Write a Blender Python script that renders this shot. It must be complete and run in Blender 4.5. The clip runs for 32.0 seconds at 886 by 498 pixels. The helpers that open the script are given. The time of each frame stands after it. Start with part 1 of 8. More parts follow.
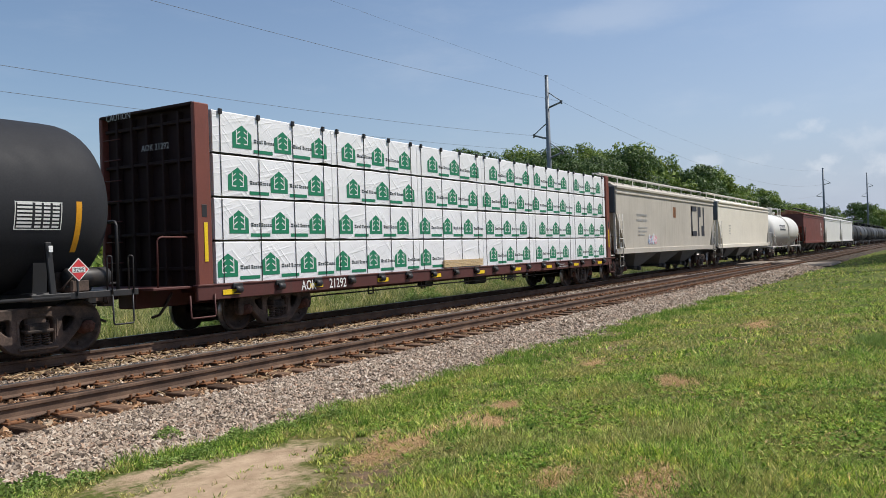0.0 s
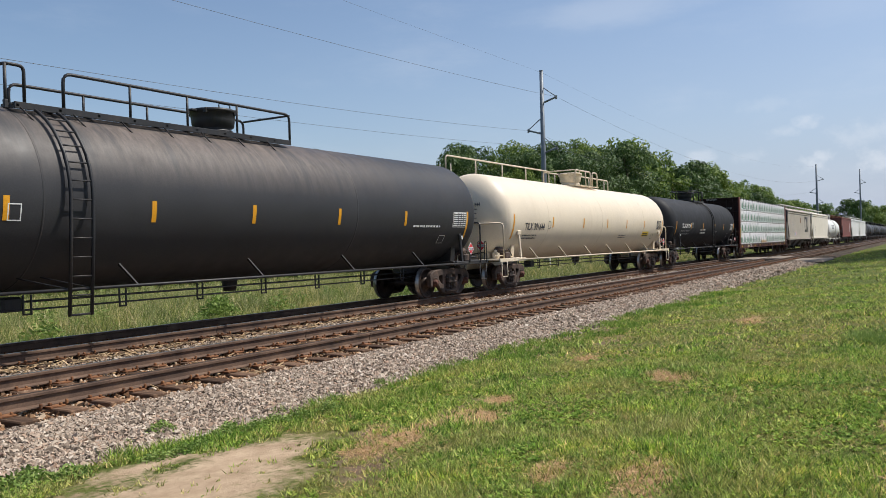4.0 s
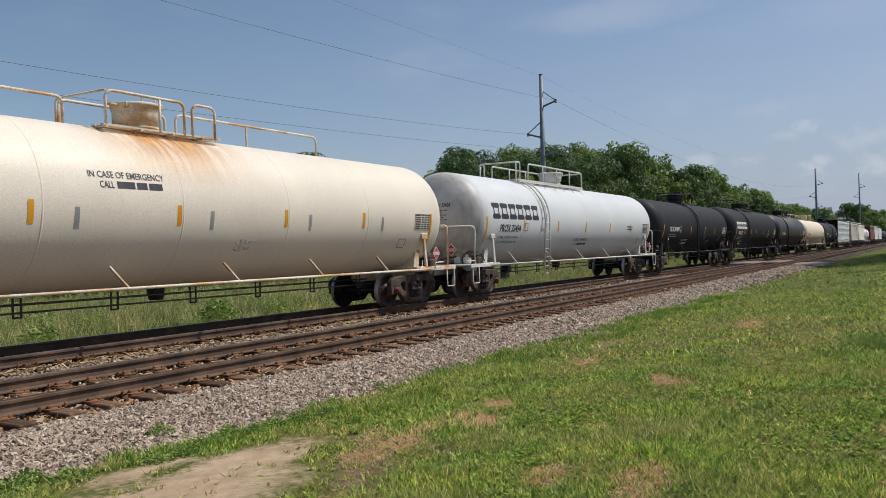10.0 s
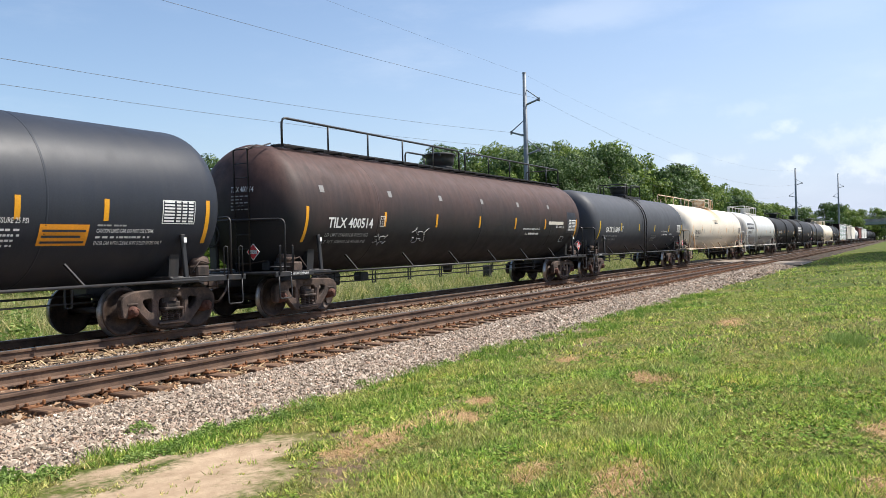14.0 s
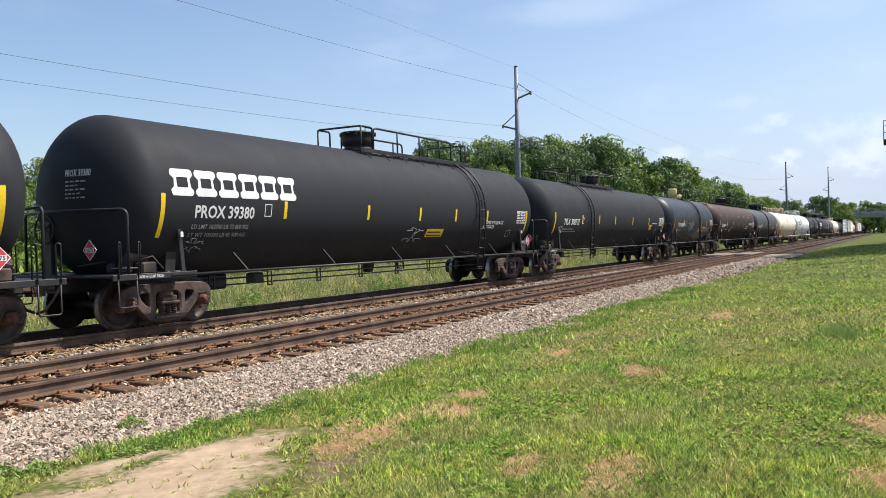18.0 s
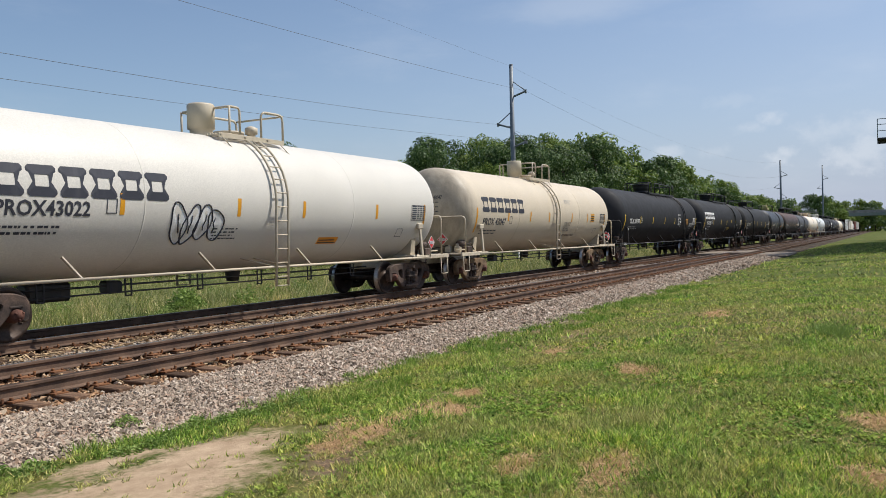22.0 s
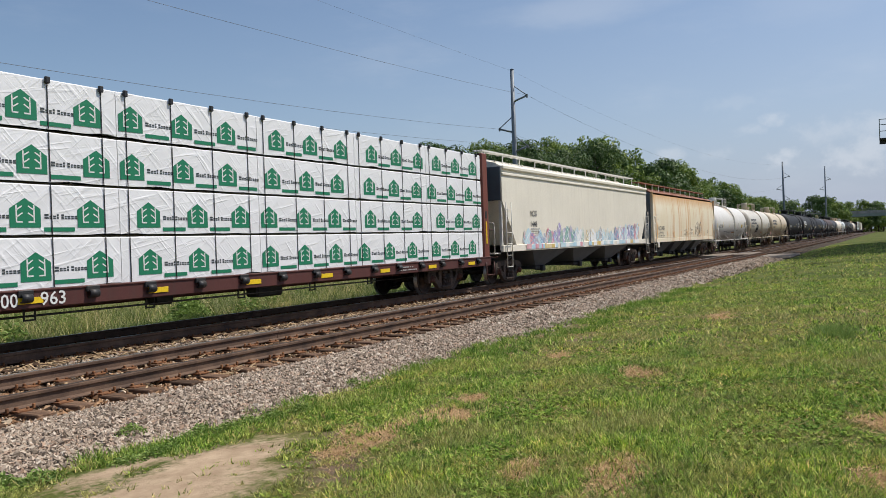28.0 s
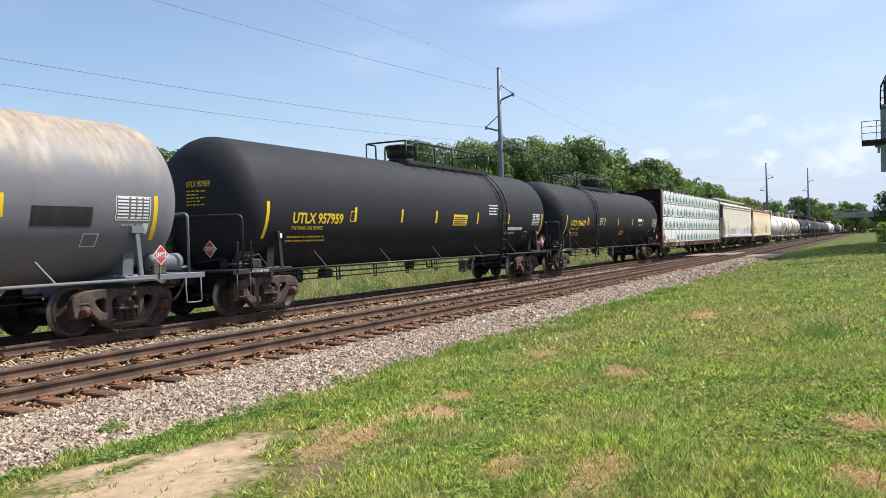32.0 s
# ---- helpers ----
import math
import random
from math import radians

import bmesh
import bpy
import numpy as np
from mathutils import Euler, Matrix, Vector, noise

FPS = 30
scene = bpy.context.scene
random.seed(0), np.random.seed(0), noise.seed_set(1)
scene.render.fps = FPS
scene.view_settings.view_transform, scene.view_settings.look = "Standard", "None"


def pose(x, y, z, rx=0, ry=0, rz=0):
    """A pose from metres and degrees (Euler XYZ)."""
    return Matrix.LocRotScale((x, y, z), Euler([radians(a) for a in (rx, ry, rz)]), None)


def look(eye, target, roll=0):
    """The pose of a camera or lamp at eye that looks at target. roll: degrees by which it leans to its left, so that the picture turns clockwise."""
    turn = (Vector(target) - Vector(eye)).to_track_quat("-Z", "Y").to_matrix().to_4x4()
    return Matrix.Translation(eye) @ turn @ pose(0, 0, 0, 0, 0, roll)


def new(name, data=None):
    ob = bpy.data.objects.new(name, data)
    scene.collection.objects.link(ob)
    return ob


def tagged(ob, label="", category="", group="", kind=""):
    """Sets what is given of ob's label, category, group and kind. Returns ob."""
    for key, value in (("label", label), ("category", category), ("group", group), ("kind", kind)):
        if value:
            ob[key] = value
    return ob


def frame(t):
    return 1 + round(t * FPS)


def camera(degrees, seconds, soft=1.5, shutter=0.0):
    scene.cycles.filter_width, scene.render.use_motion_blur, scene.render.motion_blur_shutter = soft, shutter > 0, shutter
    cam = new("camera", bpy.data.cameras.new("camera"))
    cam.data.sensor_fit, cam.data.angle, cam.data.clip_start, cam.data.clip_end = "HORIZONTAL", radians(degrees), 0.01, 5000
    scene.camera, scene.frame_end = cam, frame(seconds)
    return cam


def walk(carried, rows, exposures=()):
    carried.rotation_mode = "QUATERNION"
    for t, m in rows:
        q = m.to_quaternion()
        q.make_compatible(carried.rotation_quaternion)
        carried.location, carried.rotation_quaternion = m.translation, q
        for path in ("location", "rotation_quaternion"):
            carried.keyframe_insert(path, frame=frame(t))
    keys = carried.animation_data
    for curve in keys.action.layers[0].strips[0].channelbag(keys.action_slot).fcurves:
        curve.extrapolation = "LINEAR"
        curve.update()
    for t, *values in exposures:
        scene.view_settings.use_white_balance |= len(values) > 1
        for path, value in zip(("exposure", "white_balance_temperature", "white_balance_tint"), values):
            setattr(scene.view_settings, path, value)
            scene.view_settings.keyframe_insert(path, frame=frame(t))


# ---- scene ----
cam = camera(57.57, 32.0, soft=0.85)
EYE = (0.0, 0.0, 1.534)
# seconds and the turns of a camera held by hand at one spot
HELD = [
    (0.0, 90.15, 1.799, -58.568), (0.5, 90.164, 1.713, -58.664), (1.0, 90.062, 1.704, -58.801),
    (1.5, 89.976, 1.698, -58.9), (2.0, 89.892, 1.752, -58.888), (2.5, 89.773, 1.786, -58.88),
    (3.0, 89.671, 1.711, -58.965), (3.5, 89.678, 1.6, -58.992), (5.5, 90.163, 1.597, -59.01),
    (6.0, 90.254, 1.452, -59.06), (6.5, 90.275, 1.521, -59.134), (7.0, 90.231, 1.514, -59.192),
    (7.5, 90.034, 1.459, -59.231), (8.0, 89.826, 1.483, -59.275), (8.5, 89.83, 1.58, -59.139),
    (9.0, 89.957, 1.623, -59.031), (9.5, 90.016, 1.567, -59.059), (10.0, 90.005, 1.483, -59.03),
    (10.5, 90.09, 1.421, -59.155), (11.0, 90.192, 1.378, -59.458), (11.5, 90.229, 1.422, -59.727),
    (12.0, 90.112, 1.363, -59.93), (12.5, 89.975, 1.313, -60.185), (13.0, 89.864, 1.23, -60.224),
    (13.5, 89.809, 1.26, -60.196), (14.0, 89.807, 1.255, -60.244), (14.5, 89.739, 1.26, -60.382),
    (16.5, 89.62, 1.402, -60.441), (17.0, 89.498, 1.332, -60.588), (17.5, 89.364, 1.379, -60.759),
    (18.0, 89.355, 1.37, -60.817), (18.5, 89.458, 1.575, -60.674), (19.0, 89.521, 1.638, -60.627),
    (19.5, 89.348, 1.619, -60.728), (20.0, 89.175, 1.59, -60.797), (20.5, 89.099, 1.353, -60.91),
    (21.0, 89.252, 1.166, -61.039), (21.5, 89.332, 1.26, -61.134), (22.0, 89.237, 1.398, -61.16),
    (22.5, 89.231, 1.641, -60.966), (23.0, 89.353, 1.774, -60.573), (23.5, 89.467, 1.829, -60.468),
    (24.0, 89.549, 1.941, -60.703), (24.5, 89.523, 1.969, -60.933), (25.0, 89.472, 2.164, -60.967),
    (25.5, 89.393, 2.063, -60.92), (27.5, 89.488, 2.158, -60.806), (28.0, 89.609, 2.014, -60.96),
    (28.5, 89.813, 1.892, -61.242), (29.0, 89.988, 2.195, -61.24), (29.5, 89.863, 2.159, -61.247),
    (30.0, 89.629, 1.999, -61.438), (30.5, 89.484, 2.082, -61.579), (31.0, 89.378, 2.094, -61.746),
    (31.5, 89.338, 1.798, -61.956), (32.0, 89.438, 1.587, -61.995),
]
# seconds, stops: the automatic exposure dips when white cars fill the view
EXPOSURES = [(0.0, 0.2), (0.5, 0.5), (1.0, 0.7), (1.5, 0.5), (2.0, 0.2), (3.0, 0.12), (6.0, 0.7), (7.0, 0.66), (8.0, 0.32), (9.0, 0.08), (10.0, -0.08), (11.0, 0.1), (12.0, 0.56), (14.0, 0.74), (18.0, 0.7), (19.0, 0.7), (20.0, 0.42), (21.0, 0.17), (22.0, 0.2), (23.0, 0.2), (24.0, 0.2), (25.0, 0.26), (28.0, 0.1), (28.5, 0.1), (29.0, 0.36), (30.0, 0.7), (31.0, 0.76), (32.0, 0.72)]
walk(cam, [(t, pose(*EYE, rx, ry, rz)) for t, rx, ry, rz in HELD], EXPOSURES)

# ---- light ----
SUN_WAY = Vector((0.38, -0.42, 0.82)).normalized()
sun = new("sun", bpy.data.lights.new("sun", "SUN"))
sun.data.energy, sun.data.angle, sun.data.color = 4.2, radians(0.6), (1.0, 0.95, 0.87)
sun.matrix_world = look(SUN_WAY * 200, (0, 0, 0))

world = bpy.data.worlds.new("sky")
scene.world = world
world.use_nodes = True
wn, wl = world.node_tree.nodes, world.node_tree.links
wn.clear()
w_sky = wn.new("ShaderNodeTexSky")
w_sky.sky_type, w_sky.sun_disc = "NISHITA", False
w_sky.sun_elevation, w_sky.sun_rotation = math.asin(SUN_WAY.z), math.atan2(SUN_WAY.x, SUN_WAY.y)
w_sky.air_density, w_sky.dust_density, w_sky.ozone_density = 1.0, 1.2, 2.6
w_co = wn.new("ShaderNodeTexCoord")


def sky_math(op, a, b=0.0):
    n = wn.new("ShaderNodeMath")
    n.operation = op
    for v, i in ((a, 0), (b, 1)):
        if isinstance(v, (int, float)):
            n.inputs[i].default_value = v
        else:
            wl.new(v, n.inputs[i])
    return n.outputs[0]


def sky_ramp(value, lo, hi, top=1.0):
    n = wn.new("ShaderNodeMapRange")
    n.interpolation_type = "SMOOTHSTEP"
    n.inputs[1].default_value, n.inputs[2].default_value, n.inputs[4].default_value = lo, hi, top
    wl.new(value, n.inputs[0])
    return n.outputs[0]


def sky_noise(scale, stretch, detail=7.0):
    m = wn.new("ShaderNodeMapping")
    m.inputs["Scale"].default_value = stretch
    n = wn.new("ShaderNodeTexNoise")
    n.inputs["Scale"].default_value, n.inputs["Detail"].default_value, n.inputs["Roughness"].default_value = scale, detail, 0.62
    wl.new(w_co.outputs["Generated"], m.inputs["Vector"])
    wl.new(m.outputs[0], n.inputs["Vector"])
    return n.outputs[0]


w_xyz = wn.new("ShaderNodeSeparateXYZ")
wl.new(w_co.outputs["Generated"], w_xyz.inputs[0])
w_az = sky_math("ARCTAN2", w_xyz.outputs[1], w_xyz.outputs[0])
w_el = sky_math("ARCSINE", w_xyz.outputs[2])
w_wisp, w_puff = sky_noise(2.2, (1.0, 2.2, 7.0)), sky_noise(44.0, (1.0, 1.0, 1.3))
# low lavender haze, thin high cloud, and the few clouds that stand over the line
def sky_mix(fac, a, colour):
    n = wn.new("ShaderNodeMix")
    n.data_type = "RGBA"
    n.inputs[7].default_value = colour + (1,)
    wl.new(fac, n.inputs[0])
    wl.new(a, n.inputs[6])
    return n.outputs[2]


w_low = sky_math("ADD", sky_math("MULTIPLY", sky_ramp(w_el, 0.40, 0.10, 0.5), sky_ramp(w_az, 1.3, -0.3)), sky_ramp(w_el, 0.16, 0.0, 0.42))
w_air = sky_mix(w_low, w_sky.outputs[0], (3.6, 4.15, 5.5))
w_cloud = sky_ramp(w_wisp, 0.50, 0.95, 0.20)
for az, el, wide, tall, strength, puffy in [(19.6, 15.6, 7.6, 1.3, 0.42, 0), (5.0, 14.5, 6.0, 1.6, 0.2, 0), (6.6, 7.35, 0.95, 0.6, 0.75, 1), (7.9, 6.8, 1.2, 0.5, 0.5, 1), (6.2, 4.5, 1.4, 0.75, 0.95, 1), (5.6, 5.0, 0.9, 0.6, 0.9, 1),
                                             (10.0, 5.3, 1.2, 0.6, 0.35, 1), (1.5, 4.7, 2.6, 1.3, 0.85, 1), (3.0, 6.2, 2.6, 0.9, 0.5, 1), (0.4, 6.6, 1.6, 0.8, 0.6, 1), (-6.0, 5.0, 5.0, 1.6, 0.8, 1), (13.3, 5.4, 1.1, 0.6, 0.7, 1), (9.0, 8.6, 2.4, 0.6, 0.25, 1)]:
    a = sky_math("DIVIDE", sky_math("SUBTRACT", w_az, radians(az)), radians(wide))
    e = sky_math("DIVIDE", sky_math("SUBTRACT", w_el, radians(el)), radians(tall))
    d = sky_math("SQRT", sky_math("ADD", sky_math("MULTIPLY", a, a), sky_math("MULTIPLY", e, e)))
    d = sky_math("ADD", d, sky_math("MULTIPLY", sky_math("SUBTRACT", w_puff if puffy else w_wisp, 0.5), 2.6 if puffy else 2.2))
    w_cloud = sky_math("MAXIMUM", w_cloud, sky_ramp(d, 1.15, 0.0, strength * 0.48))
w_full = sky_mix(w_cloud, w_air, (6.6, 6.9, 7.4))
w_bg, w_out = wn.new("ShaderNodeBackground"), wn.new("ShaderNodeOutputWorld")
w_bg.inputs["Strength"].default_value = 0.105
wl.new(w_full, w_bg.inputs["Color"])
wl.new(w_bg.outputs[0], w_out.inputs[0])


# ---- materials ----
def shade(c, k):
    return tuple(max(0.0, min(1.0, v * k)) for v in c[:3]) + (1,)


class Look:
    """A node material under construction: a principled surface and small helpers."""

    def __init__(self, name):
        self.m = bpy.data.materials.new(name)
        self.m.use_nodes = True
        self.t = self.m.node_tree
        self.b = self.t.nodes["Principled BSDF"]
        self.co = self.t.nodes.new("ShaderNodeTexCoord").outputs["Object"]

    def node(self, kind):
        return self.t.nodes.new(kind)

    def link(self, a, b):
        self.t.links.new(a, b)

    def noise(self, scale, detail=4.0, rough=0.55, stretch=None, where=None):
        n = self.node("ShaderNodeTexNoise")
        n.inputs["Scale"].default_value, n.inputs["Detail"].default_value = scale, detail
        n.inputs["Roughness"].default_value = rough
        src = where or self.co
        if stretch:
            mp = self.node("ShaderNodeMapping")
            mp.inputs["Scale"].default_value = stretch
            self.link(src, mp.inputs["Vector"])
            src = mp.outputs[0]
        self.link(src, n.inputs["Vector"])
        return n.outputs[0]

    def ramp(self, value, stops):
        r = self.node("ShaderNodeValToRGB")
        e = r.color_ramp.elements
        while len(e) < len(stops):
            e.new(0.5)
        for k, (pos, c) in zip(e, stops):
            k.position = pos
            k.color = (c, c, c, 1) if isinstance(c, (int, float)) else tuple(c[:3]) + (1,)
        self.link(value, r.inputs[0])
        return r.outputs[0]

    def mix(self, fac, a, b, kind="MIX"):
        n = self.node("ShaderNodeMix")
        n.data_type, n.blend_type = "RGBA", kind
        for v, s in ((fac, 0), (a, 6), (b, 7)):
            if isinstance(v, (int, float)):
                n.inputs[s].default_value = v
            elif isinstance(v, tuple):
                n.inputs[s].default_value = tuple(v[:3]) + (1,)
            else:
                self.link(v, n.inputs[s])
        return n.outputs[2]

    def math(self, op, a, b=0.0):
        n = self.node("ShaderNodeMath")
        n.operation = op
        for v, s in ((a, 0), (b, 1)):
            if isinstance(v, (int, float)):
                n.inputs[s].default_value = v
            else:
                self.link(v, n.inputs[s])
        return n.outputs[0]

    def axis(self, i):
        s = self.node("ShaderNodeSeparateXYZ")
        self.link(self.co, s.inputs[0])
        return s.outputs[i]

    def done(self, colour, rough=0.6, metal=0.0, bump=None, amount=0.2, dist=0.01, spec=0.5):
        if isinstance(colour, tuple):
            self.b.inputs["Base Color"].default_value = tuple(colour[:3]) + (1,)
        else:
            self.link(colour, self.b.inputs["Base Color"])
        if isinstance(rough, (int, float)):
            self.b.inputs["Roughness"].default_value = rough
        else:
            self.link(rough, self.b.inputs["Roughness"])
        self.b.inputs["Metallic"].default_value = metal
        self.b.inputs["Specular IOR Level"].default_value = spec
        if bump is not None:
            n = self.node("ShaderNodeBump")
            n.inputs["Strength"].default_value, n.inputs["Distance"].default_value = amount, dist
            self.link(bump, n.inputs["Height"])
            self.link(n.outputs[0], self.b.inputs["Normal"])
        return self.m


def paint(name, c, rough=0.5, wear=0.12, dirt=(0.16, 0.12, 0.08), dirtiness=0.25, metal=0.0, spec=0.4):
    """Painted steel: a large soft fade, fine grain, and thin vertical wash streaks of dust."""
    k = Look(name)
    big = k.ramp(k.noise(0.55, 5.0), [(0.3, shade(c, 1 - wear)), (0.7, shade(c, 1 + wear))])
    fine = k.ramp(k.noise(38.0, 3.0), [(0.35, 0.88), (0.7, 1.06)])
    col = k.mix(1.0, big, fine, "MULTIPLY")
    streak = k.ramp(k.noise(1.0, 5.0, 0.6, (5.5, 1.2, 0.35)), [(0.5, 0.0), (0.8, dirtiness)])
    col = k.mix(streak, col, dirt)
    rr = k.ramp(k.noise(2.4, 4.0), [(0.3, max(0.05, rough - 0.05)), (0.7, min(1, rough + 0.06))])
    return k.done(col, rr, metal, k.noise(3.0, 3.0), 0.035, 0.02, spec)


def mottled(name, stops, scale=3.0, rough=0.85, bump=0.4, bscale=30.0, dist=0.01, metal=0.0, stretch=None, spec=0.3):
    k = Look(name)
    col = k.ramp(k.noise(scale, 6.0, 0.6, stretch), stops)
    col = k.mix(1.0, col, k.ramp(k.noise(bscale, 3.0), [(0.3, 0.72), (0.72, 1.15)]), "MULTIPLY")
    return k.done(col, rough, metal, k.noise(bscale, 4.0), bump, dist, spec)


def varied(name, stops, rough=0.8, bump=0.0, spec=0.3, through_light=0.0, patchy=0.0, tufty=0.0, dry=None):
    """For many joined or repeated pieces: each island takes its own tint."""
    k = Look(name)
    g = k.node("ShaderNodeNewGeometry").outputs["Random Per Island"]
    col = k.ramp(g, stops)
    if patchy:
        col = k.mix(1.0, col, k.ramp(k.noise(patchy, 5.0, 0.65), [(0.3, (0.5, 0.7, 0.62)), (0.5, (1.0, 1.0, 1.0)), (0.7, (1.3, 1.1, 1.05))]), "MULTIPLY")
    if tufty:
        col = k.mix(1.0, col, k.ramp(k.noise(tufty, 3.0, 0.6), [(0.34, (0.42, 0.5, 0.45)), (0.5, (1.0, 1.0, 1.0)), (0.66, (1.5, 1.4, 1.35))]), "MULTIPLY")
    if dry:
        col = k.mix(k.ramp(k.noise(0.75, 6.0, 0.7, where=k.co), [(0.43, 0.0), (0.62, 0.7)]), col, k.mix(g, shade(dry, 0.5), shade(dry, 1.3)))
    m = k.done(col, rough, 0.0, k.noise(20.0, 3.0) if bump else None, bump, 0.01, spec)
    if through_light:
        k.b.inputs["Subsurface Weight"].default_value = 0.0
        tr = k.node("ShaderNodeBsdfTranslucent")
        k.link(col, tr.inputs["Color"])
        mx = k.node("ShaderNodeMixShader")
        mx.inputs[0].default_value = through_light
        k.link(k.b.outputs[0], mx.inputs[1])
        k.link(tr.outputs[0], mx.inputs[2])
        k.link(mx.outputs[0], k.t.nodes["Material Output"].inputs[0])
    return m


BLACK = paint("black_tank_paint", (0.0275, 0.0285, 0.0325), 0.66, 0.05, (0.06, 0.057, 0.055), 0.05, spec=0.15)
GREYBLACK = paint("grey_black_paint", (0.056, 0.060, 0.071), 0.62, 0.08, (0.10, 0.09, 0.08), 0.12, spec=0.3)
BLUEBLACK = paint("glossy_blue_black_paint", (0.026, 0.030, 0.040), 0.46, 0.10, (0.09, 0.08, 0.07), 0.10, spec=0.3)
CREAM = paint("cream_paint", (0.76, 0.655, 0.51), 0.45, 0.06, (0.42, 0.30, 0.18), 0.16)
PALE = paint("off_white_paint", (0.62, 0.575, 0.49), 0.42, 0.05, (0.40, 0.33, 0.24), 0.2)
WHITE = paint("white_paint", (0.75, 0.74, 0.71), 0.4, 0.05, (0.40, 0.34, 0.26), 0.18)
HOPPERGREY = paint("grey_hopper_paint", (0.48, 0.44, 0.38), 0.6, 0.10, (0.22, 0.15, 0.09), 0.35)
DULLGREY = paint("dull_grey_paint", (0.23, 0.225, 0.22), 0.6, 0.2, (0.30, 0.21, 0.14), 0.4)
RED = paint("oxide_red_paint", (0.17, 0.035, 0.022), 0.55, 0.18, (0.06, 0.04, 0.03), 0.4)
MAROON = paint("maroon_paint", (0.085, 0.026, 0.022), 0.6, 0.2, (0.05, 0.035, 0.03), 0.5)
FITTING_BLACK = paint("black_fittings", (0.022, 0.022, 0.024), 0.5, 0.2, (0.12, 0.08, 0.05), 0.3)
FITTING_WHITE = paint("white_fittings", (0.64, 0.62, 0.57), 0.45, 0.08, (0.35, 0.22, 0.12), 0.3)
GALVANISED = paint("galvanised_steel", (0.42, 0.43, 0.44), 0.45, 0.12, (0.3, 0.25, 0.2), 0.2, 0.5)
TRUCK_IRON = mottled("rusty_cast_iron", [(0.34, (0.025, 0.02, 0.018)), (0.52, (0.088, 0.061, 0.049)), (0.72, (0.19, 0.125, 0.095))], 2.6, 0.75, 0.4, 45.0, 0.006)
CAP_RUST = mottled("red_rust_cap", [(0.3, (0.045, 0.022, 0.017)), (0.55, (0.105, 0.045, 0.032)), (0.75, (0.17, 0.08, 0.055))], 4.0, 0.8, 0.3, 45.0, 0.004)
TRUCK_DUST = mottled("dusty_cast_iron", [(0.3, (0.07, 0.045, 0.03)), (0.6, (0.22, 0.15, 0.09)), (0.8, (0.36, 0.27, 0.17))], 3.0, 0.85, 0.4, 45.0, 0.006)
WHEEL_STEEL = mottled("wheel_steel", [(0.3, (0.022, 0.017, 0.015)), (0.7, (0.085, 0.056, 0.042))], 5.0, 0.55, 0.15, 40.0, 0.004, 0.3)
TREAD_STEEL = mottled("worn_bright_steel", [(0.3, (0.28, 0.27, 0.26)), (0.7, (0.46, 0.45, 0.44))], 14.0, 0.32, 0.05, 60.0, 0.002, 0.9)
RAIL_RUST = mottled("rusted_rail_steel", [(0.3, (0.066, 0.043, 0.033)), (0.55, (0.135, 0.084, 0.058)), (0.8, (0.235, 0.15, 0.10))], 2.2, 0.85, 0.25, 60.0, 0.004)
PLATE_RUST = mottled("orange_rust", [(0.3, (0.10, 0.045, 0.024)), (0.55, (0.24, 0.105, 0.046)), (0.8, (0.36, 0.19, 0.085))], 6.0, 0.9, 0.4, 60.0, 0.004)
REFLECT = paint("amber_reflective_tape", (0.72, 0.33, 0.02), 0.35, 0.08, (0.3, 0.15, 0.03), 0.15)
REFLECT_YELLOW = paint("yellow_reflective_tape", (0.80, 0.55, 0.02), 0.35, 0.08, (0.3, 0.2, 0.03), 0.15)
YELLOW = paint("yellow_paint", (0.80, 0.55, 0.03), 0.5, 0.06, (0.3, 0.2, 0.05), 0.15)
PALE_YELLOW = paint("pale_yellow_paint", (0.74, 0.62, 0.30), 0.5, 0.08, (0.3, 0.2, 0.08), 0.25)
MARK_WHITE = paint("white_stencil", (0.74, 0.74, 0.72), 0.55, 0.06, (0.2, 0.2, 0.2), 0.2)
MARK_GREY = paint("faded_stencil", (0.36, 0.36, 0.35), 0.6, 0.1, (0.1, 0.1, 0.1), 0.4)
MARK_DARK = paint("dark_stencil", (0.035, 0.037, 0.05), 0.55, 0.1, (0.2, 0.2, 0.2), 0.2)
SLATE_PATCH = paint("dark_slate_patch", (0.016, 0.020, 0.030), 0.5, 0.1)
FADED_TAG = paint("faded_spray_lines", (0.56, 0.49, 0.41), 0.6, 0.2, (0.6, 0.5, 0.38), 0.5)
MARK_RED = paint("red_placard", (0.58, 0.045, 0.05), 0.5, 0.08, (0.3, 0.1, 0.1), 0.1)
ORANGE = paint("orange_sign", (0.78, 0.30, 0.02), 0.5, 0.08, (0.3, 0.2, 0.1), 0.2)


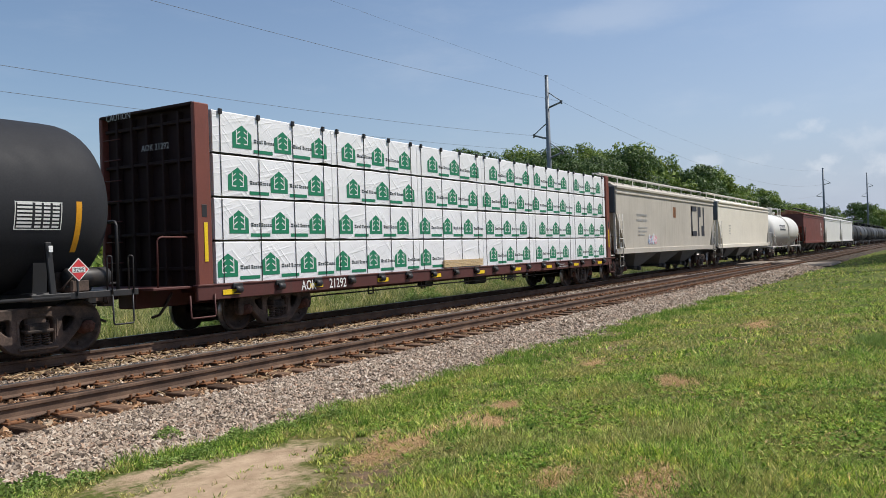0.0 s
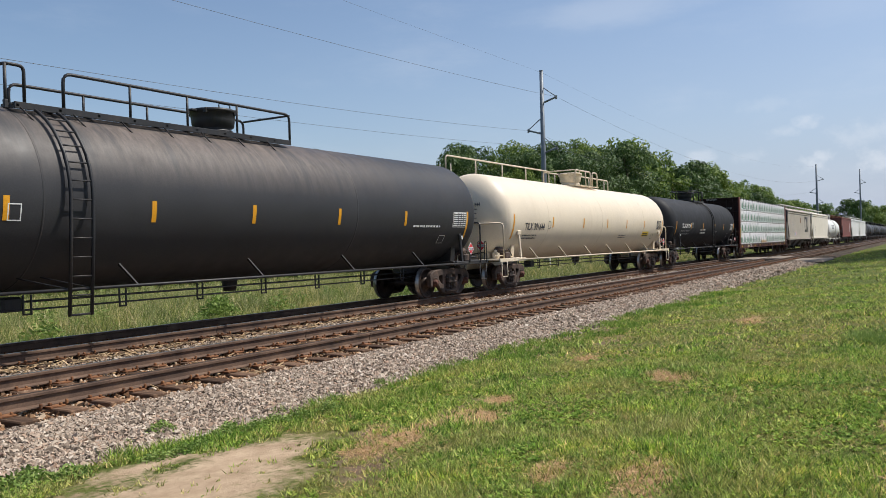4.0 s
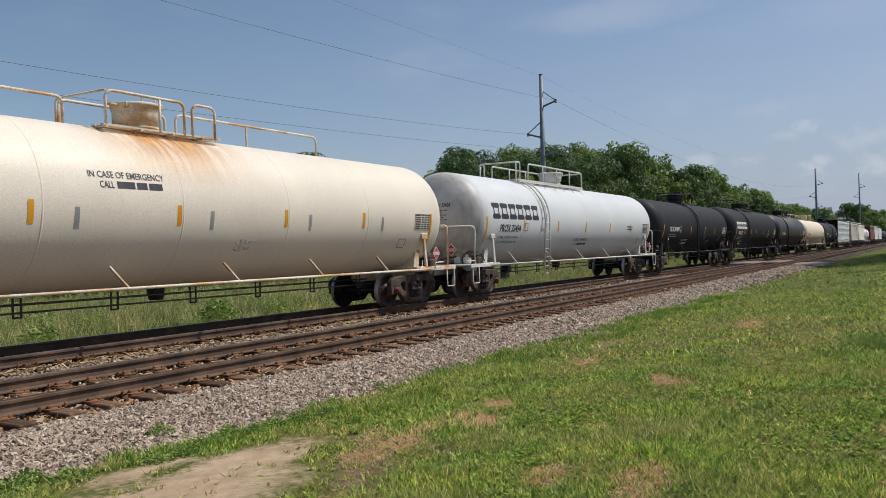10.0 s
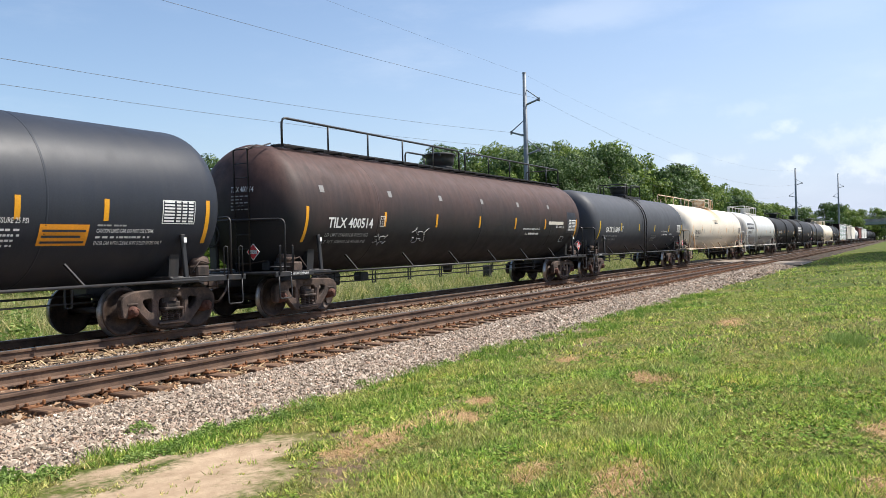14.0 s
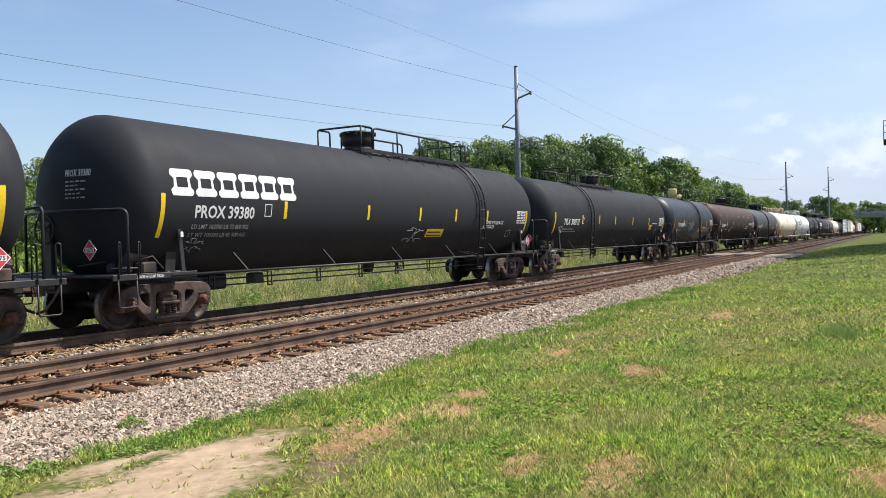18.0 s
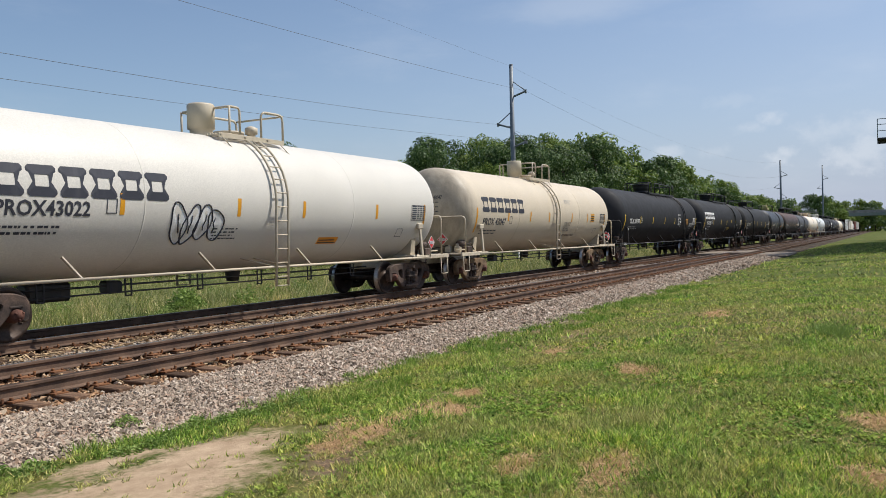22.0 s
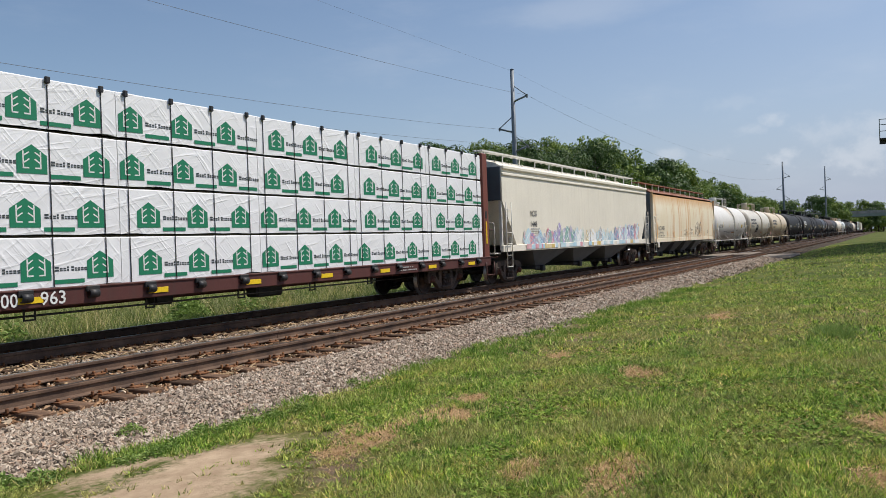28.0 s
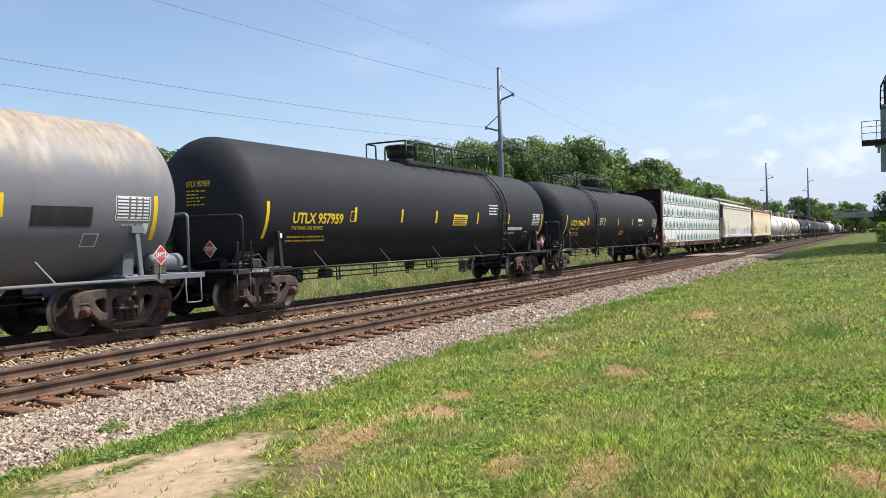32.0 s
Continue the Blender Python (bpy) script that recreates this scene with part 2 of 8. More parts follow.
def stained(name, c, stain, where, rough=0.5, fade=0.12, soot=None):
    """Painted steel with a stain of its own shape: where(k) gives its strength, 0 to 1."""
    k = Look(name)
    col = k.ramp(k.noise(0.6, 5.0), [(0.3, shade(c, 1 - fade)), (0.7, shade(c, 1 + fade))])
    tint = k.ramp(k.noise(3.0, 6.0, 0.65, (2.5, 1.0, 0.5)), [(0.3, shade(stain, 0.6)), (0.7, shade(stain, 1.35))])
    col = k.mix(where(k), col, tint)
    if soot:
        col = k.mix(soot(k), col, (0.10, 0.065, 0.042))
    col = k.mix(1.0, col, k.ramp(k.noise(38.0, 3.0), [(0.35, 0.88), (0.7, 1.06)]), "MULTIPLY")
    return k.done(col, k.ramp(k.noise(2.4, 4.0), [(0.3, rough - 0.08), (0.7, rough + 0.12)]), 0.0, k.noise(3.0, 3.0), 0.035, 0.02, 0.3)


def dusty_top(level, soft, wave):
    def where(k):
        h = k.math("ADD", k.axis(2), k.math("MULTIPLY", k.math("SUBTRACT", k.noise(0.9, 5.0, 0.6, (1.0, 0.2, 0.6)), 0.5), wave))
        return k.ramp(k.math("MULTIPLY", k.math("SUBTRACT", h, level), 1 / soft), [(0.0, 0.0), (1.0, 1.0)])
    return where


def runs_below(x0, width, top):
    """Rust that has run down from a fitting at x0 on the top of a tank."""
    def where(k):
        near = k.ramp(k.math("ABSOLUTE", k.math("DIVIDE", k.math("SUBTRACT", k.axis(0), x0), width)), [(0.25, 1.0), (1.0, 0.0)])
        high = k.ramp(k.math("SUBTRACT", k.axis(2), top - 1.5), [(0.0, 0.0), (0.95, 1.0)])
        run = k.ramp(k.noise(1.0, 6.0, 0.65, (4.0, 0.6, 0.25)), [(0.30, 0.0), (0.50, 1.0)])
        return k.math("MULTIPLY", k.math("MULTIPLY", near, high), run)
    return where


def grimy_shaded_head(half):
    """A brownish film over the trailing head, road dirt and painted shade in one, and splashes by the bolster."""
    def where(k):
        head = k.ramp(k.math("SUBTRACT", k.math("MULTIPLY", k.axis(0), -1.0), half + 0.15), [(0.1, 0.0), (0.75, 0.8)])
        blot = k.ramp(k.noise(0.8, 5.0, 0.6), [(0.3, 0.45), (0.6, 1.0)])
        low = k.ramp(k.math("SUBTRACT", 1.75, k.axis(2)), [(0.1, 0.0), (0.7, 0.8)])
        splash = k.math("MULTIPLY", low, k.ramp(k.noise(0.9, 5.0, 0.65), [(0.44, 0.0), (0.6, 1.0)]))
        return k.math("MAXIMUM", k.math("MULTIPLY", head, blot), k.math("MULTIPLY", splash, 0.22))
    return where


def sooty_head(x0):
    """Brown soot in blots low on the tank head about x0."""
    def where(k):
        near = k.ramp(k.math("ABSOLUTE", k.math("DIVIDE", k.math("SUBTRACT", k.axis(0), x0), 1.1)), [(0.3, 1.0), (1.0, 0.0)])
        low = k.ramp(k.math("SUBTRACT", k.axis(2), 1.1), [(0.25, 1.0), (1.0, 0.0)])
        blot = k.ramp(k.noise(1.3, 5.0, 0.6), [(0.42, 0.0), (0.6, 0.9)])
        return k.math("MULTIPLY", k.math("MULTIPLY", near, low), blot)
    return where


BROWN = stained("brown_over_black_paint", (0.020, 0.019, 0.020), (0.075, 0.039, 0.032), dusty_top(2.05, 1.5, 1.5), 0.6)
RUSTY_GREY = stained("rust_topped_grey_paint", (0.165, 0.17, 0.182), (0.36, 0.29, 0.22), dusty_top(2.85, 0.9, 1.6), 0.5)
GREY_FITTINGS = paint("grey_fittings", (0.16, 0.17, 0.19), 0.5, 0.1, (0.1, 0.08, 0.06), 0.3)
STREAKED = stained("dust_streaked_black_paint", (0.036, 0.036, 0.039), (0.13, 0.105, 0.09), runs_below(-1.0, 7.0, 4.2), 0.5)
RUSTED_CREAM = stained("rust_run_cream_paint", (0.77, 0.69, 0.575), (0.55, 0.27, 0.085), runs_below(0.1, 2.0, 4.3), 0.45, 0.05, sooty_head(-9.2))
SOOTY_SHADED_WHITE = stained("sooty_shaded_white_paint", (0.645, 0.66, 0.665), (0.33, 0.30, 0.26), grimy_shaded_head(8.1), 0.4, 0.05, sooty_head(-9.1))
RUST_FITTINGS = mottled("rust_stained_cream_fittings", [(0.46, (0.72, 0.64, 0.52)), (0.60, (0.60, 0.38, 0.20)), (0.76, (0.42, 0.20, 0.08))], 1.6, 0.6, 0.15, 30.0, 0.004)
STAINED_WHITE = stained("rust_stained_white_paint", (0.75, 0.73, 0.70), (0.60, 0.44, 0.27), runs_below(0.4, 1.7, 4.3), 0.42, 0.05)
# the film also darkens the head that faces away from the sun
GRIMY_SHADED_BUFF = stained("grimy_shaded_buff_paint", (0.61, 0.525, 0.405), (0.25, 0.215, 0.165), grimy_shaded_head(6.6), 0.45, 0.05)
GRIMY_SHADED_PALE = stained("grimy_shaded_off_white_paint", (0.65, 0.62, 0.56), (0.27, 0.24, 0.195), grimy_shaded_head(6.57), 0.42, 0.05)
FITTING_CREAM = paint("cream_fittings", (0.66, 0.56, 0.42), 0.5, 0.1, (0.36, 0.22, 0.12), 0.35)
FITTING_BUFF = paint("dirty_buff_fittings", (0.52, 0.45, 0.34), 0.55, 0.14, (0.24, 0.17, 0.11), 0.45)
# maroon of the bulkheads, with the shade on the end faces put into it
SHADED_BULKHEAD = paint("shaded_bulkhead_maroon", (0.026, 0.014, 0.013), 0.75, 0.25, (0.03, 0.018, 0.014), 0.4, spec=0.2)
POST_RED = paint("red_brown_post_paint", (0.17, 0.050, 0.035), 0.55, 0.15, (0.08, 0.045, 0.035), 0.3)

# ---- mesh helpers ----
class Mb:
    """Collects faces for one mesh."""

    def __init__(self):
        self.v, self.f, self.s = [], [], []

    def add(self, verts, faces, smooth=False):
        n = len(self.v)
        self.v.extend(tuple(p) for p in verts)
        self.f.extend(tuple(i + n for i in f) for f in faces)
        self.s.extend([smooth] * len(faces))
        return self

    def box(self, c, size, b=0.0, m=None):
        """A box at c, its edges chamfered by b, turned by the matrix m."""
        hx, hy, hz = (k / 2 for k in size)
        b = min(b, hx * 0.9, hy * 0.9, hz * 0.9)
        if b <= 0:
            vs = [(x, y, z) for x in (-hx, hx) for y in (-hy, hy) for z in (-hz, hz)]
            fs = [(0, 1, 3, 2), (4, 6, 7, 5), (0, 4, 5, 1), (2, 3, 7, 6), (0, 2, 6, 4), (1, 5, 7, 3)]
        else:
            vs, idx = [], {}
            for sx in (-1, 1):
                for sy in (-1, 1):
                    for sz in (-1, 1):
                        for a, p in enumerate(((hx, hy - b, hz - b), (hx - b, hy, hz - b), (hx - b, hy - b, hz))):
                            idx[sx, sy, sz, a] = len(vs)
                            vs.append((sx * p[0], sy * p[1], sz * p[2]))
            fs = []
            ring = ((-1, -1), (1, -1), (1, 1), (-1, 1))
            for s in (-1, 1):
                o = ring if s > 0 else ring[::-1]
                fs.append(tuple(idx[s, p, q, 0] for p, q in o))
                fs.append(tuple(idx[q, s, p, 1] for p, q in o))
                fs.append(tuple(idx[p, q, s, 2] for p, q in o))
            for p in (-1, 1):
                for q in (-1, 1):
                    k = (idx[p, q, -1, 0], idx[p, q, 1, 0], idx[p, q, 1, 1], idx[p, q, -1, 1])
                    fs.append(k if p * q < 0 else k[::-1])
                    k = (idx[-1, p, q, 1], idx[1, p, q, 1], idx[1, p, q, 2], idx[-1, p, q, 2])
                    fs.append(k if p * q < 0 else k[::-1])
                    k = (idx[q, -1, p, 2], idx[q, 1, p, 2], idx[q, 1, p, 0], idx[q, -1, p, 0])
                    fs.append(k if p * q < 0 else k[::-1])
                    for r in (-1, 1):
                        k = (idx[p, q, r, 0], idx[p, q, r, 1], idx[p, q, r, 2])
                        fs.append(k if p * q * r > 0 else k[::-1])
        c = Vector(c)
        return self.add([(m @ Vector(p) if m else Vector(p)) + c for p in vs], fs)

    def pipe(self, pts, r, n=6, caps=True, smooth=True):
        """A round bar along a line of points."""
        pts = [Vector(p) for p in pts]
        rings = []
        for i, p in enumerate(pts):
            d = (pts[min(i + 1, len(pts) - 1)] - pts[max(i - 1, 0)]).normalized()
            a = d.cross(Vector((0.31, 0.2, 0.93)) if abs(d.z) < 0.9 else Vector((1, 0.1, 0))).normalized()
            e = d.cross(a)
            rr = r[i] if isinstance(r, (list, tuple)) else r
            rings.append([p + (a * math.cos(k * math.tau / n) + e * math.sin(k * math.tau / n)) * rr for k in range(n)])
        fs = [(i * n + k, i * n + (k + 1) % n, (i + 1) * n + (k + 1) % n, (i + 1) * n + k) for i in range(len(pts) - 1) for k in range(n)]
        self.add([q for g in rings for q in g], fs, smooth)
        if caps:
            m = len(self.v) - n * len(pts)
            self.f += [tuple(m + k for k in range(n))[::-1], tuple(m + (len(pts) - 1) * n + k for k in range(n))]
            self.s += [False, False]
        return self

    def lathe(self, prof, c=(0, 0, 0), axis="z", n=32, smooth=True):
        """Turns a profile of (along, radius) about an axis through c."""
        c = Vector(c)

        def at(a, r, k):
            w = k * math.tau / n
            u, v = r * math.cos(w), r * math.sin(w)
            return c + Vector({"x": (a, u, v), "y": (u, a, v), "z": (u, v, a)}[axis])
        vs = [at(a, r, k) for a, r in prof for k in range(n)]
        fs = [(i * n + k, (i + 1) * n + k, (i + 1) * n + (k + 1) % n, i * n + (k + 1) % n) for i in range(len(prof) - 1) for k in range(n)]
        if axis != "y":
            fs = [f[::-1] for f in fs]
        return self.add(vs, fs, smooth)

    def prism(self, poly, lo, hi, plane="xz"):
        """Pushes a flat outline (counter-clockwise or not) through from lo to hi."""
        def at(p, d):
            return {"xz": (p[0], d, p[1]), "yz": (d, p[0], p[1]), "xy": (p[0], p[1], d)}[plane]
        n = len(poly)
        vs = [at(p, lo) for p in poly] + [at(p, hi) for p in poly]
        fs = [tuple(range(n)), tuple(range(2 * n - 1, n - 1, -1))] + [(k, k + n, (k + 1) % n + n, (k + 1) % n) for k in range(n)]
        return self.add(vs, fs)

    def mesh(self, name, material):
        me = bpy.data.meshes.new(name)
        me.from_pydata([tuple(p) for p in self.v], [], self.f)
        me.polygons.foreach_set("use_smooth", self.s)
        me.materials.append(material)
        bm = bmesh.new()
        bm.from_mesh(me)
        if len(bm.faces) < 6000:
            bmesh.ops.recalc_face_normals(bm, faces=bm.faces)
            bm.to_mesh(me)
        bm.free()
        me.update()
        return me


def soup(name, verts, tris, material, smooth=False):
    """A mesh of very many small pieces from arrays."""
    me = bpy.data.meshes.new(name)
    me.vertices.add(len(verts))
    me.vertices.foreach_set("co", np.asarray(verts, np.float32).ravel())
    me.loops.add(tris.size)
    me.loops.foreach_set("vertex_index", np.asarray(tris, np.int32).ravel())
    k = tris.shape[1]
    me.polygons.add(len(tris))
    me.polygons.foreach_set("loop_start", np.arange(0, tris.size, k, dtype=np.int32))
    me.polygons.foreach_set("use_smooth", np.full(len(tris), smooth))
    me.materials.append(material)
    me.update(calc_edges=True)
    me.validate()
    return me


def part(name, shape, material, parent, label="", at=None):
    """One mesh object under a thing or a part. shape: an Mb, or a mesh that is shared."""
    ob = new(name, shape.mesh(name, material) if isinstance(shape, Mb) else shape)
    ob.parent = parent
    if at is not None:
        ob.matrix_basis = at
    return tagged(ob, label)


def thing(name, label, category, group="", at=None, kind=""):
    ob = new(name)
    ob.empty_display_size = 0.3
    if at is not None:
        ob.matrix_basis = at
    return tagged(ob, label, category, group, kind)


KEPT = {}


def once(key, make):
    """Makes a mesh the first time that it is asked for, and shares it after that."""
    if key not in KEPT:
        KEPT[key] = make()
    return KEPT[key]


# ---- plan: x along the tracks, y away from the camera, z from the top of the rails ----
NEAR_Y, TRAIN_Y, HALF_GAUGE = 9.467, 13.354, 0.755
TIE_TOP = -0.19


def ground_z(y):
    if y < 1.0:
        return -0.10
    if y < 6.5:
        return -0.10 - 0.32 * (y - 1.0) / 5.5
    return -0.42


# -- ground --
def make_ground():
    g = Look("grass_ground")
    n1 = g.noise(0.45, 6.0, 0.6)
    n2 = g.noise(2.6, 6.0, 0.65)
    # base darkened to give painted shade in the gaps between grass blades
    base = g.ramp(n1, [(0.3, (0.06, 0.088, 0.017)), (0.5, (0.10, 0.125, 0.028)), (0.72, (0.19, 0.165, 0.055))])
    fine = g.ramp(g.noise(30.0, 5.0, 0.7), [(0.3, 0.5), (0.7, 1.25)])
    col = g.mix(1.0, base, fine, "MULTIPLY")
    bare = g.ramp(n2, [(0.64, 0.0), (0.76, 0.6)])
    col = g.mix(bare, col, (0.19, 0.14, 0.08))
    # the worn path of bare earth by the ballast, and dry bald spots
    x, y = g.axis(0), g.axis(1)
    wob = g.math("ADD", g.math("MULTIPLY", g.math("SUBTRACT", g.noise(1.6, 5.0), 0.5), 1.3), g.math("MULTIPLY", g.math("SUBTRACT", g.noise(11.0, 5.0, 0.7), 0.5), 1.5))

    def spot(cx, cy, rx, ry, turn, edge):
        ca, sa = math.cos(turn), math.sin(turn)
        dx, dy = g.math("SUBTRACT", x, cx), g.math("SUBTRACT", y, cy)
        a = g.math("DIVIDE", g.math("ADD", g.math("MULTIPLY", dx, ca), g.math("MULTIPLY", dy, sa)), rx)
        b = g.math("DIVIDE", g.math("SUBTRACT", g.math("MULTIPLY", dy, ca), g.math("MULTIPLY", dx, sa)), ry)
        d = g.math("SQRT", g.math("ADD", g.math("MULTIPLY", a, a), g.math("MULTIPLY", b, b)))
        return g.ramp(g.math("ADD", d, wob), [(1.0 - edge, 1.0), (1.0, 0.0)])
    earth = g.ramp(g.noise(3.5, 6.0, 0.65), [(0.3, (0.30, 0.21, 0.135)), (0.7, (0.52, 0.39, 0.265))])
    for s in DIRT:
        col = g.mix(spot(*s, 0.55), col, earth)
    soil = g.ramp(g.noise(5.0, 6.0, 0.7), [(0.3, (0.10, 0.068, 0.046)), (0.7, (0.22, 0.155, 0.105))])
    for s in SOIL:
        col = g.mix(spot(*s, 0.8), col, soil)
    dry = g.ramp(g.noise(9.0, 5.0, 0.7), [(0.35, (0.23, 0.135, 0.062)), (0.7, (0.43, 0.285, 0.14))])
    for s in BALD:
        col = g.mix(g.math("MULTIPLY", spot(*s, 0.95), 0.6), col, dry)
    m = g.done(col, 0.95, 0.0, g.noise(24.0, 6.0, 0.7), 0.6, 0.03, 0.1)

    xs = sorted(set([-2500, -1200, -600, -300, -120, -60, -30, -15, -8, -4] + [k * 0.5 for k in range(0, 70)] + list(range(36, 120, 4)) + [130, 160, 200, 260, 340, 450, 600, 900, 1500, 2600]))
    ys = sorted(set([-2500, -1200, -500, -200, -90, -45, -25, -15, -10] + [-7 + 0.5 * k for k in range(28)] + [7.5, 9, 12, 15, 16.5, 17, 18, 20, 22, 25, 28, 32, 38, 50, 80, 150, 300, 700, 1400, 2600]))
    vs = []
    for yy in ys:
        for xx in xs:
            bump = 0.05 * noise.noise((xx * 0.35, yy * 0.35, 0.3)) if abs(yy) < 40 and -5 < xx < 120 else 0
            vs.append((xx, yy, ground_z(yy) + bump))
    w = len(xs)
    fs = [(j * w + i, j * w + i + 1, (j + 1) * w + i + 1, (j + 1) * w + i) for j in range(len(ys) - 1) for i in range(w - 1)]
    ob = new("ground", Mb().add(vs, fs, True).mesh("ground", m))
    tagged(ob, "mown green lawn with dry bald spots beside a railway", "lawn", kind="structure")


DIRT = [(5.35, 5.33, 1.42, 0.66, radians(6)), (4.45, 4.95, 1.15, 1.0, radians(20)), (3.4, 5.4, 1.4, 0.8, 0.0), (4.75, 6.05, 0.85, 0.3, 0.0)]
SOIL = [(5.9, 4.3, 0.85, 0.32, -0.1), (6.5, 4.85, 0.45, 0.3, 0.3), (7.1, 4.38, 0.95, 0.2, 0.0), (5.2, 3.95, 0.8, 0.35, 0.4), (16.4, 6.15, 1.6, 0.35, 0.0), (13.0, 6.2, 0.9, 0.25, 0.1), (14.4, 5.15, 1.3, 0.24, 0.05), (8.0, 4.6, 0.8, 0.16, 0.1)]
BALD = [(10.25, 2.88, 0.62, 0.34, 0.5), (8.44, 4.33, 0.34, 0.18, 0.3), (7.35, 4.0, 0.5, 0.24, 0.5), (5.5, 1.72, 0.62, 0.27, 0.2), (5.43, 2.42, 0.34, 0.17, 0.2),
        (7.7, 0.1, 0.4, 0.2, 0.1), (5.8, 0.05, 0.4, 0.25, 0.3), (17.8, 3.2, 0.9, 0.25, 0.2), (11.9, 4.6, 0.35, 0.15, 0.2)]
make_ground()


# -- ballast and tracks --
def ballast_z(y):
    pts = [(6.45, -0.46), (7.7, -0.265), (8.3, -0.262), (8.65, -0.24), (10.4, -0.24), (11.0, -0.25), (11.41, -0.285), (11.85, -0.25), (15.1, -0.25), (16.6, -0.47)]
    return float(np.interp(y, [p[0] for p in pts], [p[1] for p in pts]))


STONE = varied("ballast_stone", [(0.0, (0.12, 0.09, 0.066)), (0.2, (0.25, 0.195, 0.147)), (0.5, (0.37, 0.295, 0.225)), (0.62, (0.375, 0.255, 0.178)), (0.75, (0.41, 0.333, 0.26)), (0.92, (0.47, 0.387, 0.303)), (1.0, (0.58, 0.50, 0.41))], 0.9, 0.3)
RUSTY_STONE = varied("rust_stained_stone", [(0.0, (0.10, 0.05, 0.025)), (0.35, (0.27, 0.145, 0.072)), (0.65, (0.40, 0.245, 0.135)), (0.85, (0.45, 0.32, 0.21)), (1.0, (0.54, 0.45, 0.34))], 0.9, 0.3)


def make_ballast():
    k = Look("ballast_bed")
    v = k.node("ShaderNodeTexVoronoi")
    v.inputs["Scale"].default_value = 17.0
    k.link(k.co, v.inputs["Vector"])
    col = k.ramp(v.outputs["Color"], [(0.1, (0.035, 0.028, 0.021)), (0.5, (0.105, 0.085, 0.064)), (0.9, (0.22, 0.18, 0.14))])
    # shade in the gaps between stones, painted as darker cell edges
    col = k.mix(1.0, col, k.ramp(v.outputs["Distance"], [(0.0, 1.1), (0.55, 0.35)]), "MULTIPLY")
    rusty = k.ramp(k.noise(0.9, 4.0), [(0.45, 0.0), (0.75, 0.45)])
    col = k.mix(rusty, col, (0.24, 0.13, 0.075))
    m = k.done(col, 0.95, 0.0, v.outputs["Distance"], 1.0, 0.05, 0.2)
    xs = [-200, -60, -20] + [-8 + 0.6 * i for i in range(80)] + list(range(42, 140, 6)) + [160, 220, 320, 500, 800, 1400, 2400]
    ys = [6.45, 6.9, 7.35, 7.75, 8.2, 9, 10, 11, 11.41, 11.85, 13, 14, 15.1, 15.8, 16.6]
    vs = [(x, y + (0.16 * noise.noise((x * 0.8, y, 5)) if y < 7.8 else 0), ballast_z(y) + 0.025 * noise.noise((x * 1.7, y * 1.7, 2))) for y in ys for x in xs]
    w = len(xs)
    fs = [(j * w + i, j * w + i + 1, (j + 1) * w + i + 1, (j + 1) * w + i) for j in range(len(ys) - 1) for i in range(w - 1)]
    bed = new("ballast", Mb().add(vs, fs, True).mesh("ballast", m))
    tagged(bed, "grey crushed stone ballast under two railway tracks", "ballast", kind="structure")

    lump = np.array([(1, 0.2, 0.1), (-1, -0.1, 0), (0.1, 1, 0), (-0.1, -1, 0.2), (0.2, 0.1, 0.85), (0, 0, -0.9)], float)
    faces = np.array([(0, 2, 4), (2, 1, 4), (1, 3, 4), (3, 0, 4), (2, 0, 5), (1, 2, 5), (3, 1, 5), (0, 3, 5)])

    def stones(name, zones, material, label, seed):
        r = np.random.default_rng(seed)
        allv, allf, base = [], [], 0
        for x0, x1, y0, y1, count, size in zones:
            px, py = r.uniform(x0, x1, count), r.uniform(y0, y1, count)
            edge = (py < 6.6) & (r.random(count) < 0.7)
            px, py = px[~edge], py[~edge]
            n = len(px)
            k = np.clip(r.lognormal(-0.28, 0.36, n), 0.3, 1.5)
            s = size * k[:, None, None] * np.array([1.12, 1.0, 0.92]) * r.uniform(0.75, 1.25, (n, 1, 3))
            # a broken stone: six corners, each pushed about by chance
            v = (lump[None] * r.uniform(0.85, 1.15, (n, 6, 1)) + r.uniform(-0.24, 0.24, (n, 6, 3))) * s
            pz = np.array([ballast_z(y) for y in py]) + size * r.uniform(-0.1, 0.7, n)
            a, b = r.uniform(0, 6.28, n), r.uniform(-1.0, 1.0, n)
            ca, sa, cb, sb = np.cos(a)[:, None], np.sin(a)[:, None], np.cos(b)[:, None], np.sin(b)[:, None]
            x2, z2 = v[..., 0] * cb + v[..., 2] * sb, v[..., 2] * cb - v[..., 0] * sb
            x3, y3 = x2 * ca - v[..., 1] * sa, x2 * sa + v[..., 1] * ca
            allv.append(np.stack([x3 + px[:, None], y3 + py[:, None], z2 + pz[:, None]], -1).reshape(-1, 3))
            allf.append((faces[None] + (np.arange(n) * 6)[:, None, None]).reshape(-1, 3) + base)
            base += n * 6
        ob = new(name, soup(name, np.concatenate(allv), np.concatenate(allf), material))
        ob.parent = bed
        tagged(ob, label, kind="stuff")

    stones("ballast_stones", [(3.0, 9.0, 6.35, 8.2, 26000, 0.0295), (9.0, 16.0, 6.35, 8.2, 25000, 0.031), (16.0, 32.0, 6.4, 8.2, 20000, 0.043), (32.0, 62.0, 6.4, 8.2, 8000, 0.07),
                              (5.0, 20.0, 10.5, 12.3, 12000, 0.032), (20.0, 45.0, 10.5, 12.3, 5000, 0.05), (6.0, 40.0, 14.9, 16.3, 2500, 0.06)], STONE, "loose angular grey and pinkish crushed stones", 4)
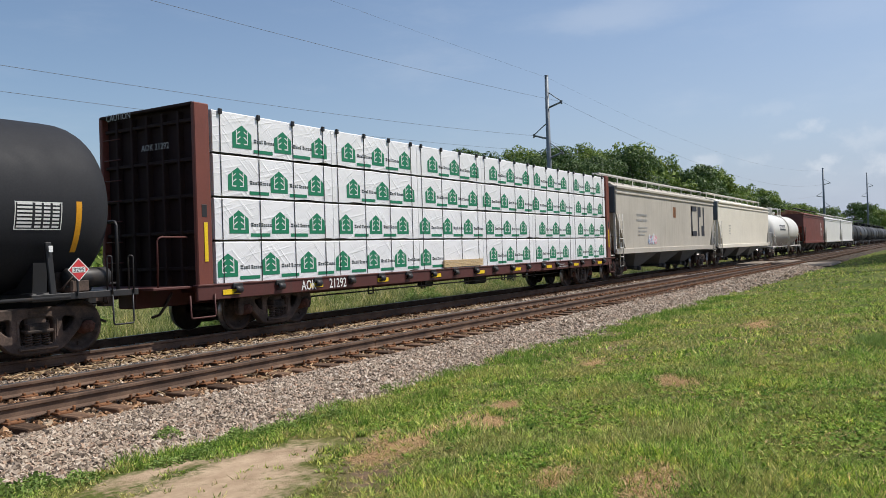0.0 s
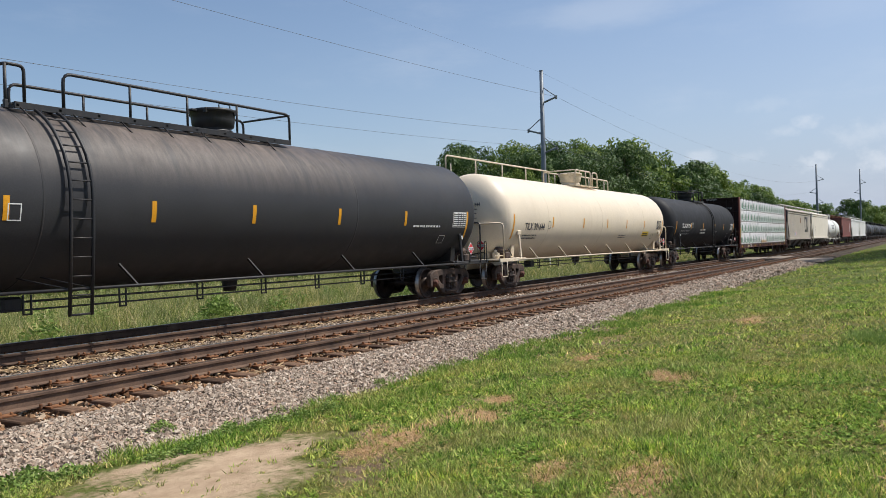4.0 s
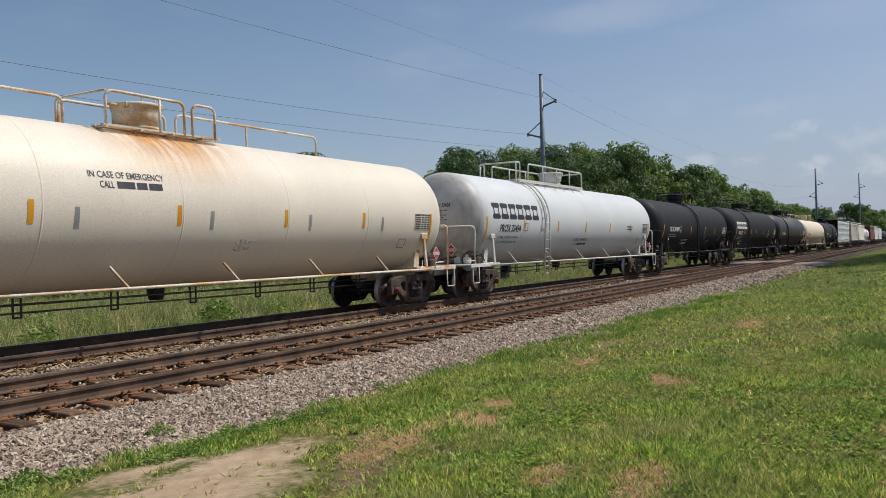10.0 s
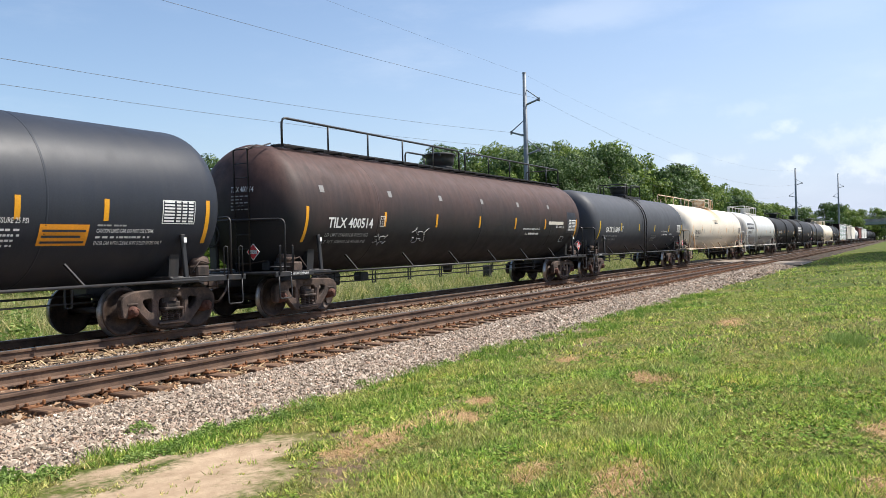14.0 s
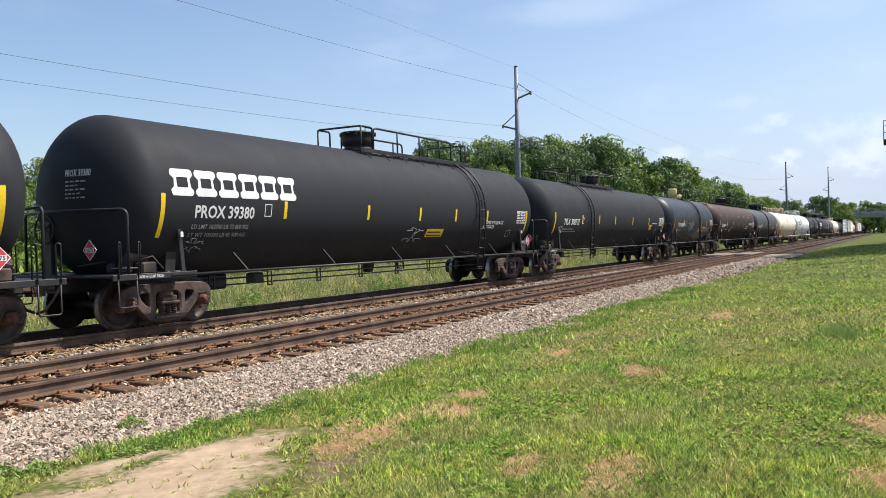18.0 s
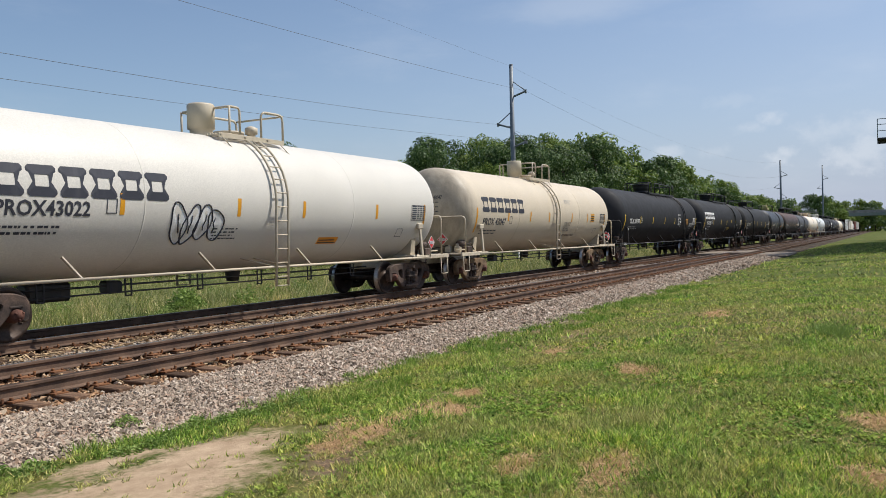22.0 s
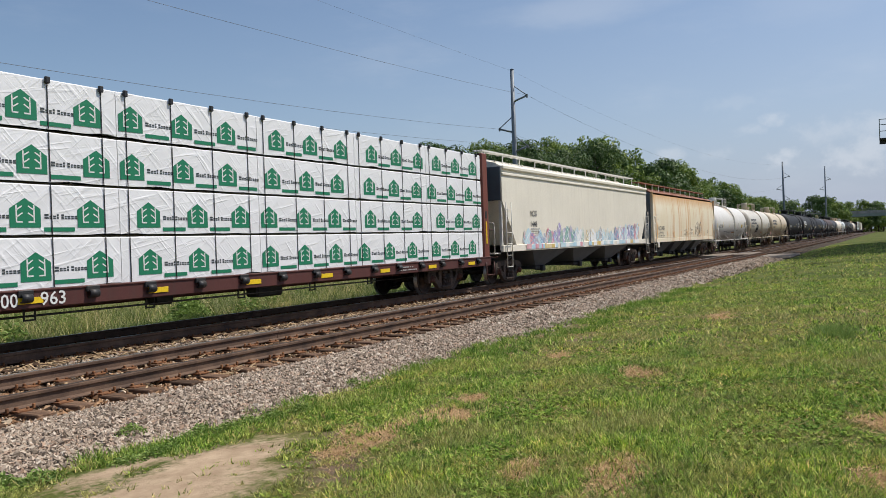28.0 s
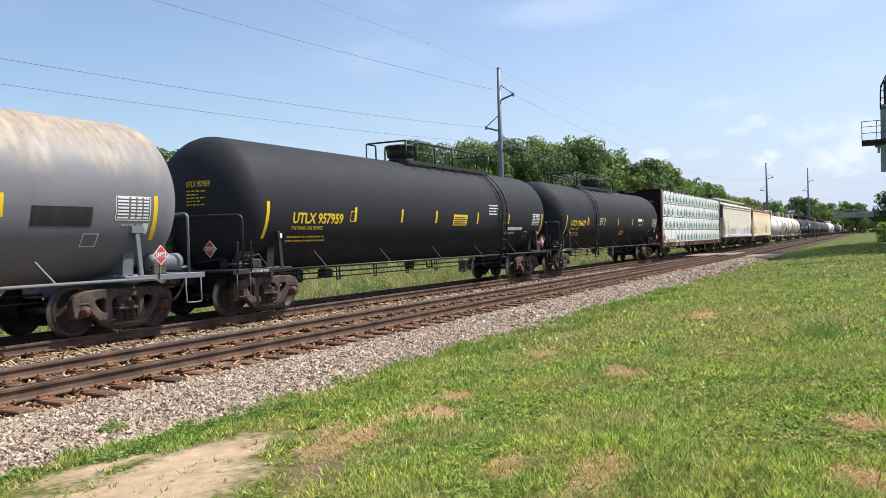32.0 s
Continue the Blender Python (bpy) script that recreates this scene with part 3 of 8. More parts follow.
    stones("rusty_stones", [(4.0, 20.0, 8.15, 10.6, 17000, 0.033), (20.0, 45.0, 8.15, 10.6, 4500, 0.045), (5.0, 40.0, 12.2, 15.0, 5000, 0.042)], RUSTY_STONE, "small rust-stained stones between the rails", 5)
    r = np.random.default_rng(6)
    n = 900
    wood = Mb()
    for k in range(n):
        x, y = 7.0 + 16 * r.random() ** 1.2, float(np.clip(r.normal(12.1, 0.2), 11.5, 12.55)) if k % 3 else r.uniform(8.3, 10.6)
        wood.box((x, y, ballast_z(y) + 0.045 + 0.02 * r.random()), (r.uniform(0.05, 0.22), r.uniform(0.01, 0.035), 0.012), 0.0, Euler((r.normal() * 0.2, r.normal() * 0.2, r.uniform(0, 3.1))).to_matrix())
    tagged(part("wood_splinters", wood, mottled("splintered_wood", [(0.3, (0.30, 0.19, 0.095)), (0.7, (0.58, 0.43, 0.26))], 4.0), bed, "pale splinters of broken tie wood"), kind="stuff")


make_ballast()

TIE_WOOD = Look("weathered_tie_wood")
_c = TIE_WOOD.ramp(TIE_WOOD.noise(2.0, 6.0, 0.6, (8.0, 1.0, 8.0)), [(0.25, (0.045, 0.028, 0.02)), (0.5, (0.115, 0.068, 0.043)), (0.8, (0.25, 0.155, 0.095))])
_r = TIE_WOOD.node("ShaderNodeObjectInfo").outputs["Random"]
_c = TIE_WOOD.mix(1.0, _c, TIE_WOOD.ramp(_r, [(0.0, 0.6), (1.0, 1.5)]), "MULTIPLY")
TIE_MAT = TIE_WOOD.done(_c, 0.9, 0.0, TIE_WOOD.noise(6.0, 6.0, 0.6, (10.0, 1.0, 10.0)), 0.6, 0.012, 0.2)


def rail_profile(y):
    """The outline of a tee rail across the track."""
    half = [(0.070, -0.172), (0.070, -0.160), (0.012, -0.140), (0.009, -0.055), (0.036, -0.042), (0.037, -0.012), (0.028, 0.0)]
    return [(y + a, b) for a, b in half] + [(y - a, b) for a, b in reversed(half)]


def make_track(name, yc, label):
    t = thing(name, label, "railway track", kind="structure")
    for y in (yc - HALF_GAUGE, yc + HALF_GAUGE):
        cuts = [-200, 0, 11.8, 23.7, 35.6, 60, 120, 300, 2400] if y != TRAIN_Y else [-200, 2400]
        body = Mb()
        for a, b in zip(cuts, cuts[1:]):
            body.prism(rail_profile(y), a + 0.004, b - 0.004, "yz")
        rail = part("rail", body, RAIL_RUST, t, "rusty brown steel rail")
        part("rail_head", Mb().prism([(y - 0.030, 0.0005), (y + 0.030, 0.0005), (y + 0.024, 0.0035), (y - 0.024, 0.0035)], -200, 2400, "yz"),
             TREAD_STEEL if y > yc or yc > 11 else WHEEL_STEEL, rail, "worn running surface")
    tie = once("tie", lambda: Mb().box((0, 0, -0.09), (0.225, 2.6, 0.18), 0.012).mesh("tie", TIE_MAT))

    plate = once("plate", lambda: Mb().box((0, 0, 0.010), (0.19, 0.36, 0.022), 0.004).mesh("tie_plate", PLATE_RUST))
    spike, anchor = Mb(), Mb()
    r = random.Random(3 if yc < 11 else 8)
    x, i, far = 0.15, 0, Mb()
    while x < 330:
        m = pose(x + r.uniform(-0.03, 0.03), yc + r.uniform(-0.05, 0.05), TIE_TOP + r.uniform(-0.012, 0.004), 0, 0, r.uniform(-1.6, 1.6))
        if i < 125:
            part("tie", tie, None, t, at=m)
            px = m.translation.x
            for s in (-1, 1):
                yr = yc + s * HALF_GAUGE
                part("tie_plate", plate, None, t, at=pose(px, yr, TIE_TOP))
                for e in (-0.092, 0.092):
                    d = 0.05 if e > 0 else -0.05
                    spike.box((px + d, yr + e, TIE_TOP + 0.038), (0.032, 0.045, 0.036), 0.006)
                    spike.box((px - d, yr + e * 1.62, TIE_TOP + 0.034), (0.03, 0.03, 0.03), 0.006)
                if i % 2 == 0:
                    for e in (-0.16, 0.16):
                        anchor.box((px + e, yr, TIE_TOP + 0.008), (0.035, 0.18, 0.03), 0.006)
                        anchor.box((px + e, yr - 0.095, TIE_TOP + 0.035), (0.035, 0.03, 0.06), 0.008)
                        anchor.box((px + e, yr + 0.095, TIE_TOP + 0.03), (0.035, 0.03, 0.05), 0.008)
        else:
            far.box(tuple(m.translation - Vector((0, 0, 0.09))), (0.225, 2.6, 0.18))
        x += 0.54 + r.uniform(-0.03, 0.03)
        i += 1
    tagged(part("far_ties", far, TIE_MAT, t), kind="stuff")
    tagged(part("spikes", spike, PLATE_RUST, t), kind="stuff")
    tagged(part("rail_anchors", anchor, PLATE_RUST, t), kind="stuff")

make_track("track_near", NEAR_Y, "empty railway track of rusty rails on worn wooden ties")
make_track("track_train", TRAIN_Y, "railway track of rusty rails that carries the freight train")


# ---- running gear shared by all cars ----
WHEEL_R, HALF_BASE = 0.457, 0.895


def wheelset_mesh():
    b = Mb()
    b.pipe([(0, -0.98, 0), (0, 0.98, 0)], 0.075, 10)
    for s in (-1, 1):
        prof = [(0.665, 0.10), (0.675, 0.14), (0.70, 0.16), (0.715, 0.36), (0.685, 0.40), (0.678, 0.475), (0.70, 0.488), (0.715, 0.462), (0.80, 0.452),
                (0.815, 0.44), (0.815, 0.385), (0.775, 0.365), (0.75, 0.24), (0.80, 0.155), (0.84, 0.14), (0.845, 0.09), (0.845, 0.0)]
        b.lathe([(s * a, r) for a, r in prof], (0, 0, 0), "y", 22)
        # cast numbers and chill marks on the plate let the turning be seen
        for k in range(3):
            w = k * math.tau / 3 + 0.3
            b.box((math.cos(w) * 0.30, s * 0.768, math.sin(w) * 0.30), (0.07, 0.03, 0.03), 0.006, Matrix.Rotation(-w, 3, "Y"))
    me = b.mesh("wheelset", WHEEL_STEEL)
    me.materials.append(TREAD_STEEL)
    for p in me.polygons:
        r = math.hypot(p.center.x, p.center.z)
        if 0.41 < r and 0.66 < abs(p.center.y) < 0.83 and r > 0.445:
            p.material_index = 1
    return me


def cast_plate(outer, holes, half, bevel):
    """A flat casting with rounded windows: outlines in (along, up), pushed to a thickness and softened at the edges."""
    cu = bpy.data.curves.new("casting", "CURVE")
    cu.dimensions, cu.fill_mode, cu.extrude, cu.bevel_depth, cu.bevel_resolution = "2D", "BOTH", half - bevel, bevel, 0
    for loop in [outer] + holes:
        sp = cu.splines.new("POLY")
        sp.points.add(len(loop) - 1)
        for q, (x, z) in zip(sp.points, loop):
            q.co = (x, z, 0.0, 1.0)
        sp.use_cyclic_u = True
    ob = bpy.data.objects.new("casting", cu)
    me = bpy.data.meshes.new_from_object(ob)
    vs = [(v.co.x, -v.co.z, v.co.y) for v in me.vertices]
    fs = [tuple(f.vertices) for f in me.polygons]
    bpy.data.objects.remove(ob)
    bpy.data.curves.remove(cu)
    bpy.data.meshes.remove(me)
    return vs, fs


def rounded(loop, corner=0.06, steps=2):
    """A closed outline with its corners rounded off."""
    n, out = len(loop), []
    for i in range(n):
        a, b, c = (Vector(loop[(i + k) % n]) for k in (-1, 0, 1))
        k = min(corner, (a - b).length * 0.45, (c - b).length * 0.45)
        p, q = b + (a - b).normalized() * k, b + (c - b).normalized() * k
        out += [tuple(p * (1 - t) ** 2 + b * 2 * t * (1 - t) + q * t * t) for t in (j / steps for j in range(steps + 1))]
    return out


def side_frame_mesh(material):
    b = Mb()
    right = [(0.30, 0.115), (0.45, 0.16), (0.755, 0.46), (0.80, 0.575), (0.99, 0.575), (1.0, 0.36), (1.09, 0.36), (1.13, 0.60), (1.06, 0.735), (0.86, 0.80), (0.50, 0.815)]
    outer = right + [(-x, z) for x, z in reversed(right)]
    eye = [(0.43, 0.385), (0.52, 0.41), (0.66, 0.55), (0.68, 0.66), (0.46, 0.69), (0.42, 0.62)]
    mid = [(-0.29, 0.225), (0.29, 0.225), (0.31, 0.60), (0.25, 0.69), (-0.25, 0.69), (-0.31, 0.60)]
    vs, fs = cast_plate(rounded(outer, 0.07), [rounded(eye, 0.08), rounded([(-x, z) for x, z in reversed(eye)], 0.08), rounded(mid, 0.05)], 0.075, 0.02)
    b.add(vs, fs)
    b.box((0, -0.04, 0.19), (0.66, 0.16, 0.06), 0.015)
    for q in (-1, 1):
        b.box((q * HALF_BASE, 0, 0.592), (0.25, 0.17, 0.05), 0.015)
        b.box((q * 0.33, -0.07, 0.48), (0.035, 0.04, 0.30), 0.01)
    b.box((0, -0.075, 0.755), (0.30, 0.02, 0.05), 0.008)
    return b.mesh("side_frame", material)


def spring_mesh():
    b = Mb()
    for cx in (-0.145, 0.0, 0.145):
        pts = [(cx + 0.062 * math.cos(k * 1.2), -0.05 + 0.062 * math.sin(k * 1.2), 0.23 + 0.19 * k / 26) for k in range(27)]
        b.pipe(pts, 0.017, 4)
    b.box((0, -0.03, 0.455), (0.47, 0.26, 0.06), 0.015)
    b.box((0, -0.03, 0.53), (0.36, 0.22, 0.12), 0.02)
    b.box((0, -0.135, 0.53), (0.24, 0.02, 0.05), 0.006)
    return b.mesh("spring_nest", TRUCK_IRON)


def bearing_mesh():
    b = Mb().lathe([(-0.16, 0.0), (-0.16, 0.055), (-0.135, 0.06), (-0.13, 0.10), (-0.05, 0.105), (0.0, 0.13), (0.10, 0.13)], (0, 0, 0), "y", 16)
    for k in range(3):
        w = k * math.tau / 3 + 0.5
        b.lathe([(-0.165, 0.0), (-0.165, 0.02), (-0.12, 0.02)], (0.072 * math.cos(w), 0, 0.072 * math.sin(w)), "y", 6)
    return b.mesh("bearing_cap", CAP_RUST)


def bolster_mesh():
    b = Mb()
    b.box((0, 0, 0.60), (0.36, 2.1, 0.22), 0.03)
    b.lathe([(0.71, 0.20), (0.82, 0.20), (0.82, 0.0)], (0, 0, 0), "z", 16)
    for s in (-1, 1):
        b.box((s * 0.36, 0, 0.40), (0.08, 1.9, 0.10), 0.02)
        for y in (-0.755, 0.755):
            b.box((s * 0.42, y, 0.44), (0.06, 0.10, 0.26), 0.015)
    return b.mesh("truck", TRUCK_IRON)


WHEELSETS = []


def truck(car, x, dusty=False):
    iron = TRUCK_DUST if dusty else TRUCK_IRON
    t = part("truck", once("bolster", bolster_mesh), None, car, "two-axle cast iron truck", pose(x, 0, 0))
    for s in (-1, 1):
        part("side_frame", once("frame" + iron.name, lambda: side_frame_mesh(iron)), None, t, at=pose(0, s * 1.0, 0))
        part("spring_nest", once("spring", spring_mesh), None, t, at=pose(0, s * 1.0, 0, 0, 0, 0 if s < 0 else 180))
        for e in (-1, 1):
            part("bearing_cap", once("bearing", bearing_mesh), None, t, at=pose(e * HALF_BASE, s * 1.0, WHEEL_R, 0, 0, 0 if s < 0 else 180))
    for e in (-1, 1):
        w = part("wheelset", once("wheelset", wheelset_mesh), None, t, at=pose(e * HALF_BASE, 0, WHEEL_R))
        WHEELSETS.append((car, x + e * HALF_BASE, e * HALF_BASE, w))
    return t


def coupler_mesh():
    b = Mb()
    b.box((-0.35, 0, 0.86), (0.7, 0.16, 0.16), 0.03)
    b.prism([(-0.04, 0.12), (-0.04, -0.10), (0.10, -0.16), (0.17, -0.10), (0.08, 0.0), (0.10, 0.12)], 0.70, 1.0, "xy")
    b.pipe([(-0.25, 0.25, 0.86), (-0.05, 0.3, 0.62), (0.08, 0.27, 0.45), (0.14, 0.12, 0.40)], 0.028, 6)
    b.pipe([(-0.5, -0.8, 0.95), (-0.42, -0.75, 0.80), (-0.42, -0.1, 0.78)], 0.014, 5)
    return b.mesh("coupler", TRUCK_IRON)


def running_gear(car, half, dusty=False, reach=2.02):
    for s in (-1, 1):
        truck(car, s * half, dusty)
        part("coupler", once("coupler", coupler_mesh), None, car, at=pose(s * (half + reach - 0.06), 0, 0, 0, 0, 0 if s > 0 else 180))


# ---- lettering ----
def letter_shape(text, bold=0.0):
    """The flat outline of a line of text, one unit high from foot to cap, as points and faces."""
    cu = bpy.data.curves.new("letters", "FONT")
    cu.body, cu.size, cu.resolution_u, cu.offset = text, 1.0, 2, bold
    ob = bpy.data.objects.new("letters", cu)
    me = bpy.data.meshes.new_from_object(ob)
    vs = [(v.co.x, v.co.y) for v in me.vertices]
    fs = [tuple(p.vertices) for p in me.polygons]
    bpy.data.objects.remove(ob)
    bpy.data.curves.remove(cu)
    bpy.data.meshes.remove(me)
    xs = [v[0] for v in vs]
    lo, hi = min(xs), max(xs)
    return [((x - lo) / 0.69, y / 0.69) for x, y in vs], fs, (hi - lo) / 0.69


def rects(items, cut=0.18):
    """Points and faces of flat rectangles (x0, y0, x1, y1), cut in height so that they can bend."""
    vs, fs = [], []
    for x0, y0, x1, y1 in items:
        n = max(1, math.ceil((y1 - y0) / cut))
        b = len(vs)
        for k in range(n + 1):
            y = y0 + (y1 - y0) * k / n
            vs += [(x0, y), (x1, y)]
        fs += [(b + 2 * k, b + 2 * k + 1, b + 2 * k + 3, b + 2 * k + 2) for k in range(n)]
    return vs, fs


class Wrap:
    """Lays flat marks on the near side of a round tank (radius, centre height) or of a flat wall (y)."""

    def __init__(self, car, radius=0.0, centre=0.0, wall=None):
        self.car, self.r, self.c, self.wall = car, radius, centre, wall

    def lay(self, name, vs, fs, x, z, material, label="", lift=0.006):
        if self.wall is None:
            t0 = math.asin(max(-1, min(1, (z - self.c) / self.r)))
            r = self.r + lift
            pts = [(x + a, -r * math.cos(t0 + b / self.r), self.c + r * math.sin(t0 + b / self.r)) for a, b in vs]
        else:
            pts = [(x + a, self.wall - lift, z + b) for a, b in vs]
        return part(name, Mb().add(pts, fs), material, self.car, label)

    def text(self, words, x, z, h, material, width=None, bold=0.01, slant=0.0):
        vs, fs, w = once(("text", words, bold), lambda: letter_shape(words, bold))
        k = width / w if width else h * 0.92
        return self.lay("lettering", [((a + slant * b) * k, (b - 0.5) * h) for a, b in vs], fs, x, z, material)

    def bars(self, x, z, w, h, lines, material, seed=1, name="stencil"):
        """Small writing that cannot be read: short bars in lines."""
        r, items = random.Random(seed), []
        lh = h / lines
        for i in range(lines):
            a, end = 0.0, w * r.uniform(0.7, 1.0)
            y = h / 2 - (i + 0.85) * lh
            while a < end:
                n = min(end - a, r.uniform(0.03, 0.11))
                items.append((a, y, a + n, y + lh * 0.42))
                a += n + r.choice((0.016, 0.02, 0.05))
        return tagged(self.lay(name, *rects(items), x, z, material), kind="stuff")

    def outline(self, x, z, w, h, t, material, name="plate_mark"):
        return self.lay(name, *rects([(0, -h / 2, w, -h / 2 + t), (0, h / 2 - t, w, h / 2), (0, -h / 2, t, h / 2), (w - t, -h / 2, w, h / 2)]), x, z, material)

    def table(self, x, z, w, h, material, dark=None):
        it = [(0, -h / 2, w, -h / 2 + 0.015), (0, h / 2 - 0.015, w, h / 2), (0, -h / 2, 0.015, h / 2), (w - 0.015, -h / 2, w, h / 2)]
        for i in range(7):
            y = h / 2 - (i + 0.8) * h / 7.4
            for a, b in ((0.05, 0.36), (0.42, 0.55), (0.60, 0.74), (0.79, 0.94)):
                it.append((w * a, y, w * b, y + h * 0.075))
        return self.lay("test_data_table", *rects(it), x, z, material)

    def patch(self, name, x, z, w, h, material, label="", lift=0.004):
        return self.lay(name, *rects([(-w / 2, -h / 2, w / 2, h / 2)], 0.08), x, z, material, label, lift)

    def wordmark(self, x, z, w, h, material, label="row of bold block shapes"):
        """A maker's mark as six plain square rings."""
        n, gap = 6, 0.055
        cw = (w - gap * (n - 1)) / n

        def ring(a, b, c):
            return [(-a + c, -b), (a - c, -b), (a, -b + c), (a, b - c), (a - c, b), (-a + c, b), (-a, b - c), (-a, -b + c)]
        vs = ring(cw / 2, h / 2, h * 0.09) + ring(cw / 2 - h * 0.27, h * 0.19, h * 0.03)
        fs = [(i, (i + 1) % 8, 8 + (i + 1) % 8, 8 + i) for i in range(8)]
        for i in range(n):
            self.lay("maker_mark", vs, fs, x + cw / 2 + i * (cw + gap), z, material, label)


def placard(car, number, m, paint_mat=None):
    """A hazard diamond on its holder."""
    h = 0.19
    d = part("hazard_placard", once("placard", lambda: Mb().prism([(0, -h), (h, 0), (0, h), (-h, 0)], -0.008, 0.0).mesh("hazard_placard", MARK_WHITE)), None, car, "red and white hazard diamond", m)
    part("red_field", once("placard_red", lambda: Mb().prism([(0, -h + 0.02), (h - 0.02, 0), (0, h - 0.02), (-h + 0.02, 0)], -0.011, -0.004).mesh("red_field", MARK_RED)), None, d)
    vs, fs, w = once(("text", number, 0.01), lambda: letter_shape(number, 0.01))
    k = 0.19 / w

    def digits():
        b = Mb().prism([(-0.115, -0.045), (0.115, -0.045), (0.115, 0.045), (-0.115, 0.045)], -0.014, -0.010)
        return b.mesh("number_panel", MARK_WHITE)
    part("number_panel", once("panel", digits), None, d)
    part("number", once(("digits", number), lambda: Mb().add([((a * k - 0.095), -0.017, (b - 0.5) * 0.065) for a, b in vs], fs).mesh("number", MARK_DARK)), None, d)
    return d


# ---- tank cars ----
TRAIN = []


def arc_pipe(path, corner=0.14, steps=4):
    """Rounds the corners of a bent bar."""
    pts = [Vector(p) for p in path]
    out = [pts[0]]
    for a, b, c in zip(pts, pts[1:], pts[2:]):
        k = min(corner, (a - b).length * 0.49, (c - b).length * 0.49)
        p, q = b + (a - b).normalized() * k, b + (c - b).normalized() * k
        for i in range(steps + 1):
            t = i / steps
            out.append(p * (1 - t) ** 2 + b * 2 * t * (1 - t) + q * t * t)
    return out + [pts[-1]]


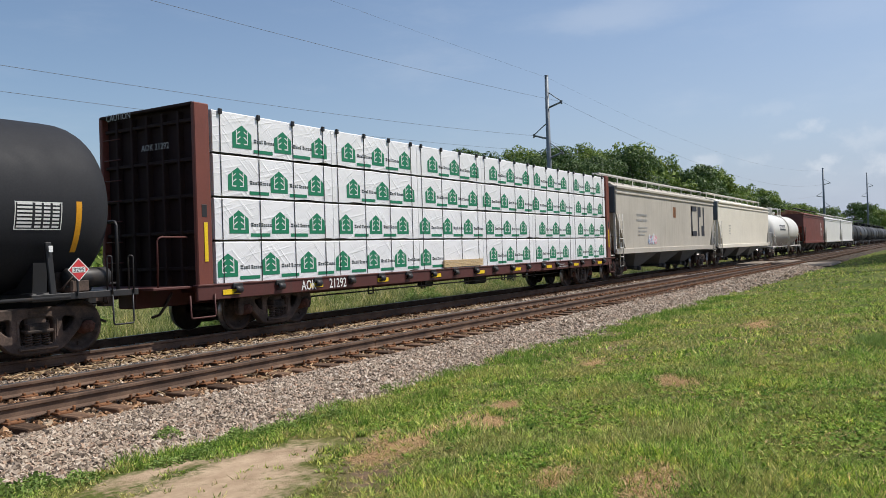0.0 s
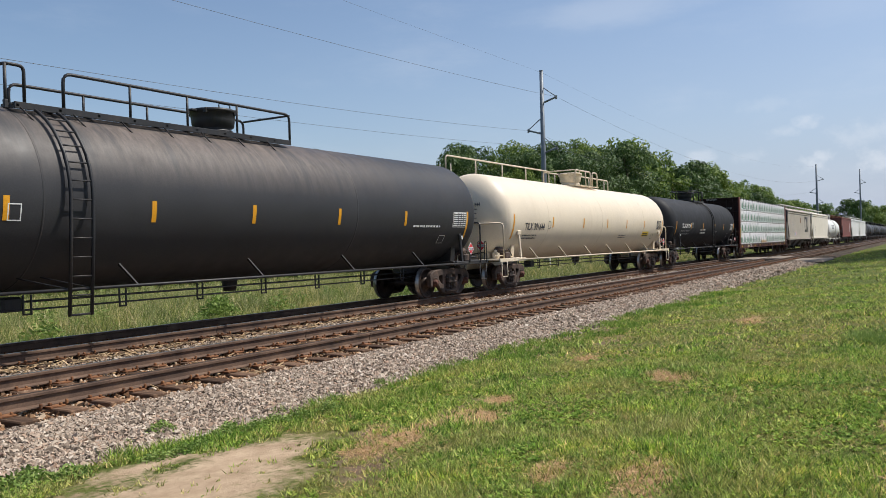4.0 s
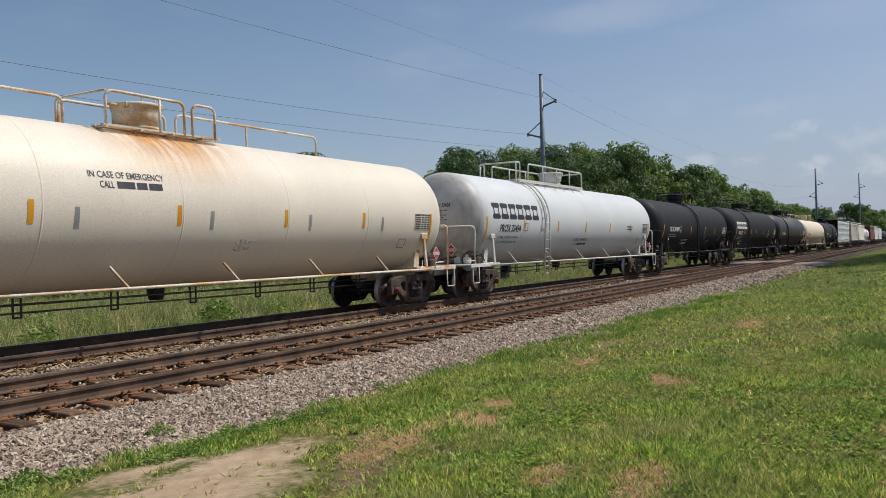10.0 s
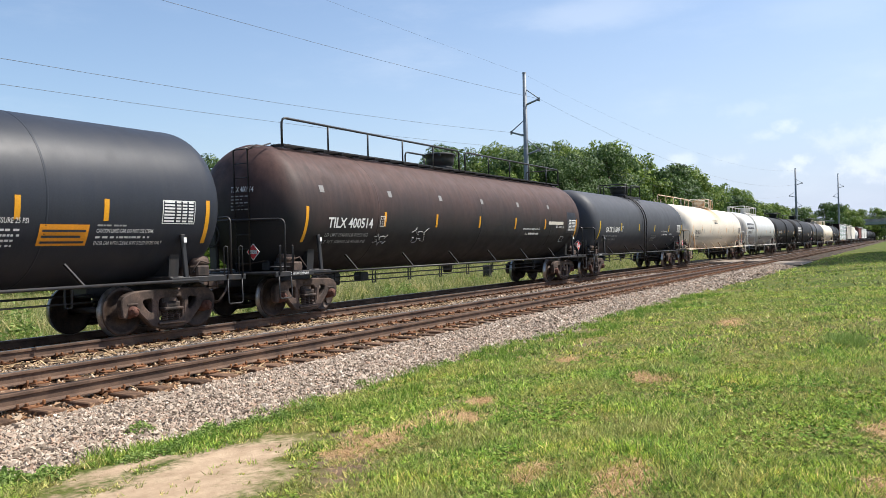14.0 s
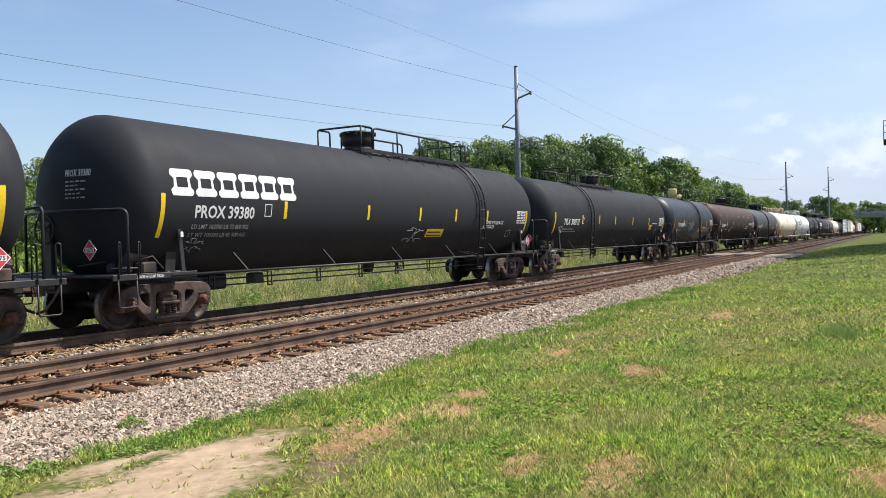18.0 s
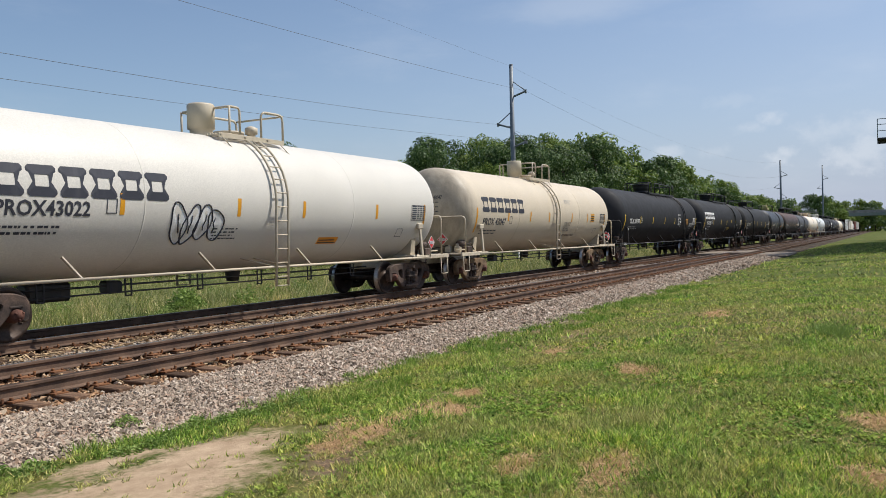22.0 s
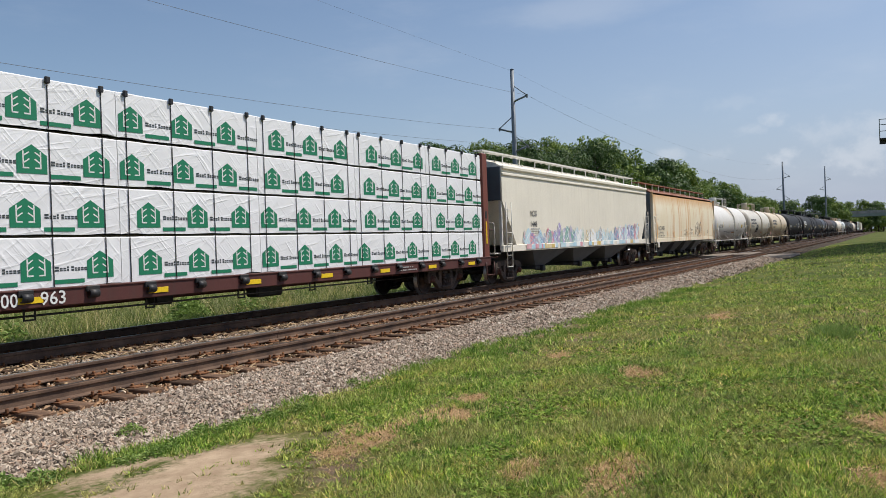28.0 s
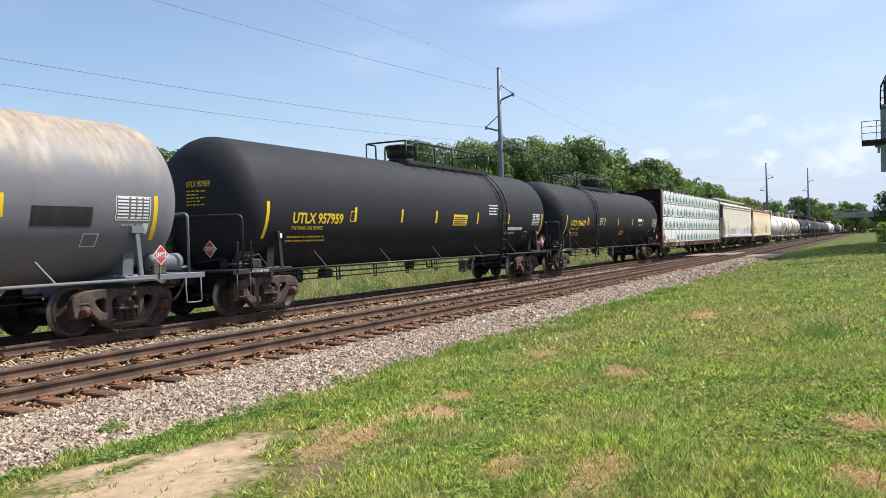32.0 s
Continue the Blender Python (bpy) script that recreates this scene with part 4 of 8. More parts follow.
def tank_car(label, centre, tc, radius, zc, body, fit, dome, ladder, rails, strips, mark=None, mark_x=None, mark_z=2.16, mark_w=2.0,
             ink=MARK_WHITE, logo=None, hazard="1267", tape=REFLECT, dusty=False, reservoir=False, full_walk=False, seams=(), dome_at=0.0,
             dome_mat=None, extras=None, simple=False, limits=None, chained=False, knuckle=2.0, name="tank_car"):
    car = thing(name, label, "tank car", "freight train", pose(centre, TRAIN_Y, 0))
    half = tc / 2
    seam, deep = half + 0.60, 0.84
    top = zc + radius
    prof = [(-(seam + deep * math.cos(a) ** (2 / knuckle)), radius * math.sin(a) ** (2 / knuckle)) for a in [math.pi / 2 * k / 12 for k in range(12)]]
    prof += [(-seam, radius), (-half, radius), (0, radius), (half, radius), (seam, radius)]
    prof += [(-a, r) for a, r in reversed(prof[:12])]
    shell = part("tank_shell", Mb().lathe(prof, (0, 0, zc), "x", 64), body, car)
    for x in seams:
        part("weld_band", Mb().lathe([(x - 0.022, radius - 0.003), (x - 0.016, radius + 0.004), (x + 0.016, radius + 0.004), (x + 0.022, radius - 0.003)], (0, 0, zc), "x", 64), body, shell)
    running_gear(car, half, dusty)
    # sills, bolsters and end platforms
    for s in (-1, 1):
        b = Mb().box((s * (half + 0.25), 0, 0.86), (2.9, 0.42, 0.30), 0.03)
        b.box((s * half, 0, 1.0), (0.5, 2.7, 0.14), 0.02)
        b.prism([(-1.15, 1.0), (1.15, 1.0), (1.2, 1.55), (0.7, 1.15), (0, 1.02), (-0.7, 1.15), (-1.2, 1.55)], s * half - 0.12, s * half + 0.12, "yz")
        part("stub_sill", b, fit, car)
        b = Mb().box((s * (half + 1.12), 0, 1.02), (0.95, 3.0, 0.06), 0.015)
        b.box((s * (half + 0.62), -1.49, 1.0), (1.95, 0.05, 0.11), 0.01).box((s * (half + 0.62), 1.49, 1.0), (1.95, 0.05, 0.11), 0.01)
        part("end_platform", b, fit, car)
        for q in (-1, 1):
            b = Mb().pipe(arc_pipe([(s * (half + 1.48), q * 1.5, 1.02), (s * (half + 1.48), q * 1.52, 0.47), (s * (half + 1.08), q * 1.52, 0.47), (s * (half + 1.08), q * 1.5, 1.02)], 0.05), 0.016, 5)
            part("stirrup_step", b, fit, car)
            if not simple and fit is FITTING_BLACK:
                for x in (half + 1.48, half + 1.06):
                    part("grab_loop", Mb().pipe(arc_pipe([(s * x, q * 1.53, 0.98), (s * x, q * 1.53, 1.63), (s * (x - 0.07), q * 1.50, 1.63), (s * (x - 0.07), q * 1.50, 0.98)], 0.03, 2), 0.014, 5), fit, car)
            b = Mb().box((s * half, q * 1.46, 1.44), (0.105, 0.06, 0.86), 0.012, Matrix.Rotation(radians(q * 3), 3, "X") @ Matrix.Rotation(radians(-3), 3, "Y"))
            post = part("tank_post", b, fit, car)
            if fit is FITTING_BLACK:
                part("reflective_square", Mb().box((s * half - 0.018, q * 1.516, 1.76), (0.07, 0.012, 0.10), 0.003, Matrix.Rotation(radians(q * 3), 3, "X")), MARK_WHITE, post)
            else:
                part("pad", Mb().box((s * half - 0.02, q * 1.43, 1.90), (0.30, 0.10, 0.16), 0.02), fit, post)
        xe = s * (half + 1.22)
        b = Mb().pipe(arc_pipe([(xe, -1.46, 1.03), (xe, -1.46, 2.22), (xe + s * 0.40, -0.25, 2.22), (xe + s * 0.40, 0.25, 2.22), (xe, 1.46, 2.22), (xe, 1.46, 1.03)], 0.14), 0.028, 6)
        part("end_handrail", b, fit, car)
        if not simple:
            for k in range(2):
                part("valve_box", Mb().box((s * (half + 0.9), -1.0 + 0.34 * k, 1.16), (0.18, 0.22, 0.22), 0.03).lathe([(1.26, 0.07), (1.34, 0.07), (1.36, 0.0)], (s * (half + 0.9), -1.0 + 0.34 * k, 0), "z", 8), fit, car)
            gear = Mb().box((s * (half + 0.62), -1.2, 1.15), (0.34, 0.24, 0.22), 0.03).box((s * (half + 0.5), -0.85, 1.22), (0.22, 0.3, 0.34), 0.04)
            gear.lathe([(-0.2, 0.0), (-0.2, 0.11), (0.2, 0.11), (0.2, 0.0)], (s * (half + 0.72), -1.05, 1.34), "x", 10).pipe([(s * (half + 0.3), -1.3, 1.12), (s * (half + 0.55), -1.3, 1.36), (s * (half + 0.8), -1.28, 1.30)], 0.018, 5)
            gear.pipe([(s * (half + 1.4), -0.3, 1.2), (s * (half + 0.9), -0.7, 1.3), (s * (half + 0.3), -0.7, 1.25)], 0.02, 5)
            part("brake_valve", gear, TRUCK_IRON, car, "dark brake valve gear")
            part("brake_pipe", Mb().pipe([(s * (half + 0.4), -1.25, 1.14), (s * (half + 1.4), -1.2, 1.16)], 0.022, 5), fit, car)
    # brake wheel and chain at the trailing end
    b = Mb()
    pts = [(-(half + 1.40), 0.62 + 0.27 * math.cos(k * math.tau / 20), 1.9 + 0.27 * math.sin(k * math.tau / 20)) for k in range(21)]
    b.pipe(pts, 0.018, 6)
    for k in range(5):
        w = k * math.tau / 5
        b.pipe([(-(half + 1.38), 0.62, 1.9), (-(half + 1.40), 0.62 + 0.27 * math.cos(w), 1.9 + 0.27 * math.sin(w))], 0.012, 4)
    part("brake_wheel", b, fit, car)
    part("brake_stand", Mb().box((-(half + 1.28), 0.62, 1.5), (0.12, 0.22, 1.0), 0.02).box((-(half + 1.3), 0.62, 1.85), (0.16, 0.28, 0.4), 0.03), fit, car)
    # long handrail on each side with its slanting brackets
    for q in (-1, 1):
        rail = part("side_handrail", Mb().pipe([(-(half + 0.3), q * 1.50, 0.99), (half + 0.3, q * 1.50, 0.99)], 0.030, 6), fit, car)
        n = max(3, round((tc - 1.5) / 2.72))
        for k in range(n):
            x = -half + (k + 0.62) * tc / (n + 0.24)
            tz = 1.36
            ty = math.sqrt(max(0.01, radius ** 2 - (tz - zc) ** 2)) - 0.01
            part("bracket", Mb().box(((x - 0.13), q * (1.5 + ty) / 2, (tz + 0.98) / 2), (0.035, 0.06, 0.52), 0.006,
                                     Matrix.Rotation(radians(-30), 3, "Y") @ Matrix.Rotation(radians(-q * -26), 3, "X")), fit, rail)
    # brake rigging hung below the tank
    b = Mb().pipe([(-half + 1.1, -0.55, 0.66), (half - 1.1, -0.55, 0.66)], 0.018, 5).pipe([(-half + 1.1, -0.25, 0.78), (half - 1.1, -0.25, 0.78)], 0.022, 5)
    x = -half + 1.6
    while x < half - 1.4:
        b.box((x, -0.55, 0.74), (0.03, 0.03, 0.34), 0.004).box((x + 0.14, -0.55, 0.74), (0.03, 0.03, 0.34), 0.004).box((x + 0.07, -0.55, 0.585), (0.17, 0.03, 0.03), 0.004)
        x += 1.85
    b.box((-half + 2.2, 0.1, 0.72), (0.9, 0.35, 0.35), 0.05).box((-half + 3.4, -0.2, 0.75), (0.35, 0.3, 0.25), 0.04)
    part("brake_rigging", b, FITTING_BLACK, car)
    if not simple:
        part("bottom_outlet", Mb().lathe([(0.66, 0.0), (0.66, 0.14), (0.80, 0.17), (zc - radius + 0.1, 0.2)], (0.35, 0, 0), "z", 12), FITTING_BLACK, car)
    # dome, top platform, rails, ladder
    dm = dome_mat or fit
    dz = top - 0.06
    if dome == "bowl":
        prof = [(dz, 0.37), (dz + 0.11, 0.37), (dz + 0.12, 0.42), (dz + 0.17, 0.42), (dz + 0.18, 0.385), (dz + 0.22, 0.39), (dz + 0.25, 0.445), (dz + 0.40, 0.465), (dz + 0.55, 0.475), (dz + 0.56, 0.50), (dz + 0.61, 0.50), (dz + 0.63, 0.45), (dz + 0.645, 0.0)]
        housing = part("valve_housing", Mb().lathe(prof, (dome_at, 0, 0), "z", 24), dm, car)
        for k in range(4):
            w = k * math.tau / 4 + 0.5
            part("lid_clamp", once(("clamp", dm.name), lambda: Mb().box((0, 0, 0), (0.09, 0.09, 0.12), 0.015).mesh("lid_clamp", dm)), None, housing, at=pose(dome_at + 0.47 * math.cos(w), 0.47 * math.sin(w), dz + 0.56))
        part("hinge_lug", Mb().box((dome_at - 0.56, 0, dz + 0.57), (0.16, 0.12, 0.05), 0.012), dm, housing)
        part("latch", Mb().box((dome_at + 0.54, 0, dz + 0.54), (0.07, 0.10, 0.16), 0.012), dm, housing)
        lid = Mb().pipe(arc_pipe([(dome_at - 0.18, -0.38, dz + 0.63), (dome_at - 0.18, -0.38, dz + 0.72), (dome_at + 0.14, -0.38, dz + 0.72), (dome_at + 0.14, -0.38, dz + 0.63)], 0.04), 0.014, 5)
        part("lid_handle", lid, dm, housing)
    else:
        x = dome_at - 0.5
        housing = part("valve_housing", Mb().lathe([(dz, 0.25), (dz + 0.2, 0.25), (dz + 0.2, 0.30), (dz + 0.72, 0.30), (dz + 0.76, 0.27), (dz + 0.78, 0.0)], (x, 0, 0), "z", 24), dm, car)
        part("manway", Mb().lathe([(dz, 0.3), (dz + 0.16, 0.3), (dz + 0.17, 0.36), (dz + 0.22, 0.36), (dz + 0.24, 0.0)], (x + 0.85, 0, 0), "z", 20), dm, car)
        part("relief_valve", Mb().lathe([(dz, 0.1), (dz + 0.22, 0.1), (dz + 0.22, 0.15), (dz + 0.36, 0.15), (dz + 0.4, 0.08), (dz + 0.42, 0.0)], (x + 1.45, -0.15, 0), "z", 14), dm, car)
    r0, r1 = rails
    rz = top + 0.60
    gy = 0.56
    gz = zc + math.sqrt(radius ** 2 - gy ** 2) + 0.05
    d0, d1 = (ladder - 0.55, r1) if ladder is not None and ladder < dome_at - 2 else ((r0, ladder + 0.72) if ladder is not None and ladder > dome_at + 2 else ((min(ladder, dome_at) if ladder is not None else r0) - 0.75, r1))
    if full_walk:
        d0, d1 = (r0, r1) if fit is FITTING_BLACK else (-1.3, 1.5)
    deck = Mb()
    for q in (-1, 1):
        y = q * gy
        for k in range(5):
            deck.box(((d0 + d1) / 2, y - 0.16 + 0.08 * k, gz + 0.03), (d1 - d0, 0.045, 0.035))
        x = d0 + 0.05
        while x < d1:
            deck.box((x, y, gz + 0.0), (0.05, 0.42, 0.04))
            x += 0.75
    walkway = part("top_platform", deck, fit, car, "open grating walkway")
    if not full_walk:
        part("toe_board", Mb().box(((d0 + d1) / 2, -gy - 0.20, gz + 0.0), (d1 - d0, 0.02, 0.11), 0.004), fit, walkway)
        x = d0 + 0.1
        while x < d1:
            brace = Mb().pipe([(x, -gy - 0.2, gz - 0.03), (x + 0.12, -gy - 0.36, zc + math.sqrt(radius ** 2 - (gy + 0.36) ** 2) - 0.01)], 0.014, 4)
            part("deck_bracket", brace, fit, walkway)
            x += 0.95
    ry = gy + 0.17

    def guard(a, b, y, posts=1.55, low=0.0):
        g = Mb().pipe(arc_pipe([(a, y, gz), (a, y, rz - low), (b, y, rz), (b, y, gz)], 0.16), 0.030, 6)
        x = a + posts
        while x < b - 0.5:
            g.pipe([(x, y, gz), (x, y, rz - low * (1 - (x - a) / (b - a)))], 0.026, 5)
            x += posts
        part("railing", g, fit, car)
    if full_walk:
        if fit is FITTING_BLACK:
            guard(r0, -0.02, -ry, 1.75)
            guard(0.4, r1, -ry, 1.75)
            guard(-1.0, 0.9, ry, 1.2)
        else:
            guard(r0, -1.3, 0.45, 2.1)
            guard(1.35, r1, 0.45, 2.1)
            guard(-1.25, 0.55, -ry, 1.2)
            guard(0.75, 1.35, -ry)
            guard(-1.2, 1.3, ry, 1.2)
            part("railing", Mb().pipe(arc_pipe([(-1.25, -ry, rz), (-1.25, ry, rz), (-1.25, ry, gz)], 0.1), 0.022, 6), fit, car)
    elif ladder is not None:
        def cage(x_out, x_in):
            """A bar bent round the end of the platform, down at both sides, with a straight post at each corner."""
            g = Mb().pipe(arc_pipe([(x_in, ry, gz), (x_in, ry, rz), (x_out, ry, rz), (x_out, -ry, rz), (x_in, -ry, rz), (x_in, -ry, gz)], 0.10), 0.028, 6)
            for y in (-ry, ry):
                g.pipe([(x_out, y, gz - 0.06), (x_out, y, rz)], 0.026, 6)
                g.box((x_out, y, gz), (0.07, 0.06, 0.14), 0.01)
            part("railing", g, fit, car)
        if ladder > dome_at + 2:
            cage(r0, r0 + 0.55)
            guard(r0 + (1.35 if chained else 0.6), ladder - 0.34, -ry, 1.25)
            guard(r0 + 1.1, ladder - 1.0, ry, 1.4)
            cage(ladder + 0.68, ladder + 0.36)
            if chained:
                part("safety_chain", Mb().pipe([(r0 + 0.55 + 0.8 * k / 8, -ry, rz - 0.12 - 0.16 * math.sin(math.pi * k / 8)) for k in range(9)], 0.010, 4), fit, car)
        elif ladder > dome_at + 0.5:
            cage(dome_at - 0.75, ladder - 0.36)
            cage(ladder + 0.68, ladder + 0.36)
        else:
            cage(ladder - 0.68, ladder - 0.36)
            guard(ladder + 0.34, r1, -ry, 1.35)
            guard(ladder + 0.25, r1, ry, 1.5)
            part("railing", Mb().pipe([(r1, -ry, rz - 0.02), (r1, ry, rz - 0.02)], 0.024, 6), fit, car)
    if full_walk and fit is FITTING_BLACK:
        part("railing", Mb().pipe(arc_pipe([(r1, -ry, rz), (r1, ry, rz), (r1, ry, gz)], 0.1), 0.02, 6), fit, car)
    if ladder is not None and not full_walk:
        for q in ((-1, 1) if not simple else (-1,)):
            path = []
            for k in range(9):
                w = radians(66) - radians(66) * k / 8
                path.append((q * (radius + 0.09) * math.cos(w), zc + (radius + 0.09) * math.sin(w)))
            path += [(q * (radius + 0.07), zc - 0.6), (q * 1.53, 0.56)]
            b = Mb()
            for e in (-0.2, 0.2):
                b.pipe([(ladder + e, y, z) for y, z in path], 0.030, 6)
            dist, nxt = 0.0, 0.1
            for (ya, za), (yb, zb) in zip(path, path[1:]):
                ln = math.hypot(yb - ya, zb - za)
                while nxt <= dist + ln:
                    t = (nxt - dist) / ln
                    y, z = ya + (yb - ya) * t, za + (zb - za) * t
                    b.pipe([(ladder - 0.2, y, z), (ladder + 0.2, y, z)], 0.015, 5)
                    nxt += 0.31
                dist += ln
            b.pipe([(ladder - 0.2, q * 1.53, 0.57), (ladder + 0.2, q * 1.53, 0.57)], 0.012, 5)
            b.pipe([(ladder - 0.2, q * 1.53, 1.0), (ladder - 0.75, q * 1.0, 1.2)], 0.012, 4).pipe([(ladder + 0.2, q * 1.53, 1.0), (ladder - 0.35, q * 1.0, 1.2)], 0.012, 4)
            part("ladder", b, fit, car, "side ladder to the top platform")
    if full_walk:
        b = Mb()
        xe = -(half + 1.47)
        near = fit is FITTING_BLACK
        e0, e1 = (-0.66, -0.24) if near else (0.25, 0.67)
        for e in (e0, e1):
            b.pipe([(xe, e, 1.03), (xe - 0.02, e, top - 0.25), (xe + 0.75, e, gz + 0.02)] if near else [(xe, e, 1.03), (xe - 0.12, e, top + 0.30)], 0.02, 6)
        z = 1.25
        while z < top - 0.2:
            b.pipe([(xe - 0.01, e0, z), (xe - 0.01, e1, z)], 0.012, 5)
            z += 0.32
        if not near:
            b.box((xe + 0.28, 0.45, top - 0.16), (0.62, 0.46, 0.04), 0.008)
        part("end_ladder", b, fit, car, "ladder up the tank head")
    if reservoir:
        part("air_reservoir", Mb().lathe([(half + 0.42, 0.0), (half + 0.44, 0.12), (half + 0.5, 0.17), (half + 1.2, 0.17), (half + 1.26, 0.12), (half + 1.28, 0.0)], (0, -1.15, 1.28), "x", 18), fit, car)
    # tape, writing and placards on the near side
    w = Wrap(car, radius, zc)
    for i, x in enumerate(strips):
        end = i in (0, len(strips) - 1)
        part_h = 0.86 if end else 0.38
        w.patch("reflective_strip", x, 2.10 if end else 2.28, 0.10, part_h, tape)
    tz = 2.28
    if not simple:
        plain = MARK_WHITE if ink is YELLOW else ink
        w.table(half - 0.55, tz, 0.78, 0.44, plain)
        if half > 6:
            w.outline(half - 1.15, 1.72, 0.32, 0.26, 0.016, plain)
    if mark:
        w.text(mark, mark_x, mark_z, 0.24, ink, mark_w, 0.03 if ink is YELLOW else 0.022)
        small = ink if ink is not MARK_WHITE else MARK_GREY
        if limits:
            for i, line in enumerate(limits):
                w.text(line, mark_x - 0.03 - 0.03 * i, mark_z - 0.29 - 0.16 * i, 0.09, small, mark_w * 0.95, 0.004)
        else:
            w.bars(mark_x - 0.05, mark_z - (0.34 if ink is not YELLOW else 0.47), mark_w * 0.92, 0.22, 2, small, 3)
        if fit is FITTING_BLACK:
            Wrap(car, wall=-1.516).text("2 INCH HF COMP SHOES", -half - 1.1, 1.0, 0.055, MARK_WHITE, 0.62, 0.003)
        w.outline(mark_x + mark_w + 0.32, mark_z + 0.06, 0.22, 0.27, 0.018, ink)
        if mark in ("TILX 301633", "GATX 216045", "TILX 400514"):
            w.text("PLATE", mark_x + mark_w + 0.35, mark_z + 0.125, 0.05, ink, 0.16, 0.003)
            w.text("C", mark_x + mark_w + 0.39, mark_z + 0.03, 0.09, ink, 0.07, 0.006)
        # the number again on the trailing head
        vs, fs, tw = once(("text", mark, 0.012), lambda: letter_shape(mark, 0.012))
        k = 0.60 / tw
        pts = []
        for a, c in vs:
            y, z = -0.08 - a * k, zc + 0.42 + (c - 0.5) * 0.125
            q = min(0.999, math.hypot(y, z - zc) / radius)
            pts.append((-(seam + deep * (1 - q ** knuckle) ** (1 / knuckle)) - 0.02, y, z))
        part("lettering", Mb().add(pts, fs), ink, car)
        r, vs, fs = random.Random(5), [], []
        for i in range(5):
            y = -0.10
            while y > -0.50 + 0.1 * (i % 2):
                n = r.uniform(0.04, 0.11)
                z = zc + 0.25 - i * 0.075
                corners = []
                for yy, zz in ((y, z), (y - n, z), (y - n, z + 0.026), (y, z + 0.026)):
                    q = min(0.999, math.hypot(yy, zz - zc) / radius)
                    corners.append((-(seam + deep * (1 - q ** knuckle) ** (1 / knuckle)) - 0.02, yy, zz))
                fs.append(tuple(range(len(vs), len(vs) + 4)))
                vs += corners
                y -= n + 0.035
        tagged(part("stencil", Mb().add(vs, fs), MARK_GREY if ink is MARK_WHITE else ink, car), kind="stuff")
    if logo:
        w.wordmark(logo[0], logo[2], logo[1], 0.52, ink)
    if hazard:
        placard(car, hazard, pose(half + 0.42, -1.56, 1.42))
        part("placard_holder", Mb().box((half + 0.42, -1.53, 1.2), (0.03, 0.03, 0.4), 0.004), fit, car)
        placard(car, hazard, pose(-(half + 1.46), -0.75, 1.5, 0, 0, -90))
    if extras:
        extras(car, w, half, radius, zc)
    TRAIN.append((car, centre))
    return car


def emergency(x, z, ink=MARK_WHITE, h=0.10):
    """The emergency line, its telephone number as plain bars."""
    def put(car, w, half, radius, zc):
        w.text("IN CASE OF EMERGENCY", x, z, h, ink, 1.55, 0.004)
        w.text("CALL", x + 0.2, z - 0.17, h, ink, 0.28, 0.004)
        w.lay("stencil", *rects([(0, -h / 2, 0.36, h / 2), (0.40, -h / 2, 0.62, h / 2), (0.66, -h / 2, 0.95, h / 2)]), x + 0.54, z - 0.17, ink)
    return put


def several(*puts):
    def put(*a):
        for k in puts:
            k(*a)
    return put


def words(text, x, z, h, width, ink=MARK_WHITE):
    return lambda car, w, *a: w.text(text, x, z, h, ink, width, 0.006)


def block(x, z, wd, h, lines, ink=MARK_WHITE, seed=2):
    return lambda car, w, *a: w.bars(x, z, wd, h, lines, ink, seed)


def sign(x, z, wd, h, material=YELLOW, lines=2):
    def put(car, w, *a):
        w.patch("warning_label", x + wd / 2, z, wd, h, material)
        w.lay("stencil", *rects([(0.06 * wd, -h * 0.38 + i * h * 0.8 / lines, 0.94 * wd * (1 - 0.1 * (i % 2)), -h * 0.38 + (i + 0.4) * h * 0.8 / lines) for i in range(lines)]), x, z, MARK_DARK, lift=0.009)
    return put


